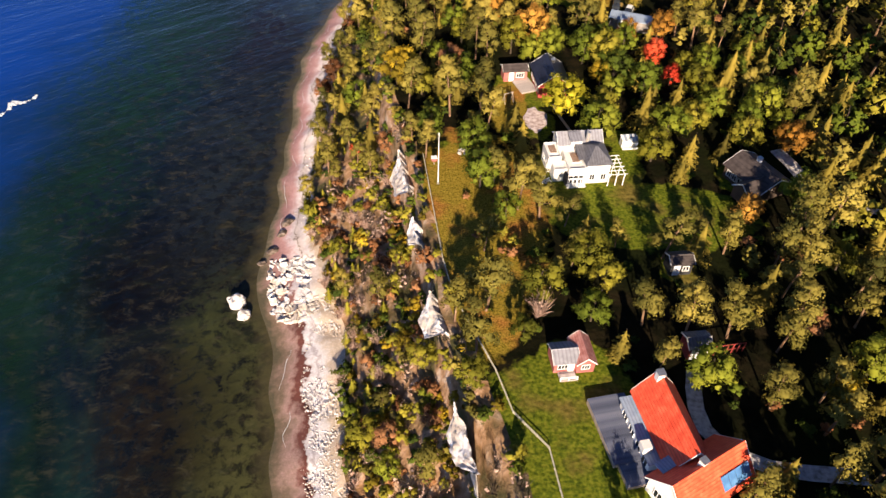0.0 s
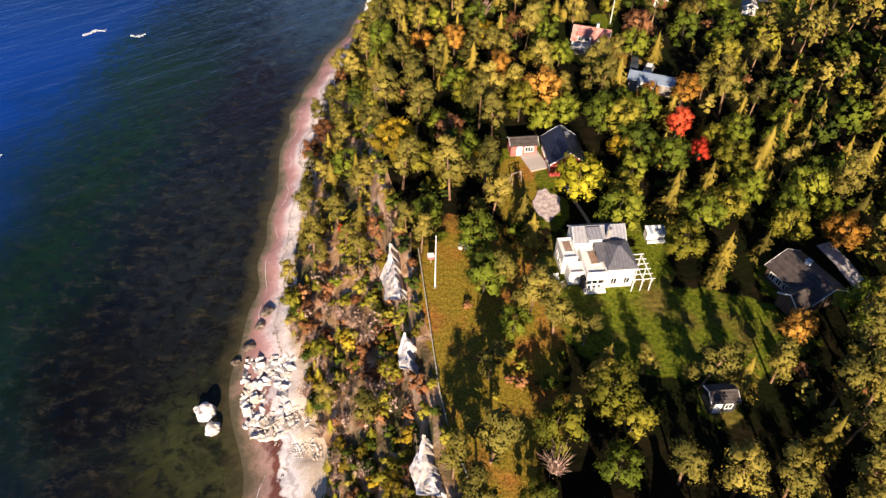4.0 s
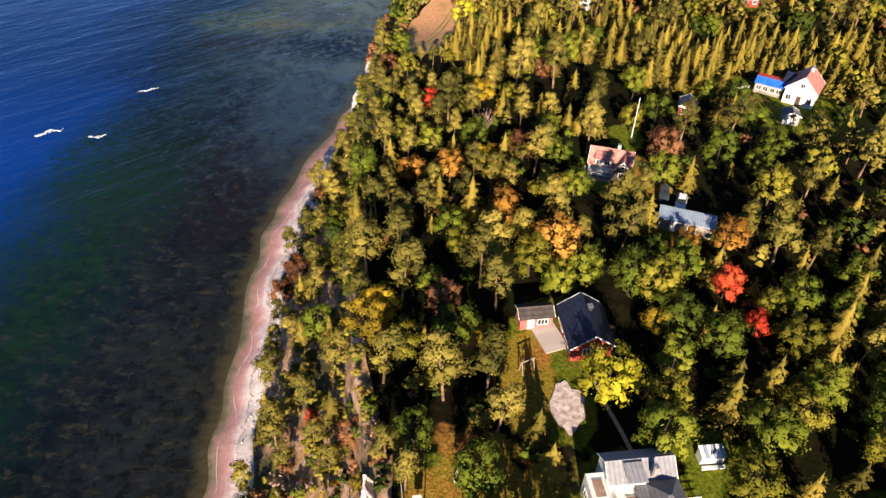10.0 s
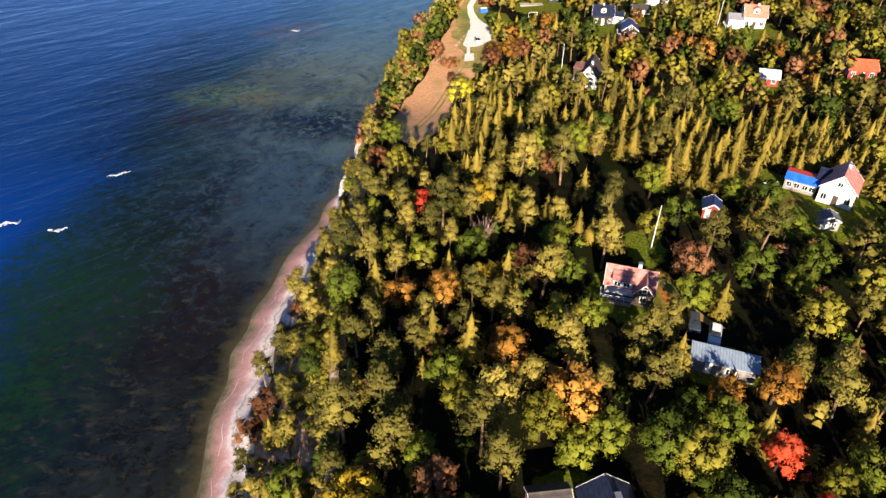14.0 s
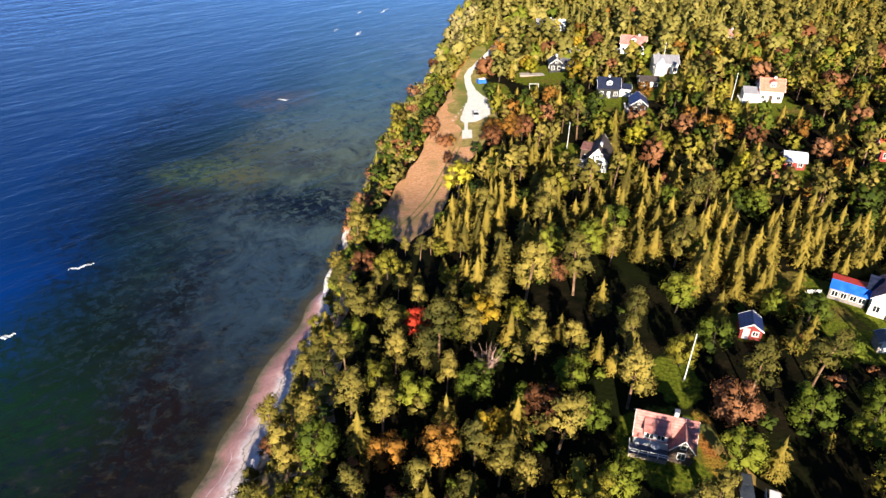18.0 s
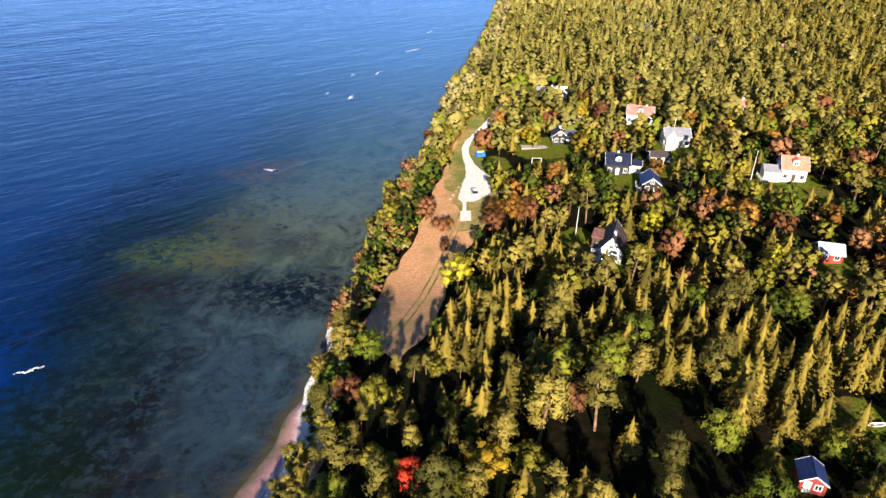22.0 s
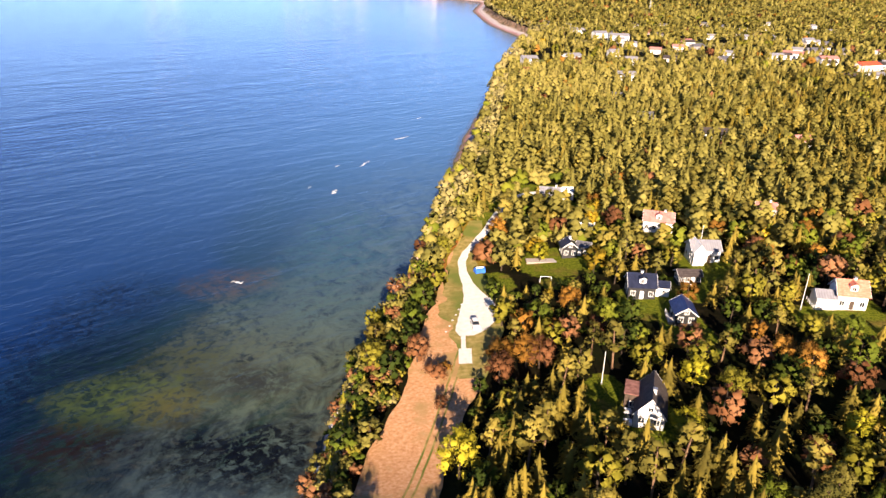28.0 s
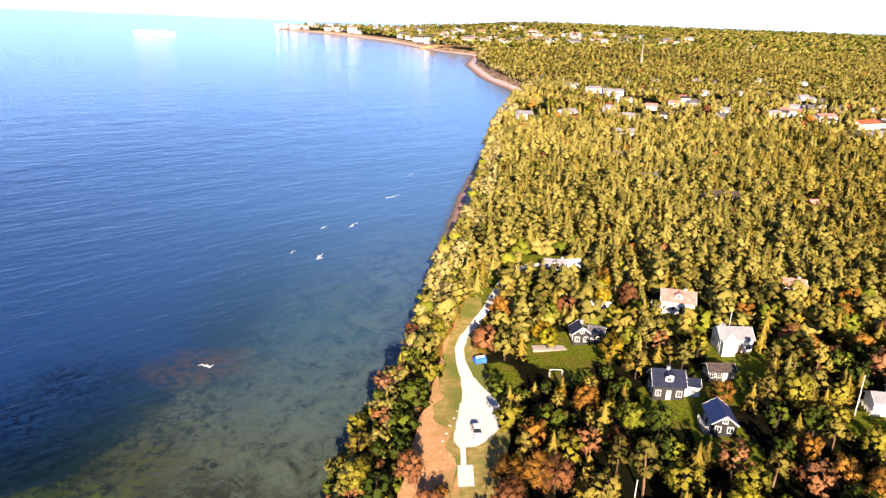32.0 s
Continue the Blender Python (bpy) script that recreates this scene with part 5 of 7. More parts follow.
def solid(points, faces):
    bm = bmesh.new()
    vs = [bm.verts.new(p) for p in points]
    for f in faces:
        bm.faces.new([vs[k] for k in f])
    return bm


def prism(profile, x0, x1):
    """A profile in y and z drawn out along x."""
    n = len(profile)
    pts = [(x0, y, z) for y, z in profile] + [(x1, y, z) for y, z in profile]
    faces = [tuple(range(n)), tuple(range(2 * n - 1, n - 1, -1))] + [(k, (k + 1) % n, n + (k + 1) % n, n + k) for k in range(n)]
    return solid(pts, faces)


def thing(name, x, y, turn, label, category, group="", lift=0.0):
    root = tagged(new(name), label, category, group)
    root.matrix_world = pose(x, y, float(ground(x, y)) + lift, 0, 0, turn)
    return root


SPIN = Matrix.Rotation(math.pi / 2, 4, "Z")


def gable(root, x, y, length, width, h, rise, wall, roof, along="x", over=0.35, z=0.0, gambrel=0.0, board=True):
    """Walls with gables, two roof slopes with thickness, ridge cap and bargeboards; the ridge runs along x or y."""
    m = Matrix.Translation((x, y, z)) @ (SPIN if along == "y" else Matrix.Identity(4))
    a, b = length / 2, width / 2
    if gambrel:
        prof = [(-b, -0.4), (b, -0.4), (b, h), (b * 0.62, h + rise * gambrel), (0, h + rise), (-b * 0.62, h + rise * gambrel), (-b, h)]
    else:
        prof = [(-b, -0.4), (b, -0.4), (b, h), (0, h + rise), (-b, h)]
    part("wall", prism(prof, -a, a), wall, root, m=m)
    top = prof[2:]
    for side in (1, -1):
        line = [p for p in top if p[0] * side >= -1e-6]
        line.sort(key=lambda p: -abs(p[0]))
        (y0, z0), (y1, z1) = line[0], line[1]
        k = over / max(0.2, abs(y1 - y0))
        line[0] = (y0 + (y0 - y1) * k, z0 + (z0 - z1) * k)
        prof_roof = [(p, q + 0.03) for p, q in line] + [(p, q + 0.17) for p, q in reversed(line)]
        part("roof_slope", prism(prof_roof, -a - over, a + over), roof, root, m=m)
    part("ridge_cap", prism([(-0.14, h + rise + 0.1), (0.14, h + rise + 0.1), (0, h + rise + 0.24)], -a - over, a + over), roof, root, m=m)
    if board:
        for end in (1, -1):
            e = end * (a + over)
            for side in (1, -1):
                e0, e1 = sorted((e, e + end * 0.05))
                run = [(side * b * 1.12, h - rise * 0.12), (0, h + rise), (0, h + rise + 0.2), (side * b * 1.12, h - rise * 0.12 + 0.2)]
                if not gambrel:
                    part("bargeboard", prism(run, e0, e1), M["trim"], root, m=m)


def hip(root, x, y, length, width, h, rise, wall, roof, ridge=0.35, over=0.35):
    a, b = length / 2, width / 2
    part("wall", box(x - a, x + a, y - b, y + b, -0.4, h), wall, root)
    a, b, r = a + over, b + over, length * ridge / 2
    pts = [(x - a, y - b, h), (x + a, y - b, h), (x + a, y + b, h), (x - a, y + b, h), (x - r, y, h + rise), (x + r, y, h + rise)]
    low = [(p, q, z - 0.14) for p, q, z in pts[:4]]
    for f in ((0, 1, 5, 4), (2, 3, 4, 5), (1, 2, 5), (3, 0, 4)):
        some = [pts[k] for k in f]
        under = [(p, q, z - 0.14) for p, q, z in some]
        n = len(some)
        part("roof_slope", solid(some + under, [tuple(range(n)), tuple(range(2 * n - 1, n - 1, -1))] + [(k, (k + 1) % n, n + (k + 1) % n, n + k) for k in range(n)]), roof, root)


def window(root, x, y, z, facing, w=1.0, h=1.2, bars=1):
    """A window on a wall: white frame with glazing bars, and a pane. facing: degrees, 0 looks along -y."""
    m = pose(x, y, z, 0, 0, facing)
    a, c, o = w / 2, h / 2, 0.1
    corners = [(sx * (a + d), yy, sz * (c + d)) for yy in (-0.06, 0.03) for d in (0.0, o) for sx, sz in ((-1, -1), (1, -1), (1, 1), (-1, 1))]
    faces = []
    for k in range(4):
        n = (k + 1) % 4
        faces += [(k, n, 4 + n, 4 + k), (8 + k, 12 + k, 12 + n, 8 + n), (4 + k, 4 + n, 12 + n, 12 + k), (k, 8 + k, 8 + n, n)]
    frame_ob = part("window", solid(corners, faces), M["trim"], root, m=m)
    for k in range(bars):
        q = -a + w * (k + 1) / (bars + 1)
        part("glazing_bar", box(q - 0.035, q + 0.035, -0.05, 0.02, -c, c), M["trim"], frame_ob)
    for k in range(bars + 1):
        q0, q1 = -a + w * k / (bars + 1), -a + w * (k + 1) / (bars + 1)
        part("pane", box(q0 + (0.035 if k else 0), q1 - (0.035 if k < bars else 0), -0.015, 0.015, -c, c), M["glass"], frame_ob, "dark window glass")


def door(root, x, y, z, facing, mat=None, w=0.95, h=2.05):
    d = part("door", box(-w / 2, w / 2, -0.06, 0.02, 0, h, 0.01), mat or M["trim"], root, m=pose(x, y, z, 0, 0, facing))
    part("door_handle", box(w / 2 - 0.16, w / 2 - 0.05, -0.11, -0.05, 1.0, 1.04), M["metal"], d, "metal handle")


def chimney(root, x, y, z, mat, w=0.7, h=1.3):
    c = part("chimney", box(x - w / 2, x + w / 2, y - w / 2, y + w / 2, z - 1.2, z + h, 0.02), mat, root)
    part("chimney_cap", box(x - w / 2 - 0.08, x + w / 2 + 0.08, y - w / 2 - 0.08, y + w / 2 + 0.08, z + h, z + h + 0.1), M["metal"], c, "metal cap")


def decking(root, x0, x1, y0, y1, z, mat, board=0.3, gap=0.02):
    """A deck of single boards along y on a dark bearer frame."""
    part("bearer", box(x0 + 0.05, x1 - 0.05, y0 + 0.05, y1 - 0.05, -0.4, z - 0.06), M["timber"], root)
    n = max(3, int((x1 - x0) / board))
    step = (x1 - x0) / n
    me = None
    for k in range(n):
        if me is None:
            first = part("plank", box(-step / 2 + gap / 2, step / 2 - gap / 2, y0, y1, z - 0.05, z), mat, root, m=Matrix.Translation((x0 + step / 2, 0, 0)))
            me = first.data
        else:
            ob = new("plank", me)
            ob.parent = root
            ob.matrix_basis = Matrix.Translation((x0 + step * (k + 0.5), 0, 0.004 * ((k * 7) % 3)))


def railing(root, points, z, h=1.0, mat=None):
    """Posts and two rails between points in the plan."""
    mat = mat or M["trim"]
    for (x0, y0), (x1, y1) in zip(points, points[1:]):
        d = math.hypot(x1 - x0, y1 - y0)
        a = math.degrees(math.atan2(y1 - y0, x1 - x0))
        n = max(1, round(d / 1.3))
        for k in range(n + 1):
            part("post", box(-0.05, 0.05, -0.05, 0.05, 0, h), mat, root, m=pose(x0 + (x1 - x0) * k / n, y0 + (y1 - y0) * k / n, z))
        for q in (0.5, h - 0.08):
            part("rail", box(0, d, -0.04, 0.04, q, q + 0.08), mat, root, m=pose(x0, y0, z, 0, 0, a))


def house_red():
    r = thing("house", 25.3, 42.0, 13.3, "white house with bright red tiled roofs and a large grey deck", "house")
    gable(r, 0.7, 0.4, 9.8, 4.7, 3.2, 3.0, M["white"], M["red_tile"], "y", 0.45)
    # lean-to along the deck
    part("wall", box(-3.3, -1.7, -3.4, 5.0, -0.4, 2.3), M["white"], r)
    part("lean_to_roof", prism([(-3.4 - 0.2, 2.35), (-3.4 - 0.2, 2.47), (5.3, 2.47), (5.3, 2.35)], -3.6, -1.9), M["blue_roof"], r, "blue-grey sheet metal roof", m=Matrix.Rotation(0, 4, "Z"))
    for y in (-2.4, -0.6, 1.4, 3.4):
        window(r, -3.32, y, 1.3, -90, 1.1, 1.3, 1)
    part("porch", box(-3.8, -2.7, -2.2, -1.0, 2.5, 3.5, 0.03), M["white"], r, "small white dormer")
    chimney(r, 0.5, 5.0, 6.0, M["white"], 0.8, 0.9)
    # wing across the south end
    w = new("wing")
    w.parent = r
    w.matrix_basis = pose(0.2, -6.4, 0, 0, 0, 19)
    gable(w, 1.2, 0.0, 9.6, 5.4, 2.9, 2.9, M["white"], M["red_tile"], "x", 0.45)
    chimney(w, 0.6, 0.3, 5.6, M["white"], 0.7, 0.9)
    window(w, -3.62, -1.1, 1.4, -90, 1.0, 1.3)
    window(w, -3.62, 1.1, 1.4, -90, 1.0, 1.3)
    slope = math.degrees(math.atan2(2.9, 2.7))
    for k in range(4):
        part("solar_panel", box(-0.48, 0.48, -0.85, 0.85, 0, 0.06), M["panel"], w, "blue solar panel", m=pose(2.3 + k * 1.02, -2.05, 3.95, slope, 0, 0))
    part("dormer_roof", box(-2.7, -0.6, 1.5, 2.9, 4.0, 4.12), M["blue_roof"], w, "pale blue sheet dormer roof", m=pose(0, 0, 0, -8, 0, 0))
    d = thing("deck", 21.5, 42.7, 14, "large weathered blue-grey wooden deck beside the house", "deck")
    decking(d, -3.2, 1.6, -3.6, 5.2, 0.9, M["deck"], 0.24)
    d2 = thing("deck", 21.5, 38.4, 14, "lower weathered blue-grey wooden deck", "deck")
    decking(d2, -1.6, 2.6, -2.2, 0.6, 0.75, M["deck"], 0.24)


def house_cabin():
    r = thing("cabin", 15.9, 52.9, 9, "small faded red cabin with grey felt roof and white trim", "cabin")
    gable(r, -1.4, 0.2, 3.6, 3.7, 2.3, 0.9, M["rose_wall"], M["light_roof"], "x", 0.25)
    gable(r, 1.5, 0.4, 4.8, 2.8, 2.3, 1.3, M["rose_wall"], M["pink_tile"], "y", 0.3)
    window(r, 1.5, -2.02, 1.4, 0, 1.1, 0.9, 2)
    window(r, -1.9, -1.67, 1.4, 0, 1.4, 0.9, 2)
    door(r, -0.6, -1.67, 0.1, 0, M["trim"])
    decking(r, -2.6, 0.0, -3.4, -1.75, 0.3, M["deck_light"])
    railing(r, [(-2.6, -3.4), (0.0, -3.4)], 0.3, 0.9)
    r.matrix_world = r.matrix_world @ Matrix.Diagonal((0.84, 0.84, 0.84, 1))


def house_white():
    r = thing("house", 20.2, 92.6, 9, "white rendered house with grey roofs, roof terraces and glazing", "house")
    gable(r, 1.0, 4.4, 8.6, 4.2, 4.6, 1.5, M["white"], M["light_roof"], "x", 0.25)
    hip(r, 3.0, -0.9, 4.6, 6.4, 4.5, 1.9, M["white"], M["grey_roof"], 0.08)
    part("roof_slope", prism([(-2.6, 4.5), (-2.6, 4.62), (2.4, 5.5), (2.4, 5.38)], -0.6, 1.0), M["grey_roof"], r)
    for x0, x1, y0, y1, h in ((-5.8, -3.3, -0.4, 4.4, 3.6), (-2.7, 0.6, -4.2, 2.4, 3.5), (-5.2, -2.7, -3.0, -0.4, 2.6)):
        part("wall", box(x0, x1, y0, y1, -0.4, h, 0.02), M["white"], r)
        for a0, a1, b0, b1 in ((x0, x1, y0, y0 + 0.2), (x0, x1, y1 - 0.2, y1), (x0, x0 + 0.2, y0 + 0.2, y1 - 0.2), (x1 - 0.2, x1, y0 + 0.2, y1 - 0.2)):
            part("parapet", box(a0, a1, b0, b1, h, h + 0.3), M["white"], r)
    for cx, cy, w, d, h in ((-4.5, 2.3, 1.5, 2.6, 3.6), (-0.75, -0.6, 1.6, 3.0, 3.5)):
        g = part("roof_light", box(cx - w / 2, cx + w / 2, cy - d / 2, cy + d / 2, h, h + 0.16), M["trim"], r)
        for k in range(3):
            y0 = cy - d / 2 + 0.08 + k * (d - 0.16) / 3
            part("pane", box(cx - w / 2 + 0.08, cx + w / 2 - 0.08, y0 + 0.02, y0 + (d - 0.16) / 3 - 0.02, h + 0.16, h + 0.19), M["brownglass"], g, "amber glass pane")
    part("patio_wall", box(-3.2, -2.75, -4.4, -0.4, -0.3, 2.4), M["black_wall"], r, "dark boarded side wall")
    part("dormer", prism([(1.4, 4.8), (2.6, 4.8), (2.6, 6.2), (1.4, 5.9)], -1.2, 0.9), M["white"], r)
    part("dormer_roof", prism([(1.2, 5.95), (1.2, 6.05), (3.9, 6.45), (3.9, 6.35)], -1.4, 1.1), M["light_roof"], r)
    chimney(r, 2.3, 2.7, 6.1, M["grey_wall"], 0.6, 0.9)
    part("flue", solid(*_pipe(0.13, 5.8, 8.0)), M["metal"], r, "steel flue pipe", m=pose(1.9, 2.2, 0))
    for x in (2.0, 4.2):
        window(r, x, -4.13, 1.5, 0, 0.9, 1.3)
    for x in (-2.2, -1.2, -0.2):
        window(r, x, -4.23, 1.2, 0, 0.8, 1.8, 0)
    for y in (0.6, 2.8):
        window(r, -5.82, y, 1.6, -90, 1.1, 1.2)
    for k in range(5):
        part("porch_post", box(-2.8 + k * 0.75, -2.66 + k * 0.75, -5.3, -5.16, -0.3, 2.1), M["trim"], r)
    part("porch_beam", box(-2.95, 0.5, -5.36, -5.1, 2.1, 2.26), M["trim"], r)
    decking(r, -3.0, 0.7, -5.4, -4.3, 0.2, M["trim"])
    r.matrix_world = r.matrix_world @ Matrix.Diagonal((0.86, 0.86, 0.86, 1))
    p = thing("pergola", 26.0, 91.3, 9, "white timber pergola against a white house", "pergola")
    for x in (-1.5, 0.0, 1.5):
        for y in (-2.8, 0.0, 2.8):
            part("post", box(x - 0.06, x + 0.06, y - 0.06, y + 0.06, -0.2, 2.5), M["trim"], p)
        part("beam", box(x - 0.06, x + 0.06, -3.2, 3.2, 2.5, 2.66), M["trim"], p)
    for k in range(6):
        y = -2.9 + k * 1.16
        part("crossbar", box(-2.0, 2.0, y - 0.04, y + 0.04, 2.66, 2.76), M["trim"], p)
    p.matrix_world = p.matrix_world @ Matrix.Diagonal((0.85, 0.85, 0.9, 1))
    for k, (x, y, t) in enumerate(((14.2, 90.2, 15), (15.2, 88.6, 40))):
        b = thing("garden_bench", x, y, t, "white slatted garden bench on a lawn", "bench")
        for j in range(4):
            part("slat", box(-0.8, 0.8, -0.3 + j * 0.16, -0.17 + j * 0.16, 0.42, 0.46), M["trim"], b)
        part("backrest", box(-0.8, 0.8, 0.33, 0.38, 0.5, 0.95), M["trim"], b)
        for sx in (-0.7, 0.7):
            part("leg", box(sx - 0.04, sx + 0.04, -0.3, 0.36, 0, 0.42), M["trim"], b)


def _pipe(radius, z0, z1, sides=8):
    pts = [(radius * math.cos(2 * math.pi * k / sides), radius * math.sin(2 * math.pi * k / sides), z) for z in (z0, z1) for k in range(sides)]
    faces = [tuple(range(sides)), tuple(range(2 * sides - 1, sides - 1, -1))] + [(k, (k + 1) % sides, sides + (k + 1) % sides, sides + k) for k in range(sides)]
    return pts, faces


def house_grey():
    r = thing("house", 49.6, 90.8, -62, "low dark house with weathered brown felt roof beside a gravel drive", "house")
    gable(r, 0, 0, 8.6, 6.8, 2.6, 1.7, M["brown_wall"], M["dark_roof"], "x", 0.4)
    gable(r, 2.4, -3.6, 4.6, 3.6, 2.4, 1.3, M["brown_wall"], M["dark_roof"], "y", 0.3)
    for x in (-3.0, -1.7, -0.4):
        window(r, x, -3.42, 1.4, 0, 0.9, 1.1)
    chimney(r, -1.0, 0.4, 4.2, M["white"], 0.7, 0.9)
    r.matrix_world = r.matrix_world @ Matrix.Diagonal((0.93, 0.93, 0.93, 1))


def house_blueblack():
    r = thing("house", 17.5, 118.6, 8, "red wooden house with a dark blue-black sheet roof and white windows", "house")
    gable(r, 0, 0, 7.4, 5.6, 2.9, 2.0, M["red_wall"], M["black_roof"], "y", 0.45)
    window(r, -0.75, -3.72, 1.7, 0, 0.9, 1.1)
    window(r, 0.75, -3.72, 1.7, 0, 0.9, 1.1)
    for y in (-2.6, -0.8, 1.2, 2.8):
        window(r, -2.82, y, 1.5, -90, 0.9, 1.2)
    chimney(r, 0.5, 1.2, 4.4, M["black_wall"], 0.6, 0.9)
    a = thing("annex", 10.8, 121.5, 10, "small red annex with dark roof and white trim", "cabin")
    gable(a, 0, 0, 4.6, 2.6, 2.2, 0.7, M["rose_wall"], M["dark_roof"], "x", 0.25)
    window(a, 0.9, -1.32, 1.3, 0, 1.4, 0.9, 2)
    door(a, -0.8, -1.32, 0.1, 0)
    d = thing("deck", 12.8, 119.0, 22, "pale bleached timber patio deck beside a red house", "deck")
    decking(d, -1.9, 1.6, -3.0, 2.6, 0.3, M["deck_light"])
    s = thing("swing_frame", 9.4, 112.6, 30, "small timber swing frame on grass", "swing")
    for x in (-0.9, 0.9):
        for t in (-14, 14):
            part("leg", box(-0.05, 0.05, -0.05, 0.05, 0, 2.0), M["timber"], s, m=pose(x, 0.5 if t > 0 else -0.5, 0, t, 0, 0))
    part("beam", box(-1.1, 1.1, -0.06, 0.06, 1.92, 2.04), M["timber"], s)


def house_pink():
    r = thing("house", 26.8, 160.6, -14, "white house with faded pink tiled roof and a railed terrace", "house")
    gable(r, 0, 0.6, 8.4, 5.0, 2.8, 2.4, M["white"], M["pink_tile"], "x", 0.35)
    # brown boards on this gable: its shade is put into the wall colour
    gable(r, 2.6, -1.2, 4.0, 3.4, 2.8, 2.1, M["brown_wall"], M["pink_tile"], "y", 0.35)
    part("dormer", box(-3.0, 0.4, -2.2, -0.4, 2.6, 4.1), M["white"], r, "white box dormer")
    part("dormer_roof", prism([(-2.5, 4.1), (-2.5, 4.22), (0.6, 5.0), (0.6, 4.88)], -3.2, 0.6), M["pink_tile"], r)
    for x in (-2.2, -0.6):
        window(r, x, -2.23, 3.4, 0, 1.0, 0.9)
    window(r, 2.6, -3.23, 1.6, 0, 1.0, 1.2)
    window(r, 2.6, -3.23, 3.5, 0, 0.7, 0.7, 0)
    part("skylight", box(2.2, 3.3, 0.0, 1.6, 4.3, 4.5), M["trim"], r, "white roof hatch", m=pose(0, 0, 0.2, 0, 0, 0))
    chimney(r, 1.2, 0.9, 5.2, M["white"], 0.6, 1.1)
    decking(r, -4.8, 0.8, -4.0, -2.0, 0.9, M["deck"])
    railing(r, [(-4.8, -2.0), (-4.8, -4.0), (0.8, -4.0)], 0.9)
    r.matrix_world = r.matrix_world @ Matrix.Diagonal((0.88, 0.88, 0.88, 1))
    t = thing("garden_table", 25.3, 158.7, -14, "round white table on a terrace", "table", lift=0.81)
    part("tabletop", solid(*_pipe(0.55, 0.68, 0.73, 14)), M["trim"], t)
    part("leg", solid(*_pipe(0.05, 0, 0.68)), M["metal"], t)


def shed(x, y, turn, w, d, h, rise, wall, roof, label, along="x", win=True, name="shed"):
    r = thing(name, x, y, turn, label, name.replace("_", " "))
    gable(r, 0, 0, w if along == "x" else d, d if along == "x" else w, h, rise, wall, roof, along, 0.2)
    if win:
        window(r, w * 0.2, -d / 2 - 0.02, 1.3, 0, 0.8, 0.8)
        door(r, -w * 0.22, -d / 2 - 0.02, 0.05, 0)
    return r


def villa(x, y, turn, w, d, h, rise, wall, roof, label, along="x", dormer=False, chim=None, cols=3, porch=False, gambrel=0.0, floors=1):
    """A small detached house: gabled, with windows on the front and ends, a door, and a dormer or porch where it has one."""
    r = thing("house", x, y, turn, label, "house")
    gable(r, 0, 0, w if along == "x" else d, d if along == "x" else w, h, rise, wall, roof, along, 0.35, gambrel=gambrel)
    for f in range(floors):
        z = 1.5 + 2.5 * f
        for k in range(cols):
            c = -w / 2 + w * (k + 0.5) / cols
            if k == cols // 2 and f == 0 and cols > 2:
                door(r, c, -d / 2 - 0.02, 0.1, 0, M["trim"] if wall is not M["white"] else M["brown_wall"])
            else:
                window(r, c, -d / 2 - 0.02, z, 0, 0.95, 1.15)
        for k in range(2):
            window(r, -w / 2 - 0.02, d * (k - 0.5) * 0.45, z, -90, 0.9, 1.1)
    if along == "y":
        window(r, 0, -d / 2 - 0.02, h + rise * 0.35, 0, 0.8, 0.8)
    if dormer:
        part("dormer", prism([(-d * 0.38, h + 0.2), (-d * 0.38, h + rise * 0.85), (0, h + rise * 0.85), (0, h + 0.2)], -0.8, 0.8), wall if wall is not M["black_wall"] else M["trim"], r)
        for s in (1, -1):
            part("dormer_roof", prism([(-d * 0.45, h + rise * 0.85), (-d * 0.45, h + rise * 0.85 + 0.1), (0.2, h + rise * 0.85 + 0.1), (0.2, h + rise * 0.85)], -0.05, 1.05), roof, r, m=pose(0, 0, 0.45) @ Matrix.Translation((0, 0, h + rise * 0.85)) @ Matrix.Rotation(radians(28 if s > 0 else 152), 4, "Y") @ Matrix.Translation((0, 0, -(h + rise * 0.85))))
        window(r, 0, -d * 0.38 - 0.02, h + rise * 0.5, 0, 0.8, 0.8)
    if chim is not None:
        chimney(r, w * chim if along == "x" else 0.3, 0.2 if along == "x" else d * chim, h + rise * 0.85, M["white"], 0.6, 1.0)
    if porch:
        decking(r, -w * 0.75, -w * 0.5 - 0.02, -d * 0.4, d * 0.3, 0.4, M["deck_light"])
        railing(r, [(-w * 0.5, -d * 0.4), (-w * 0.75, -d * 0.4), (-w * 0.75, d * 0.3)], 0.4)
    return r


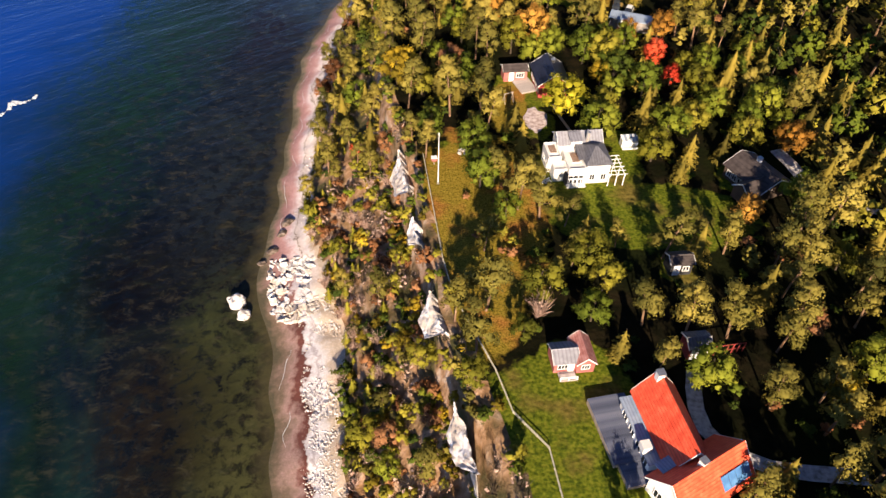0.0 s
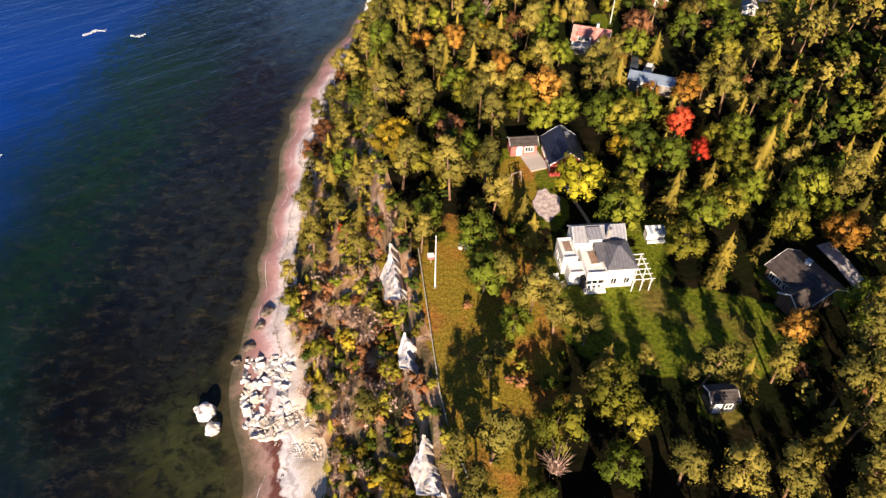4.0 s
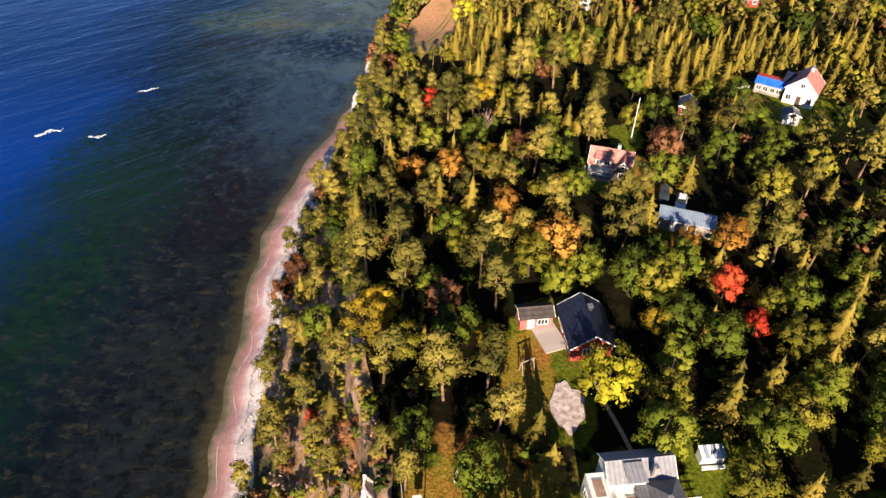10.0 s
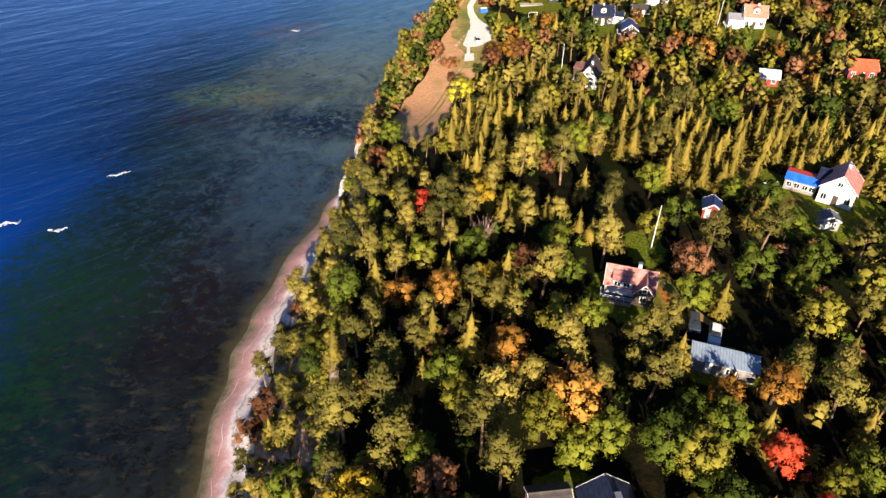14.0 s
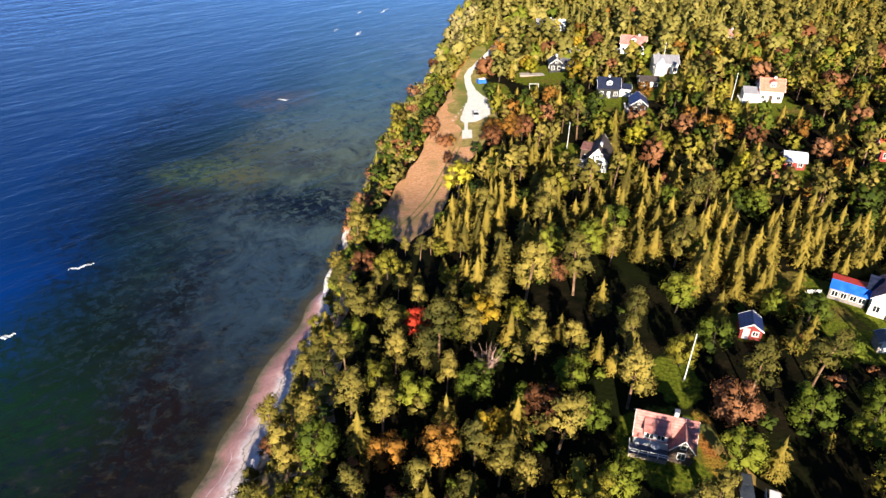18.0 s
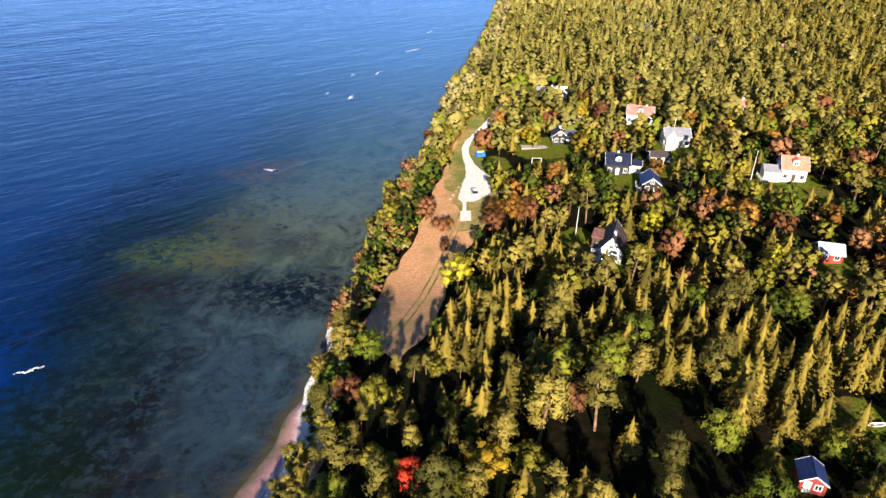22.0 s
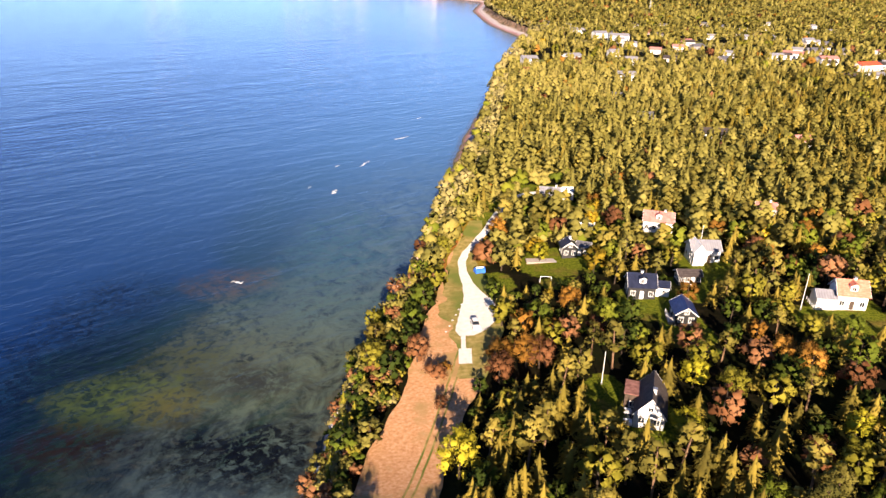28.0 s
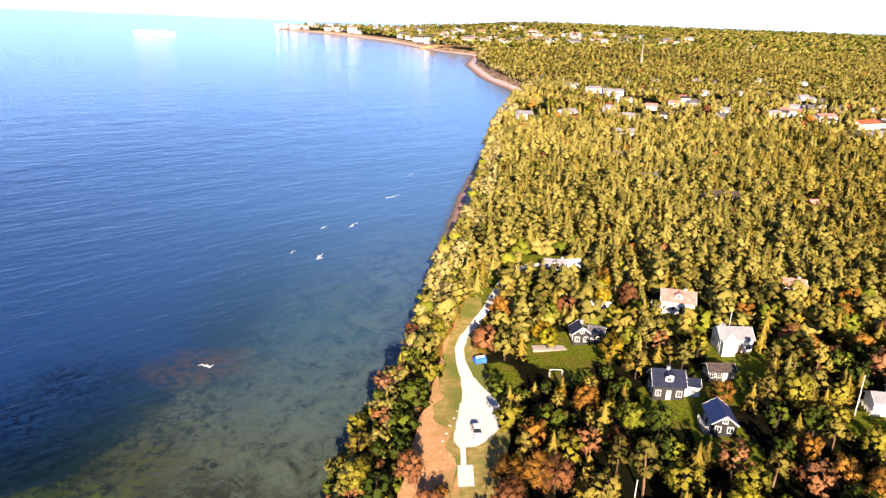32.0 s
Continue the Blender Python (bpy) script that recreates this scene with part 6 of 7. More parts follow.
def middle_houses():
    villa(33.4, 254.6, -17, 5.2, 9.2, 2.8, 3.3, M["white"], M["dark_roof"], "brown-roofed house with a white gable wall and brown dormer", "y", chim=-0.2, cols=2)
    r = thing("dormer_annex", 31.2, 257.4, -17, "brown flat-roofed annex beside a dark-roofed house", "annex")
    part("wall", box(-1.7, 1.4, -2.2, 2.2, -0.4, 3.6), M["brown_wall"], r)
    part("roof", box(-1.9, 1.5, -2.4, 2.4, 3.6, 3.76), M["old_tile"], r)
    window(r, -0.2, -2.22, 1.6, 0, 1.0, 1.1)
    villa(43.2, 301.6, -4, 6.4, 5.2, 3.3, 2.3, M["black_wall"], M["black_roof"], "black wooden house with white trim and dormer", dormer=True, chim=0.0, cols=3)
    shed(48.0, 301.4, -10, 4.0, 3.0, 2.4, 1.0, M["trim"], M["black_roof"], "low white annex with black roof beside a black house")
    villa(49.6, 288.6, -6, 4.6, 6.4, 2.7, 1.7, M["black_wall"], M["navy_roof"], "dark house with a navy blue sheet roof and white porch", "y", cols=2, porch=True)
    villa(56.4, 307.2, 2, 5.6, 3.4, 2.4, 1.0, M["black_wall"], M["dark_roof"], "small black cabin with large white windows", cols=4)
    r = villa(64.4, 320.6, 0, 7.6, 5.2, 3.6, 1.8, M["white"], M["light_roof"], "all-white house with pale roof and cross gable", cols=4)
    gable(r, -2.2, -1.4, 5.6, 3.0, 3.6, 2.0, M["white"], M["trim"], "y", 0.25)
    villa(58.6, 343.0, -14, 8.4, 5.4, 3.4, 2.2, M["white"], M["pink_tile"], "white house with pink tiled roof and balcony", dormer=True, chim=0.2, cols=4, porch=True)
    villa(87.6, 292.0, -8, 6.4, 5.4, 3.6, 2.6, M["white"], M["salmon_tile"], "white house with faded orange-pink tiled roof and small gabled dormer", dormer=True, chim=0.1, cols=3)
    r = shed(82.2, 292.0, -8, 4.2, 4.2, 2.8, 1.2, M["white"], M["light_roof"], "white veranda wing with pale roof and railing", win=False, name="veranda")
    railing(r, [(-2.8, 2.0), (-2.8, -2.6), (1.6, -2.6)], 0.2)
    villa(30.0, 369.4, -4, 6.4, 5.0, 2.6, 1.7, M["grey_wall"], M["light_roof"], "grey wooden house with weathered grey-brown roof", dormer=True, chim=0.3, cols=3)
    shed(35.6, 370.5, 10, 4.0, 3.6, 2.7, 1.2, M["white"], M["trim"], "white outbuilding with white roof")
    r = thing("greenhouse", 38.0, 344.8, 0, "long low white greenhouse with pale roof", "greenhouse")
    gable(r, 0, 0, 6.8, 2.0, 1.4, 0.4, M["trim"], M["trim"], "x", 0.1)
    villa(29.8, 326.8, 3, 4.2, 4.0, 3.0, 1.6, M["black_wall"], M["black_roof"], "dark house with black roof beside a pale patio", "y", chim=0.2, cols=2)
    shed(34.0, 327.2, -20, 3.8, 3.4, 2.6, 1.0, M["black_wall"], M["grey_roof"], "dark annex with grey roof and white windows")
    r = thing("deck", 23.4, 323.6, 4, "wide pale concrete patio beside a dark house", "patio")
    decking(r, -5.6, 3.6, -1.3, 1.2, 0.2, M["deck_light"])
    r = villa(78.2, 248.8, -12, 4.6, 4.2, 2.2, 1.4, M["red_wall"], M["frost_roof"], "red cabin with a pale bluish sheet roof", cols=2)
    villa(103, 253, -5, 7.0, 5.0, 2.8, 1.8, M["red_wall"], M["red_tile"], "red house with red tiled roof among trees", cols=3)
    villa(95.5, 355.5, -10, 6.0, 4.4, 2.6, 1.4, M["grey_wall"], M["pink_tile"], "weathered house with a faded roof in a pine wood", chim=0.2)
    # blue and red house beside the white one
    r = thing("house", 66.8, 195.2, -30, "low house with red roof and bright blue band", "house")
    part("wall", box(-2.9, 2.9, -1.7, 1.9, -0.4, 2.5), M["grey_wall"], r)
    part("roof_slope", prism([(-0.6, 3.3), (-0.6, 3.42), (2.3, 2.9), (2.3, 2.78)], -3.1, 3.1), M["red_sheet"], r, "bright red roof sheet")
    part("roof_slope", prism([(-2.2, 2.35), (-2.2, 2.47), (-0.6, 3.42), (-0.6, 3.3)], -3.1, 3.1), M["blue"], r, "bright blue roof sheet")
    for x in (-2.0, -0.6, 0.9, 2.2):
        window(r, x, -1.72, 1.3, 0, 0.9, 1.0)
    r = villa(72.6, 192.0, -32, 6.2, 6.6, 3.6, 2.9, M["white"], M["pink_tile"], "white gabled house with faded red roof", "y", chim=0.2, cols=3, floors=1)
    part("roof_slope", prism([(-1.2, 3.4), (-1.2, 3.52), (1.6, 4.9), (1.6, 4.78)], -4.4, -2.2), M["black_roof"], r, "black side roof")
    shed(46.3, 184.6, -14, 3.3, 3.5, 2.0, 1.1, M["red_wall"], M["navy_roof"], "small red shed with blue roof and white trim", "y")
    shed(66.8, 182.0, -10, 3.2, 2.6, 2.0, 0.8, M["grey_wall"], M["grey_roof"], "small grey timber shed in the shade", "y")
    shed(32.0, 55.6, 8, 2.8, 2.6, 2.2, 0.6, M["red_wall"], M["grey_roof"], "small red shed with pale grey roof")
    shed(32.8, 70.4, 8, 3.2, 2.4, 2.2, 0.6, M["black_wall"], M["dark_roof"], "small dark shed with dark roof under trees")
    r = thing("long_shed", 37.1, 144.4, -17, "long low shed with blue-grey sheet roof", "shed")
    part("wall", box(-4.2, 4.2, -1.4, 1.4, -0.4, 2.3), M["grey_wall"], r)
    part("roof", prism([(-1.7, 2.3), (-1.7, 2.42), (1.7, 2.75), (1.7, 2.63)], -4.6, 4.6), M["blue_roof"], r)
    door(r, -2.0, -1.42, 0.1, 0)
    window(r, 1.0, -1.42, 1.3, 0, 1.2, 0.9, 2)
    r = thing("greenhouse", 30.3, 100.4, 8, "small white greenhouse with striped polycarbonate roof", "greenhouse")
    part("wall", box(-1.9, 1.9, -0.9, 0.9, -0.2, 1.9), M["trim"], r)
    for k in range(6):
        part("roof_panel", prism([(-1.1, 1.92), (-1.1, 1.98), (1.1, 2.38), (1.1, 2.32)], -2.0 + k * 0.67, -1.36 + k * 0.67), M["blue_roof" if k % 2 else "trim"], r)
    part("bench", box(-1.9, 1.9, -1.9, -1.4, 0.1, 0.5), M["trim"], r)
    r.matrix_world = r.matrix_world @ Matrix.Diagonal((0.75, 0.75, 0.75, 1))


house_red()
house_cabin()
house_white()
house_grey()
house_blueblack()
house_pink()
middle_houses()


# ---- lawns, field, road ----
def patch(name, x, y, a, b, mat, lift, label, category="lawn", rings=9, spokes=44, ragged=0.16):
    """A draped ground patch with a ragged outline."""
    vs = [(x, y, float(ground(x, y)) + lift)]
    for i in range(1, rings + 1):
        for k in range(spokes):
            t = 2 * math.pi * k / spokes
            q = i / rings * (1 + ragged * 2 * lumps(x + 3 * math.cos(t), y + 3 * math.sin(t), 1.7, lift))
            px, py = x + a * q * math.cos(t), y + b * q * math.sin(t)
            vs.append((px, py, float(ground(px, py)) + lift))
    me = bpy.data.meshes.new(name)
    faces = [(0, 1 + k, 1 + (k + 1) % spokes) for k in range(spokes)]
    for i in range(rings - 1):
        o = 1 + i * spokes
        faces += [(o + k, o + spokes + k, o + spokes + (k + 1) % spokes, o + (k + 1) % spokes) for k in range(spokes)]
    me.from_pydata(vs, [], faces)
    me.materials.append(mat)
    return tagged(new(name, me), label, category, kind="structure")


def strip(name, line, mat, lift, label, category):
    """A draped strip: rows of y (or any way), left and right edge."""
    vs, n = [], 7
    lift += 0.12
    for (x0, y0), (x1, y1) in line:
        for k in range(n):
            px, py = x0 + (x1 - x0) * k / (n - 1), y0 + (y1 - y0) * k / (n - 1)
            vs.append((px, py, float(ground(px, py)) + lift))
    me = mesh_from(name, vs, grid_faces(len(line), n)[:, ::-1], mat)
    return tagged(new(name, me), label, category, kind="structure")


patch("gravel_patch", 14.3, 106.9, 2.0, 4.2, M["pale_stone"], 0.16, "pale stony bare patch in a lawn", "gravel", ragged=0.2)

rows = []
for y in np.linspace(207, 351, 70):
    w = 0.9 * lumps(y, 2, 5)
    v = 0.8 * lumps(y, 9, 4)
    x0, x1 = float(np.interp(y, FIELD_Y, FIELD_L)) + w, float(np.interp(y, FIELD_Y, FIELD_R)) + v
    q = float(smooth(206, 219, y))   # the field runs out to a point under the trees
    c = (x0 + x1) / 2
    rows.append(((c + (x0 - c) * q, y), (c + (x1 - c) * q, y)))
strip("field", rows, M["field"], 0.05, "bare brown clifftop field with faint wheel tracks", "field")
rows = []
for y in np.linspace(268, 352, 50):
    x0, x1 = float(np.interp(y, FIELD_Y, FIELD_L)), float(np.interp(y, FIELD_Y, FIELD_R))
    q = float(np.interp(y, [268, 284, 306, 352], [0.75, 0.45, 0.12, 0.0])) + 0.2 * lumps(y, 6, 4)
    rows.append(((x0 + (x1 - x0) * q, y), (x1 + (1.0 if y < 330 else 3.0), y)))
strip("verge", rows, M["verge"], 0.075, "pale yellow-green grass verge beside a gravel road", "grass")
for x_off in (-0.5, 0.9):
    rows = []
    for y in np.linspace(214, 284, 40):
        c = float(np.interp(y, [214, 235, 262, 284], [-14.2, -9.0, -3.4, 0.5])) + x_off + 0.15 * lumps(y, 4, 3)
        rows.append(((c - 0.2, y), (c + 0.2, y)))
    strip("wheel_track", rows, M["verge"], 0.09, "grassy wheel track across a brown field", "track")
LOT = [(285, -0.6, 2.6), (287, -1.6, 5.2), (291, -1.2, 7.6), (297, -0.4, 8.6), (302, 0.4, 7.6), (306, 0.6, 5.4), (311, 0.4, 3.4), (317, -0.3, 2.0), (324, -0.9, 1.3), (330, 0.3, 2.5), (337, 3.3, 5.7),
       (345, 6.6, 9.2), (352, 9.0, 11.6), (362, 12.5, 15.1), (368, 15.4, 18.4)]
rows = [((float(np.interp(y, [r[0] for r in LOT], [r[1] for r in LOT])) + 0.25 * lumps(y, 1, 2), y), (float(np.interp(y, [r[0] for r in LOT], [r[2] for r in LOT])) + 0.25 * lumps(y, 5, 2), y))
        for y in np.linspace(285, 368, 70)]
strip("gravel_road", rows, M["gravel"], 0.10, "white gravel road widening into a small car park", "road")
rows = [((x, y + 1.1), (x + 0.5, y - 1.1)) for x, y in ((16, 368.5), (18.5, 371), (22, 373.8), (27, 375.6), (34, 377))]
strip("gravel_road", rows, M["gravel"], 0.12, "white gravel road leading inland", "road")
rows = [((-0.9, y), (1.9, y)) for y in np.linspace(273.5, 279.5, 5)]
strip("gravel_patch", rows, M["gravel"], 0.11, "square pale gravel patch in a field", "gravel")
rows = [((-0.3 + 0.1 * lumps(y, 3, 2), y), (0.7 + 0.1 * lumps(y, 8, 2), y)) for y in np.linspace(279, 286, 6)]
strip("path", rows, M["gravel"], 0.12, "narrow pale gravel path", "path")
for x, y, a, b in VILLAGE_LAWNS:
    patch("lawn", x, y, a, b, M["verge"], 0.35, "pale mown green among village houses", ragged=0.3)
# drives and garden paths
rows = [((x - 0.5 * b, y - 0.5 * a), (x + 0.5 * b, y + 0.5 * a)) for x, y, b, a in ((31.4, 52.0, 2.0, -0.6), (30.7, 49.6, 2.0, 0), (30.4, 46.7, 2.0, 0.1), (30.8, 43.9, 1.9, 0.7), (32.9, 41.2, 1.2, 1.5), (37.4, 39.3, 0.5, 1.9), (41.5, 38.9, 0.1, 2.0), (48, 38.7, 0.1, 2.0))]
strip("drive", rows, M["grey_gravel"], 0.14, "curved grey gravel drive beside a house", "drive")
rows = [((x, y), (x + 2.4, y + 1.0)) for x, y in ((55.0, 100), (56.4, 96), (57.2, 92), (58.6, 88.5), (62, 85.5), (68, 84.0))]
strip("drive", rows, M["grey_gravel"], 0.15, "pale gravel drive in the wood", "drive")
rows = [((x, y), (x + 0.5, y + 0.2)) for x, y in ((17.6, 112), (18.6, 108), (20.0, 104), (21.2, 100))]
strip("path", rows, M["timber"], 0.16, "narrow trodden garden path", "path")
rows = [((x, y), (x + 1.8, y + 0.2)) for x, y in ((32.2, 164), (33.6, 159), (36.0, 155), (38.5, 152.6))]
strip("path", rows, M["dry"], 0.16, "worn grassy drive to a house", "drive")


# ---- poles, fence, cars ----
def flagpole(x, y, h):
    r = thing("flagpole", x, y, 0, "tall slim white flagpole on grass", "flagpole", "flagpoles of the gardens")
    part("pole", solid(*_cone(0.09, 0.05, -0.2, h)), M["trim"], r)
    part("knob", solid(*_cone(0.09, 0.03, h, h + 0.14)), M["trim"], r)
    part("base", solid(*_pipe(0.2, -0.1, 0.35)), M["metal"], r, "metal foot")


def _cone(r0, r1, z0, z1, sides=8):
    pts, faces = _pipe(1.0, 0, 1, sides)
    return [(x * (r0 if z == 0 else r1), y * (r0 if z == 0 else r1), z0 if z == 0 else z1) for x, y, z in pts], faces


for x, y, h in ((-2.7, 87.6, 9.9), (33.0, 172.9, 8.8), (26.8, 264.5, 7.2), (76.8, 290.6, 8.8), (64.6, 323.6, 8.5)):
    flagpole(x, y, h)

b = thing("bird_box", -3.6, 92.6, 10, "small pink-and-white box on a post in a meadow", "box")
part("post", box(-0.06, 0.06, -0.06, 0.06, -0.2, 0.9), M["timber"], b)
part("body", box(-0.42, 0.42, -0.35, 0.35, 0.9, 1.5, 0.03), M["rose_wall"], b)
part("lid", box(-0.5, 0.5, -0.42, 0.42, 1.5, 1.57), M["trim"], b)


def cliff_fence():
    """A low rope fence along the cliff top."""
    line = [(13.5, 33), (12.2, 40.5), (8.2, 45), (6.2, 51), (3.4, 57), (0.6, 63), (-1.2, 70), (-2.6, 78), (-4.2, 87), (-5.6, 95)]
    r = thing("fence", 0, 0, 0, "low weathered post-and-rail fence along the cliff edge", "fence")
    r.matrix_world = Matrix.Identity(4)
    for (x0, y0), (x1, y1) in zip(line, line[1:]):
        d = math.hypot(x1 - x0, y1 - y0)
        n = max(1, round(d / 2.4))
        for k in range(n):
            a, b2 = (x0 + (x1 - x0) * k / n, y0 + (y1 - y0) * k / n), (x0 + (x1 - x0) * (k + 1) / n, y0 + (y1 - y0) * (k + 1) / n)
            za, zb = float(ground(*a)), float(ground(*b2))
            part("post", box(-0.04, 0.04, -0.04, 0.04, -0.3, 0.6), M["pale_timber"], r, m=pose(*a, za))
            way_ = Vector((b2[0] - a[0], b2[1] - a[1], zb - za))
            for q in (0.22, 0.52):
                m = Matrix.Translation((*a, za + q)) @ way_.to_track_quat("X", "Z").to_matrix().to_4x4()
                part("rail", box(0, way_.length, -0.045, 0.045, -0.03, 0.03), M["pale_timber"], r, m=m)


cliff_fence()


def car(x, y, turn, paint, label):
    r = thing("car", x, y, turn, label, "car", "parked cars", lift=0.12)
    body = prism([(-2.15, 0.28), (-2.1, 0.72), (-1.95, 0.9), (-0.95, 0.98), (1.75, 0.98), (2.1, 0.85), (2.15, 0.3)], -0.86, 0.86)
    part("body", body, paint, r)
    part("cabin", solid([(-0.8, -1.0, 0.98), (0.8, -1.0, 0.98), (0.8, 1.95, 0.98), (-0.8, 1.95, 0.98), (-0.64, -0.35, 1.46), (0.64, -0.35, 1.46), (0.64, 1.5, 1.48), (-0.64, 1.5, 1.48)],
                        [(0, 1, 5, 4), (1, 2, 6, 5), (2, 3, 7, 6), (3, 0, 4, 7), (4, 5, 6, 7), (0, 3, 2, 1)]), M["glass"], r, "dark tinted glass")
    part("roof", box(-0.62, 0.62, -0.3, 1.45, 1.47, 1.51, 0.015), paint, r)
    for sx in (-0.8, 0.8):
        for sy in (-1.35, 1.35):
            w = part("wheel", solid(*_pipe(0.32, -0.1, 0.1, 14)), M["rubber"], r, m=Matrix.Translation((sx, sy, 0.3)) @ Matrix.Rotation(math.pi / 2, 4, "Y"))
            part("rim", solid(*_pipe(0.19, -0.11, 0.11, 10)), M["metal"], w)
    for sx in (-0.6, 0.6):
        part("headlight", box(sx - 0.18, sx + 0.18, -2.17, -2.1, 0.58, 0.74), M["trim"], r)
        part("tail_light", box(sx - 0.16, sx + 0.16, 2.1, 2.17, 0.62, 0.78), M["red_sheet"], r)
    return r


car(3.0, 289.2, 8, M["carwhite"], "white car parked on a white gravel lot")
car(37.9, 151.0, -20, M["carwhite"], "white car parked by a long shed")
car(35.4, 153.4, -12, M["cardark"], "dark car with white roof parked under trees")
car(29.0, 253.0, -12, M["carwhite"], "white car parked beside a dark-roofed house")
t = thing("tent", 5.0, 318.5, 20, "small bright blue tent on grass", "tent")
part("canopy", prism([(-1.1, 0), (1.1, 0), (0.5, 1.2), (0, 1.5), (-0.5, 1.2)], -1.4, 1.4), M["blue"], t)
part("flysheet", prism([(-0.4, 1.32), (0.4, 1.32), (0, 1.62)], -1.0, 1.0), M["trim"], t)
g = thing("goal_frame", 21.6, 310.4, 0, "small white goal frame on a lawn", "goal")
for sx in (-1.4, 1.4):
    part("post", box(sx - 0.05, sx + 0.05, -0.05, 0.05, 0, 1.7), M["trim"], g)
    part("stay", box(sx - 0.04, sx + 0.04, 0, 1.4, 0.0, 0.08), M["trim"], g)
part("crossbar", box(-1.45, 1.45, -0.05, 0.05, 1.7, 1.8), M["trim"], g)
for k in range(6):
    c = thing("boulder", -3.6 + 0.75 * k + 0.2 * lumps(k, 2, 1), 287.2 + 2.6 * k, 30 * k, "pale limestone boulder marking a car park edge", "boulder", "boulders round the car park")
    bm = bmesh.new()
    bmesh.ops.create_icosphere(bm, subdivisions=2, radius=0.42)
    for v in bm.verts:
        v.co *= 1 + 0.3 * noise.noise(v.co * 2.1 + Vector((k, 0, 0)))
        v.co.z *= 0.75
    part("stone", bm, M["lime_rock"], c)


def rock_mesh(name, sx, sy, sz, seed, sub=3, blocky=0.5):
    bm = bmesh.new()
    bmesh.ops.create_icosphere(bm, subdivisions=sub, radius=1.0)
    for v in bm.verts:
        p = v.co.copy()
        d = noise.noise(p * 1.5 + Vector((seed, 0, 0))) * 0.35 + noise.noise(p * 4 + Vector((0, seed, 0))) * 0.16
        step = round((p.z + d) * 4) / 4
        p = p * (1 + d)
        p.z = p.z * (1 - blocky) + step * blocky
        v.co = (p.x * sx, p.y * sy, p.z * sz)
    me = bpy.data.meshes.new(name)
    bm.to_mesh(me)
    bm.free()
    me.materials.append(M["lime_rock"])
    return me


def rock(name, x, y, z, sx, sy, sz, turn, seed, label, category="rock", group="", sub=3):
    ob = tagged(new(name, rock_mesh(name, sx, sy, sz, seed, sub)), label, category, group)
    ob.matrix_world = pose(x, y, z, 0, 0, turn)
    return ob


# a timber rack beside the small shed, a canoe on the grass, and a heap of stones
r = thing("timber_rack", 36.5, 55.5, 12, "low rack of red-brown timber posts beside a small shed", "rack")
for k in range(6):
    part("post", box(-2.0 + k * 0.8 - 0.06, -2.0 + k * 0.8 + 0.06, -0.06, 0.06, -0.2, 1.7), M["red_wall"], r)
for z in (0.6, 1.62):
    part("rail", box(-2.15, 2.15, 0.065, 0.125, z, z + 0.1), M["red_wall"], r)
r = thing("canoe", 61.6, 196.4, 6, "long white canoe lying on the grass of a garden", "canoe")
sides = []
for k in range(11):
    v = k / 5 - 1
    w = 0.36 * (1 - v * v) ** 0.7
    for c, z in ((-1, 0.42), (-0.75, 0.12), (0, 0.0), (0.75, 0.12), (1, 0.42)):
        sides.append((v * 1.5, c * w, z + 0.16 * v * v))
part("hull", solid(sides, [tuple(int(q) for q in f) for f in grid_faces(11, 5)]), M["trim"], r)
for v in (-0.6, 0.5):
    part("seat", box(v - 0.1, v + 0.1, -0.32, 0.32, 0.3, 0.33), M["timber"], r)
for k in range(14):
    x, y = 1.3 + rng.uniform(-0.8, 0.8), 96.4 + rng.uniform(-0.8, 0.8)
    q = rng.uniform(0.2, 0.45)
    rock("stone", x, y, float(ground(x, y)) + 0.1, q, q * 0.8, q * 0.6, rng.uniform(0, 180), 200 + k, "pale rounded stone in a small heap on grass", "stone", "heap of pale stones", 2)


# ---- cliff outcrops and shore rocks ----
def cliff_face(y0, y1, top, deep, out, seed):
    """A steep, ledged limestone face along the cliff edge."""
    n, m = int((y1 - y0) / 0.3), 18
    vs = []
    for k in range(n + 1):
        y = y0 + (y1 - y0) * k / n
        taper = min(1.0, 3.5 * k / n, 3.5 * (n - k) / n)
        for j in range(m + 1):
            u = j / m
            shelf = 0.5 * round(u * 5 + 0.7 * noise.noise((y * 0.35, seed, 0))) / 5 + 0.5 * u
            x = float(edge(y)) + top - out * taper * shelf + 0.45 * noise.noise((y * 0.5, u * 2.5, seed)) + 0.22 * noise.noise((y * 1.7, u * 6, seed + 3)) + 0.16 * abs(noise.noise((y * 3.4, u * 3, seed + 9)))
            z = float(plateau(x, y)) + 0.12 - deep * taper * u + 0.3 * noise.noise((y * 0.9, u * 4, seed + 7))
            if j == 0:
                x, z = x + 1.0, float(ground(x + 1.0, y)) - 0.25
            vs.append((x, y, z))
    ob = new("cliff_face", mesh_from("cliff_face", vs, grid_faces(n + 1, m + 1), M["lime_rock"], True))
    tagged(ob, "exposed pale limestone cliff face with ledges and rubble", "cliff", "limestone outcrops of the cliff")


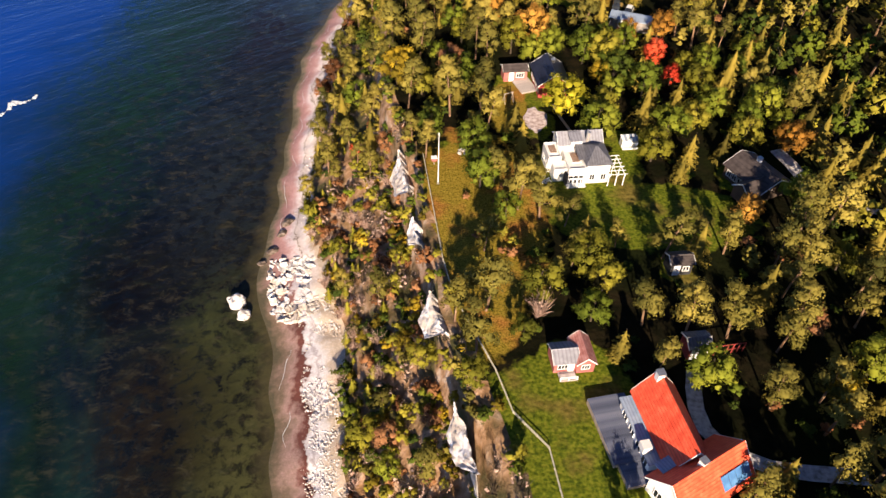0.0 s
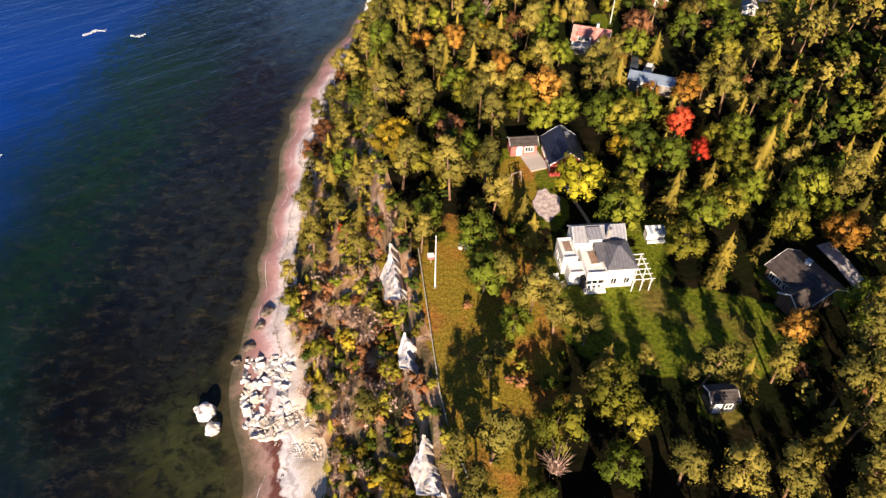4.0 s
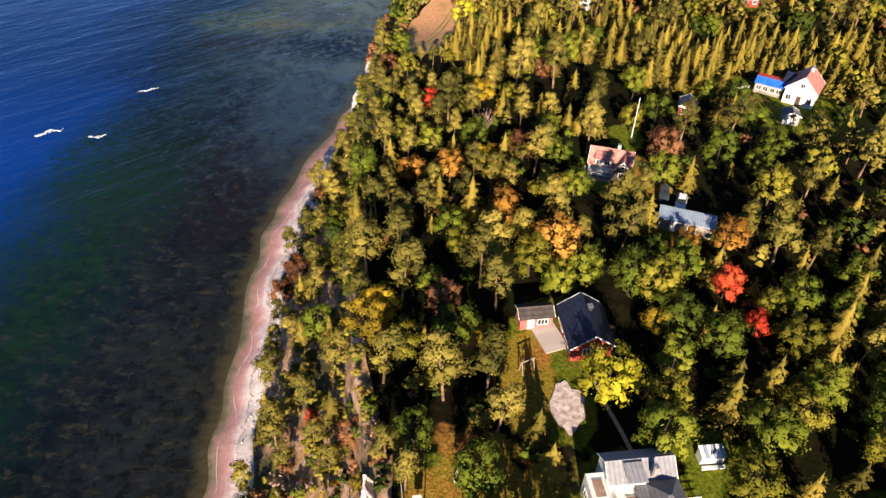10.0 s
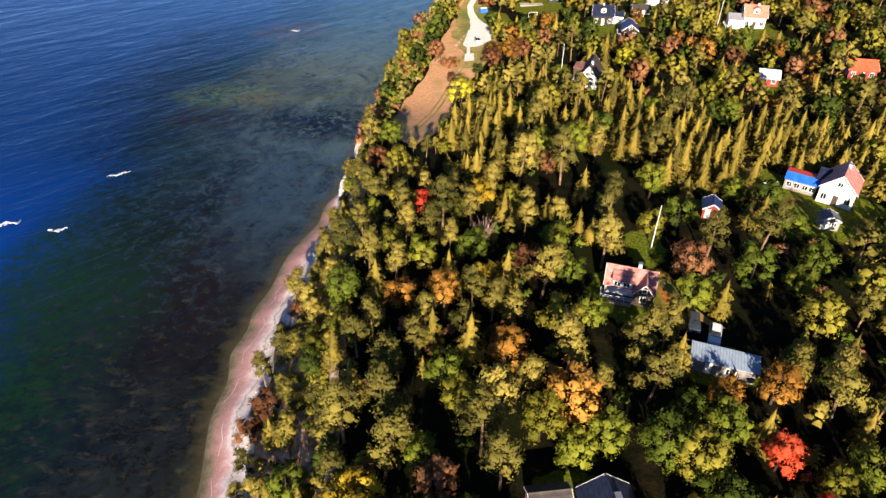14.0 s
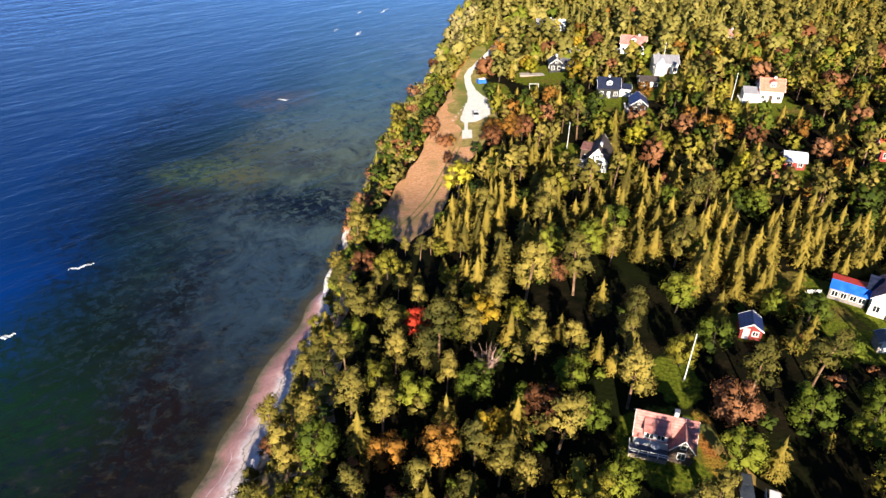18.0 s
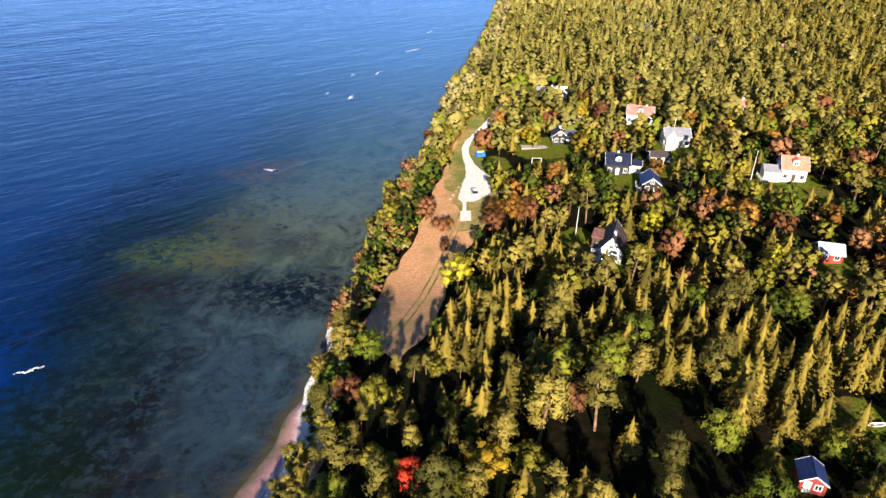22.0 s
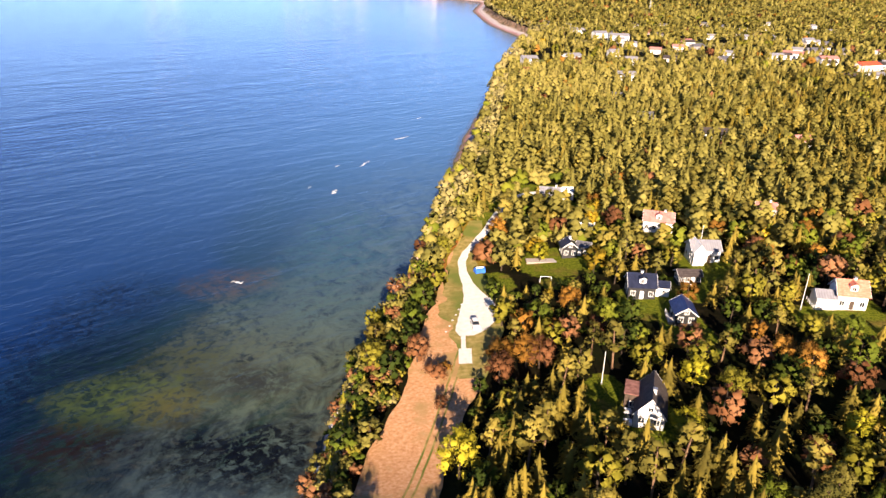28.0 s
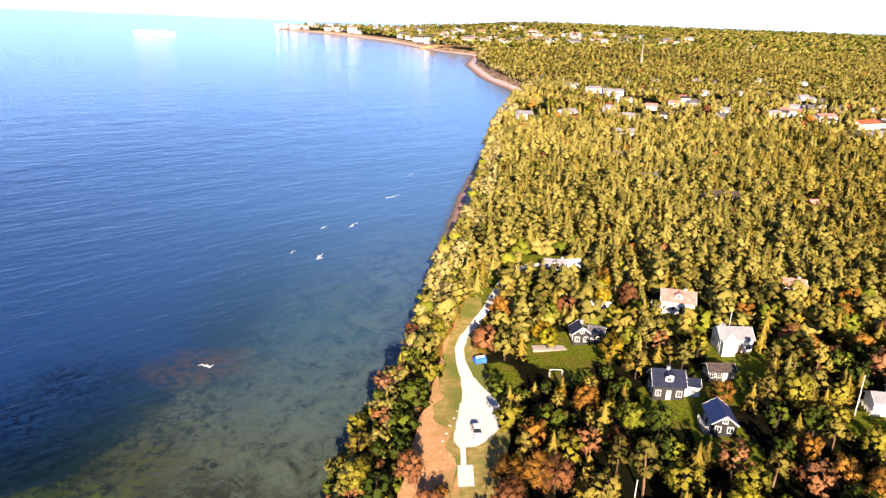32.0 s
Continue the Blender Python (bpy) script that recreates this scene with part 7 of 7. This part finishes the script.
for k, (y0, y1, top, deep, out) in enumerate(((37, 46, -3.6, 3.2, 2.0), (56.5, 64, -1.4, 4.2, 1.9), (73, 79, -1.6, 2.0, 1.3), (85, 96, -1.6, 4.0, 2.0))):
    cliff_face(y0, y1, top, deep, out, k * 5.3)
for k in range(15):
    y = 226 + k * 9.5
    x = float(coast(y)) + 1.6 + 1.2 * lumps(k, 1, 1.3)
    rock("rock_outcrop", x + 0.6, y, 1.6, 1.5, 4.6, 2.6 + 3.0 * lumps(k, 4, 1.7), 10 * lumps(k, 7, 1.1), 40 + k * 2.3, "steep grey-white limestone sea cliff face", "cliff", "limestone outcrops of the cliff")
rock("shore_rock", -38.4, 80.3, 0.6, 1.6, 1.5, 1.3, 20, 3.3, "large rounded white rock standing in shallow water", "rock")
rock("shore_rock", -36.6, 77.6, 0.3, 1.2, 1.1, 0.8, 70, 8.1, "white rock beside a larger one in shallow water", "rock")
def block_mesh(r, s):
    """An angular broken block of stone."""
    bm = bmesh.new()
    for p in r.uniform(-1, 1, (11, 3)):
        bm.verts.new((p[0] * s, p[1] * s * 0.8, p[2] * s * 0.5))
    bmesh.ops.convex_hull(bm, input=list(bm.verts))
    bmesh.ops.delete(bm, geom=[v for v in bm.verts if not v.link_faces], context="VERTS")
    me = bpy.data.meshes.new("shore_rock")
    bm.to_mesh(me)
    bm.free()
    me.materials.append(M["lime_rock"])
    return me


BLOCKS = [block_mesh(rng, q) for q in (0.35, 0.5, 0.7, 0.9, 1.15, 0.42, 0.6)]
for k in range(270):
    y = 76 + 15 * rng.random()
    x = float(coast(y)) + 2.0 + 8.5 * rng.random() ** 0.8
    ob = tagged(new("shore_rock", BLOCKS[k % 7]), "angular white limestone block of a fallen ledge on the beach", "rock", "fallen limestone blocks on the beach")
    ob.matrix_world = pose(x, y, float(ground(x, y)) + 0.05, rng.uniform(-20, 20), rng.uniform(-20, 20), rng.uniform(0, 360))
for x, y, s in ((-33.2, 101, 1.5), (-33.8, 98, 1.2), (-34.8, 93.5, 1.2), (-30.2, 106, 0.7), (-36.2, 90.5, 0.9)):
    weedy = rock("shore_rock", x, y, float(ground(x, y)) + 0.1, s, s * 0.7, s * 0.5, 30 * s, x, "dark weedy stone on wet sand", "rock", "stones on the sand", 2)
    weedy.data.materials[0] = M["weedy_stone"]
pebbles = []
for k in range(3200):
    y = rng.uniform(38, 93) if k % 9 else rng.uniform(38, 215)
    u = rng.uniform(0.45, 1.0) if y < 90 else rng.uniform(0.6, 1.0)
    x = float(coast(y)) + u * float(np.interp(y, BY, BW))
    s = rng.uniform(0.06, 0.2)
    p = np.array([(1, 0, 0), (0, 1, 0), (-1, 0, 0), (0, -1, 0), (0, 0, 0.7), (0, 0, -0.7)]) * s + (x, y, float(ground(x, y)) + 0.05)
    pebbles.append(p)
tri = np.array([(0, 1, 4), (1, 2, 4), (2, 3, 4), (3, 0, 4), (1, 0, 5), (2, 1, 5), (3, 2, 5), (0, 3, 5)])
ob = new("shingle", mesh_from("shingle", np.concatenate(pebbles), np.concatenate([tri + 6 * k for k in range(len(pebbles))]), M["lime_rock"]))
tagged(ob, "loose white shingle along the beach", "shingle", kind="stuff")


# ---- breaking waves ----
def crest(x, y, length, width, turn, seed):
    """A small breaking crest: torn lumps of foam along a low ridge."""
    n, m = int(10 + 5 * length), 9
    vs = []
    for k in range(n):
        t = k / (n - 1)
        w = 1.3 * width * math.sin(math.pi * t) ** 0.7 * max(0.15, 0.6 + 0.8 * noise.noise((t * length * 0.5, seed, 0)))
        c = 0.9 * noise.noise((t * 3, seed, 4)) * width
        for j in range(m):
            s = j / (m - 1) * 2 - 1
            px, py = (t - 0.5) * length, c + s * w / 2 + 0.3 * width * noise.noise((t * length, s * 0.5, seed))
            vs.append((px, py, -0.06 + (0.9 - s) * (1 + s) * 0.13 + (0.06 + 0.10 * (1 - s)) * noise.noise((px * 2.6, py * 3.4, seed)) + 0.12 * noise.noise((px * 7, py * 7, seed))))
    fs = grid_faces(n, m)[:, ::-1]
    me = mesh_from("breaking_wave", vs, fs, M["foam"])
    ob = tagged(new("breaking_wave", me), "small white breaking wave crest on the sea", "wave", "breaking wave crests")
    ob.matrix_world = pose(x, y, 0.01, 0, 0, turn)


# thin lines of foam left on the wet sand
for k, (y0, y1, u) in enumerate(((97, 103, 0.3), (106, 115, 0.26), (119, 124, 0.34), (128, 139, 0.3), (143, 150, 0.33), (154, 160, 0.28), (163, 176, 0.3), (180, 186, 0.3), (52, 58, 0.2), (62, 70, 0.22))):
    rows = []
    for y in np.linspace(y0, y1, 22):
        v = (y - y0) / (y1 - y0)
        c = float(coast(y)) + (u + 0.16 * lumps(y, k, 4)) * float(np.interp(y, BY, BW))
        w = 0.012 + 0.03 * math.sin(math.pi * v) * (0.7 + lumps(y, k, 1.1))
        rows.append(((c - w, y), (c + w, y)))
    strip("swash_line", rows, M["foam"], 0.05, "thin line of white foam left on wet sand", "foam")
WAVES = [(-108, 140, 12, 2.6, 58), (-108.5, 205.5, 7, 2.6, 32), (-95.3, 204.6, 4, 2.2, 48), (-91.5, 230.4, 6, 1.4, 34), (-65, 440.6, 8, 1.6, 68), (-57.8, 474.7, 10, 1.6, 72),
         (-69, 344, 8, 3.2, 5), (-53, 434, 6, 1.4, 45), (-53, 436.5, 14, 1.8, 76), (-45.2, 481, 19, 2.4, 73), (-31, 535, 26, 2.0, 52), (-23, 590, 14, 1.2, 60)]
for k, (x, y, length, w, turn) in enumerate(WAVES):
    crest(x, y, length * (1.0 if y < 300 else 0.5), w * (1.0 if y < 300 else 0.55), turn, k * 1.7)


# ---- the far shore, villages, town and ferry ----
far_cache = {}


def far_house(x, y, turn, w, d, h, rise, wall, roof, label, group):
    key = (round(w), round(d), round(h, 1), wall, roof)
    if key not in far_cache:
        a, b = w / 2, d / 2
        body = prism([(-b, -1.5), (b, -1.5), (b, h), (0, h + rise), (-b, h)], -a, a)
        cover = []
        for s in (1, -1):
            cover.append(prism([(s * (b + 0.4), h - 0.2), (s * (b + 0.4), h), (0, h + rise + 0.2), (0, h + rise)], -a - 0.4, a + 0.4))
        meshes = []
        for nm, bm, mt in (("wall", body, wall), ("roof_slope", cover[0], roof), ("roof_slope", cover[1], roof), ("window", box(-0.55, 0.55, -0.06, 0, 0.9, 2.2), "glass")):
            me = bpy.data.meshes.new(nm)
            bmesh.ops.recalc_face_normals(bm, faces=bm.faces)
            bm.to_mesh(me)
            bm.free()
            me.materials.append(M[mt])
            meshes.append((nm, me))
        far_cache[key] = meshes
    r = thing("house", x, y, turn, label, "house", group)
    for nm, me in far_cache[key][:3]:
        new(nm, me).parent = r
    for k in range(max(2, int(w / 3.2))):
        pane = new("window", far_cache[key][3][1])
        pane.parent = r
        pane.matrix_basis = pose(-w / 2 + w * (k + 0.5) / max(2, int(w / 3.2)), -d / 2, 0)
    return r


LOOKS = [("white", "light_roof", "white house with pale roof"), ("white", "red_tile", "white house with red tiled roof"), ("white", "dark_roof", "white house with dark roof"),
         ("rose_wall", "pink_tile", "faded red house with pink roof"), ("white", "pink_tile", "white house with faded red roof"), ("grey_wall", "grey_roof", "grey house with grey sheet roof")]
NAMED = [(55.5, 690, 14, 12, 9, 4, 0), (92, 712, 30, 14, 8, 4, 0), (112, 619, 0, 14, 8, 4.5, 0), (93, 546, -8, 9, 6, 3, 5), (93, 493, 10, 8, 6, 3, 5), (115, 461, -4, 14, 7, 3, 2), (152, 452, 10, 7, 5, 3, 4),
         (150, 897, 20, 14, 9, 5, 0), (165, 876, 0, 20, 9, 5, 0), (133, 748, 15, 10, 7, 4, 0), (136, 702, 0, 9, 7, 4, 0), (224, 850, 20, 14, 8, 4, 4), (296, 775, -20, 18, 9, 4, 4), (310, 745, 10, 16, 9, 4, 4),
         (320, 705, 25, 22, 10, 5, 1), (273, 645, -15, 16, 9, 4, 2), (300, 655, 20, 12, 8, 4, 0), (340, 690, 0, 12, 8, 4, 2)]
for x, y, turn, w, d, h, look_no in NAMED:
    wall, roof, text = LOOKS[look_no]
    far_house(x, y, turn, w, d, h, 2.0, wall, roof, text + " at the edge of the wood", "houses of the village beyond the wood")
for k, (x, y) in enumerate(SPOTS):
    wall, roof, text = LOOKS[(0, 2, 5, 4, 0, 5, 0, 2)[int(rng.integers(8))]]
    far_house(x, y, rng.uniform(-40, 40), [8, 9.5, 12][k % 3], 6.5, [2.8, 3.8][k % 2], 1.9, wall, roof, text + " among trees of a village", "houses of the village beyond the wood")
for k in range(150):
    y = 2150 + 1500 * rng.random() ** 1.3
    left = float(coast(y)) + 40
    x = left + rng.random() ** 1.5 * 900
    wall, roof, text = LOOKS[(0, 2, 4, 5, 0, 0)[int(rng.integers(6))]]
    far_house(x, y, rng.uniform(-40, 40), [16, 24, 34][k % 3], 14, [8, 12, 16][(k // 3) % 3], 5.0, wall, roof, text + " of a distant harbour town", "buildings of the distant harbour town")

f = tagged(new("ferry"), "large white passenger ferry far out on the sea", "ship")
f.matrix_world = pose(-900, 2400, 0, 0, 0, 12) @ Matrix.Diagonal((1, 1, 0.33, 1))
hull = solid([(-58, -9, 0), (44, -9, 0), (62, 0, 0), (44, 9, 0), (-58, 9, 0), (-59, -10, 14), (46, -10, 14), (66, 0, 16), (46, 10, 14), (-59, 10, 14)],
             [(0, 1, 6, 5), (1, 2, 7, 6), (2, 3, 8, 7), (3, 4, 9, 8), (4, 0, 5, 9), (5, 6, 7, 8, 9), (0, 4, 3, 2, 1)])
part("hull", hull, M["trim"], f)
part("superstructure", box(-56, 40, -9, 9, 14, 22, 0.5), M["trim"], f)
part("bridge", box(24, 40, -10, 10, 22, 27, 0.5), M["trim"], f)
part("funnel", box(-34, -22, -4, 4, 22, 31, 0.6), M["red_sheet"], f, "red funnel")
part("window_band", box(-50, 36, -9.1, 9.1, 17.5, 18.7), M["glass"], f)
m_ = thing("lattice_mast", 330, 1380, 0, "tall thin lattice radio mast above the trees", "mast")
for a, b2 in ((-1.6, -1.6), (1.6, -1.6), (0, 1.8)):
    part("leg", solid([(a - 0.2, b2 - 0.2, 0), (a + 0.2, b2 - 0.2, 0), (a + 0.2, b2 + 0.2, 0), (a - 0.2, b2 + 0.2, 0), (-0.1 + a * 0.1, -0.1 + b2 * 0.1, 46), (0.1 + a * 0.1, -0.1 + b2 * 0.1, 46),
                       (0.1 + a * 0.1, 0.1 + b2 * 0.1, 46), (-0.1 + a * 0.1, 0.1 + b2 * 0.1, 46)], [(0, 1, 5, 4), (1, 2, 6, 5), (2, 3, 7, 6), (3, 0, 4, 7), (4, 5, 6, 7)]), M["metal"], m_)
for k in range(9):
    q = 1.7 * (1 - k / 10)
    part("brace", box(-q, q, -q, -q + 0.25, 2 + k * 4.8, 2.3 + k * 4.8), M["metal"], m_)
patch("meadow", 85, 700, 36, 14, M["grass"], 0.3, "green clifftop meadow beside white buildings", "meadow")
patch("meadow", 300, 690, 45, 26, M["grass"], 0.3, "green paddocks round a farm", "meadow")
patch("meadow", 620, 1900, 260, 60, M["field"], 0.6, "wide pale open ground in the distance", "field")
patch("meadow", 90, 2080, 190, 45, M["field"], 0.6, "pale open shore field", "field")
rock("headland_rock", 44, 655, 6, 5, 9, 9, 20, 5.5, "pale limestone headland dropping into the sea", "cliff")
rock("headland_rock", 57, 705, 6, 6, 10, 8, 30, 9.5, "pale limestone headland dropping into the sea", "cliff")
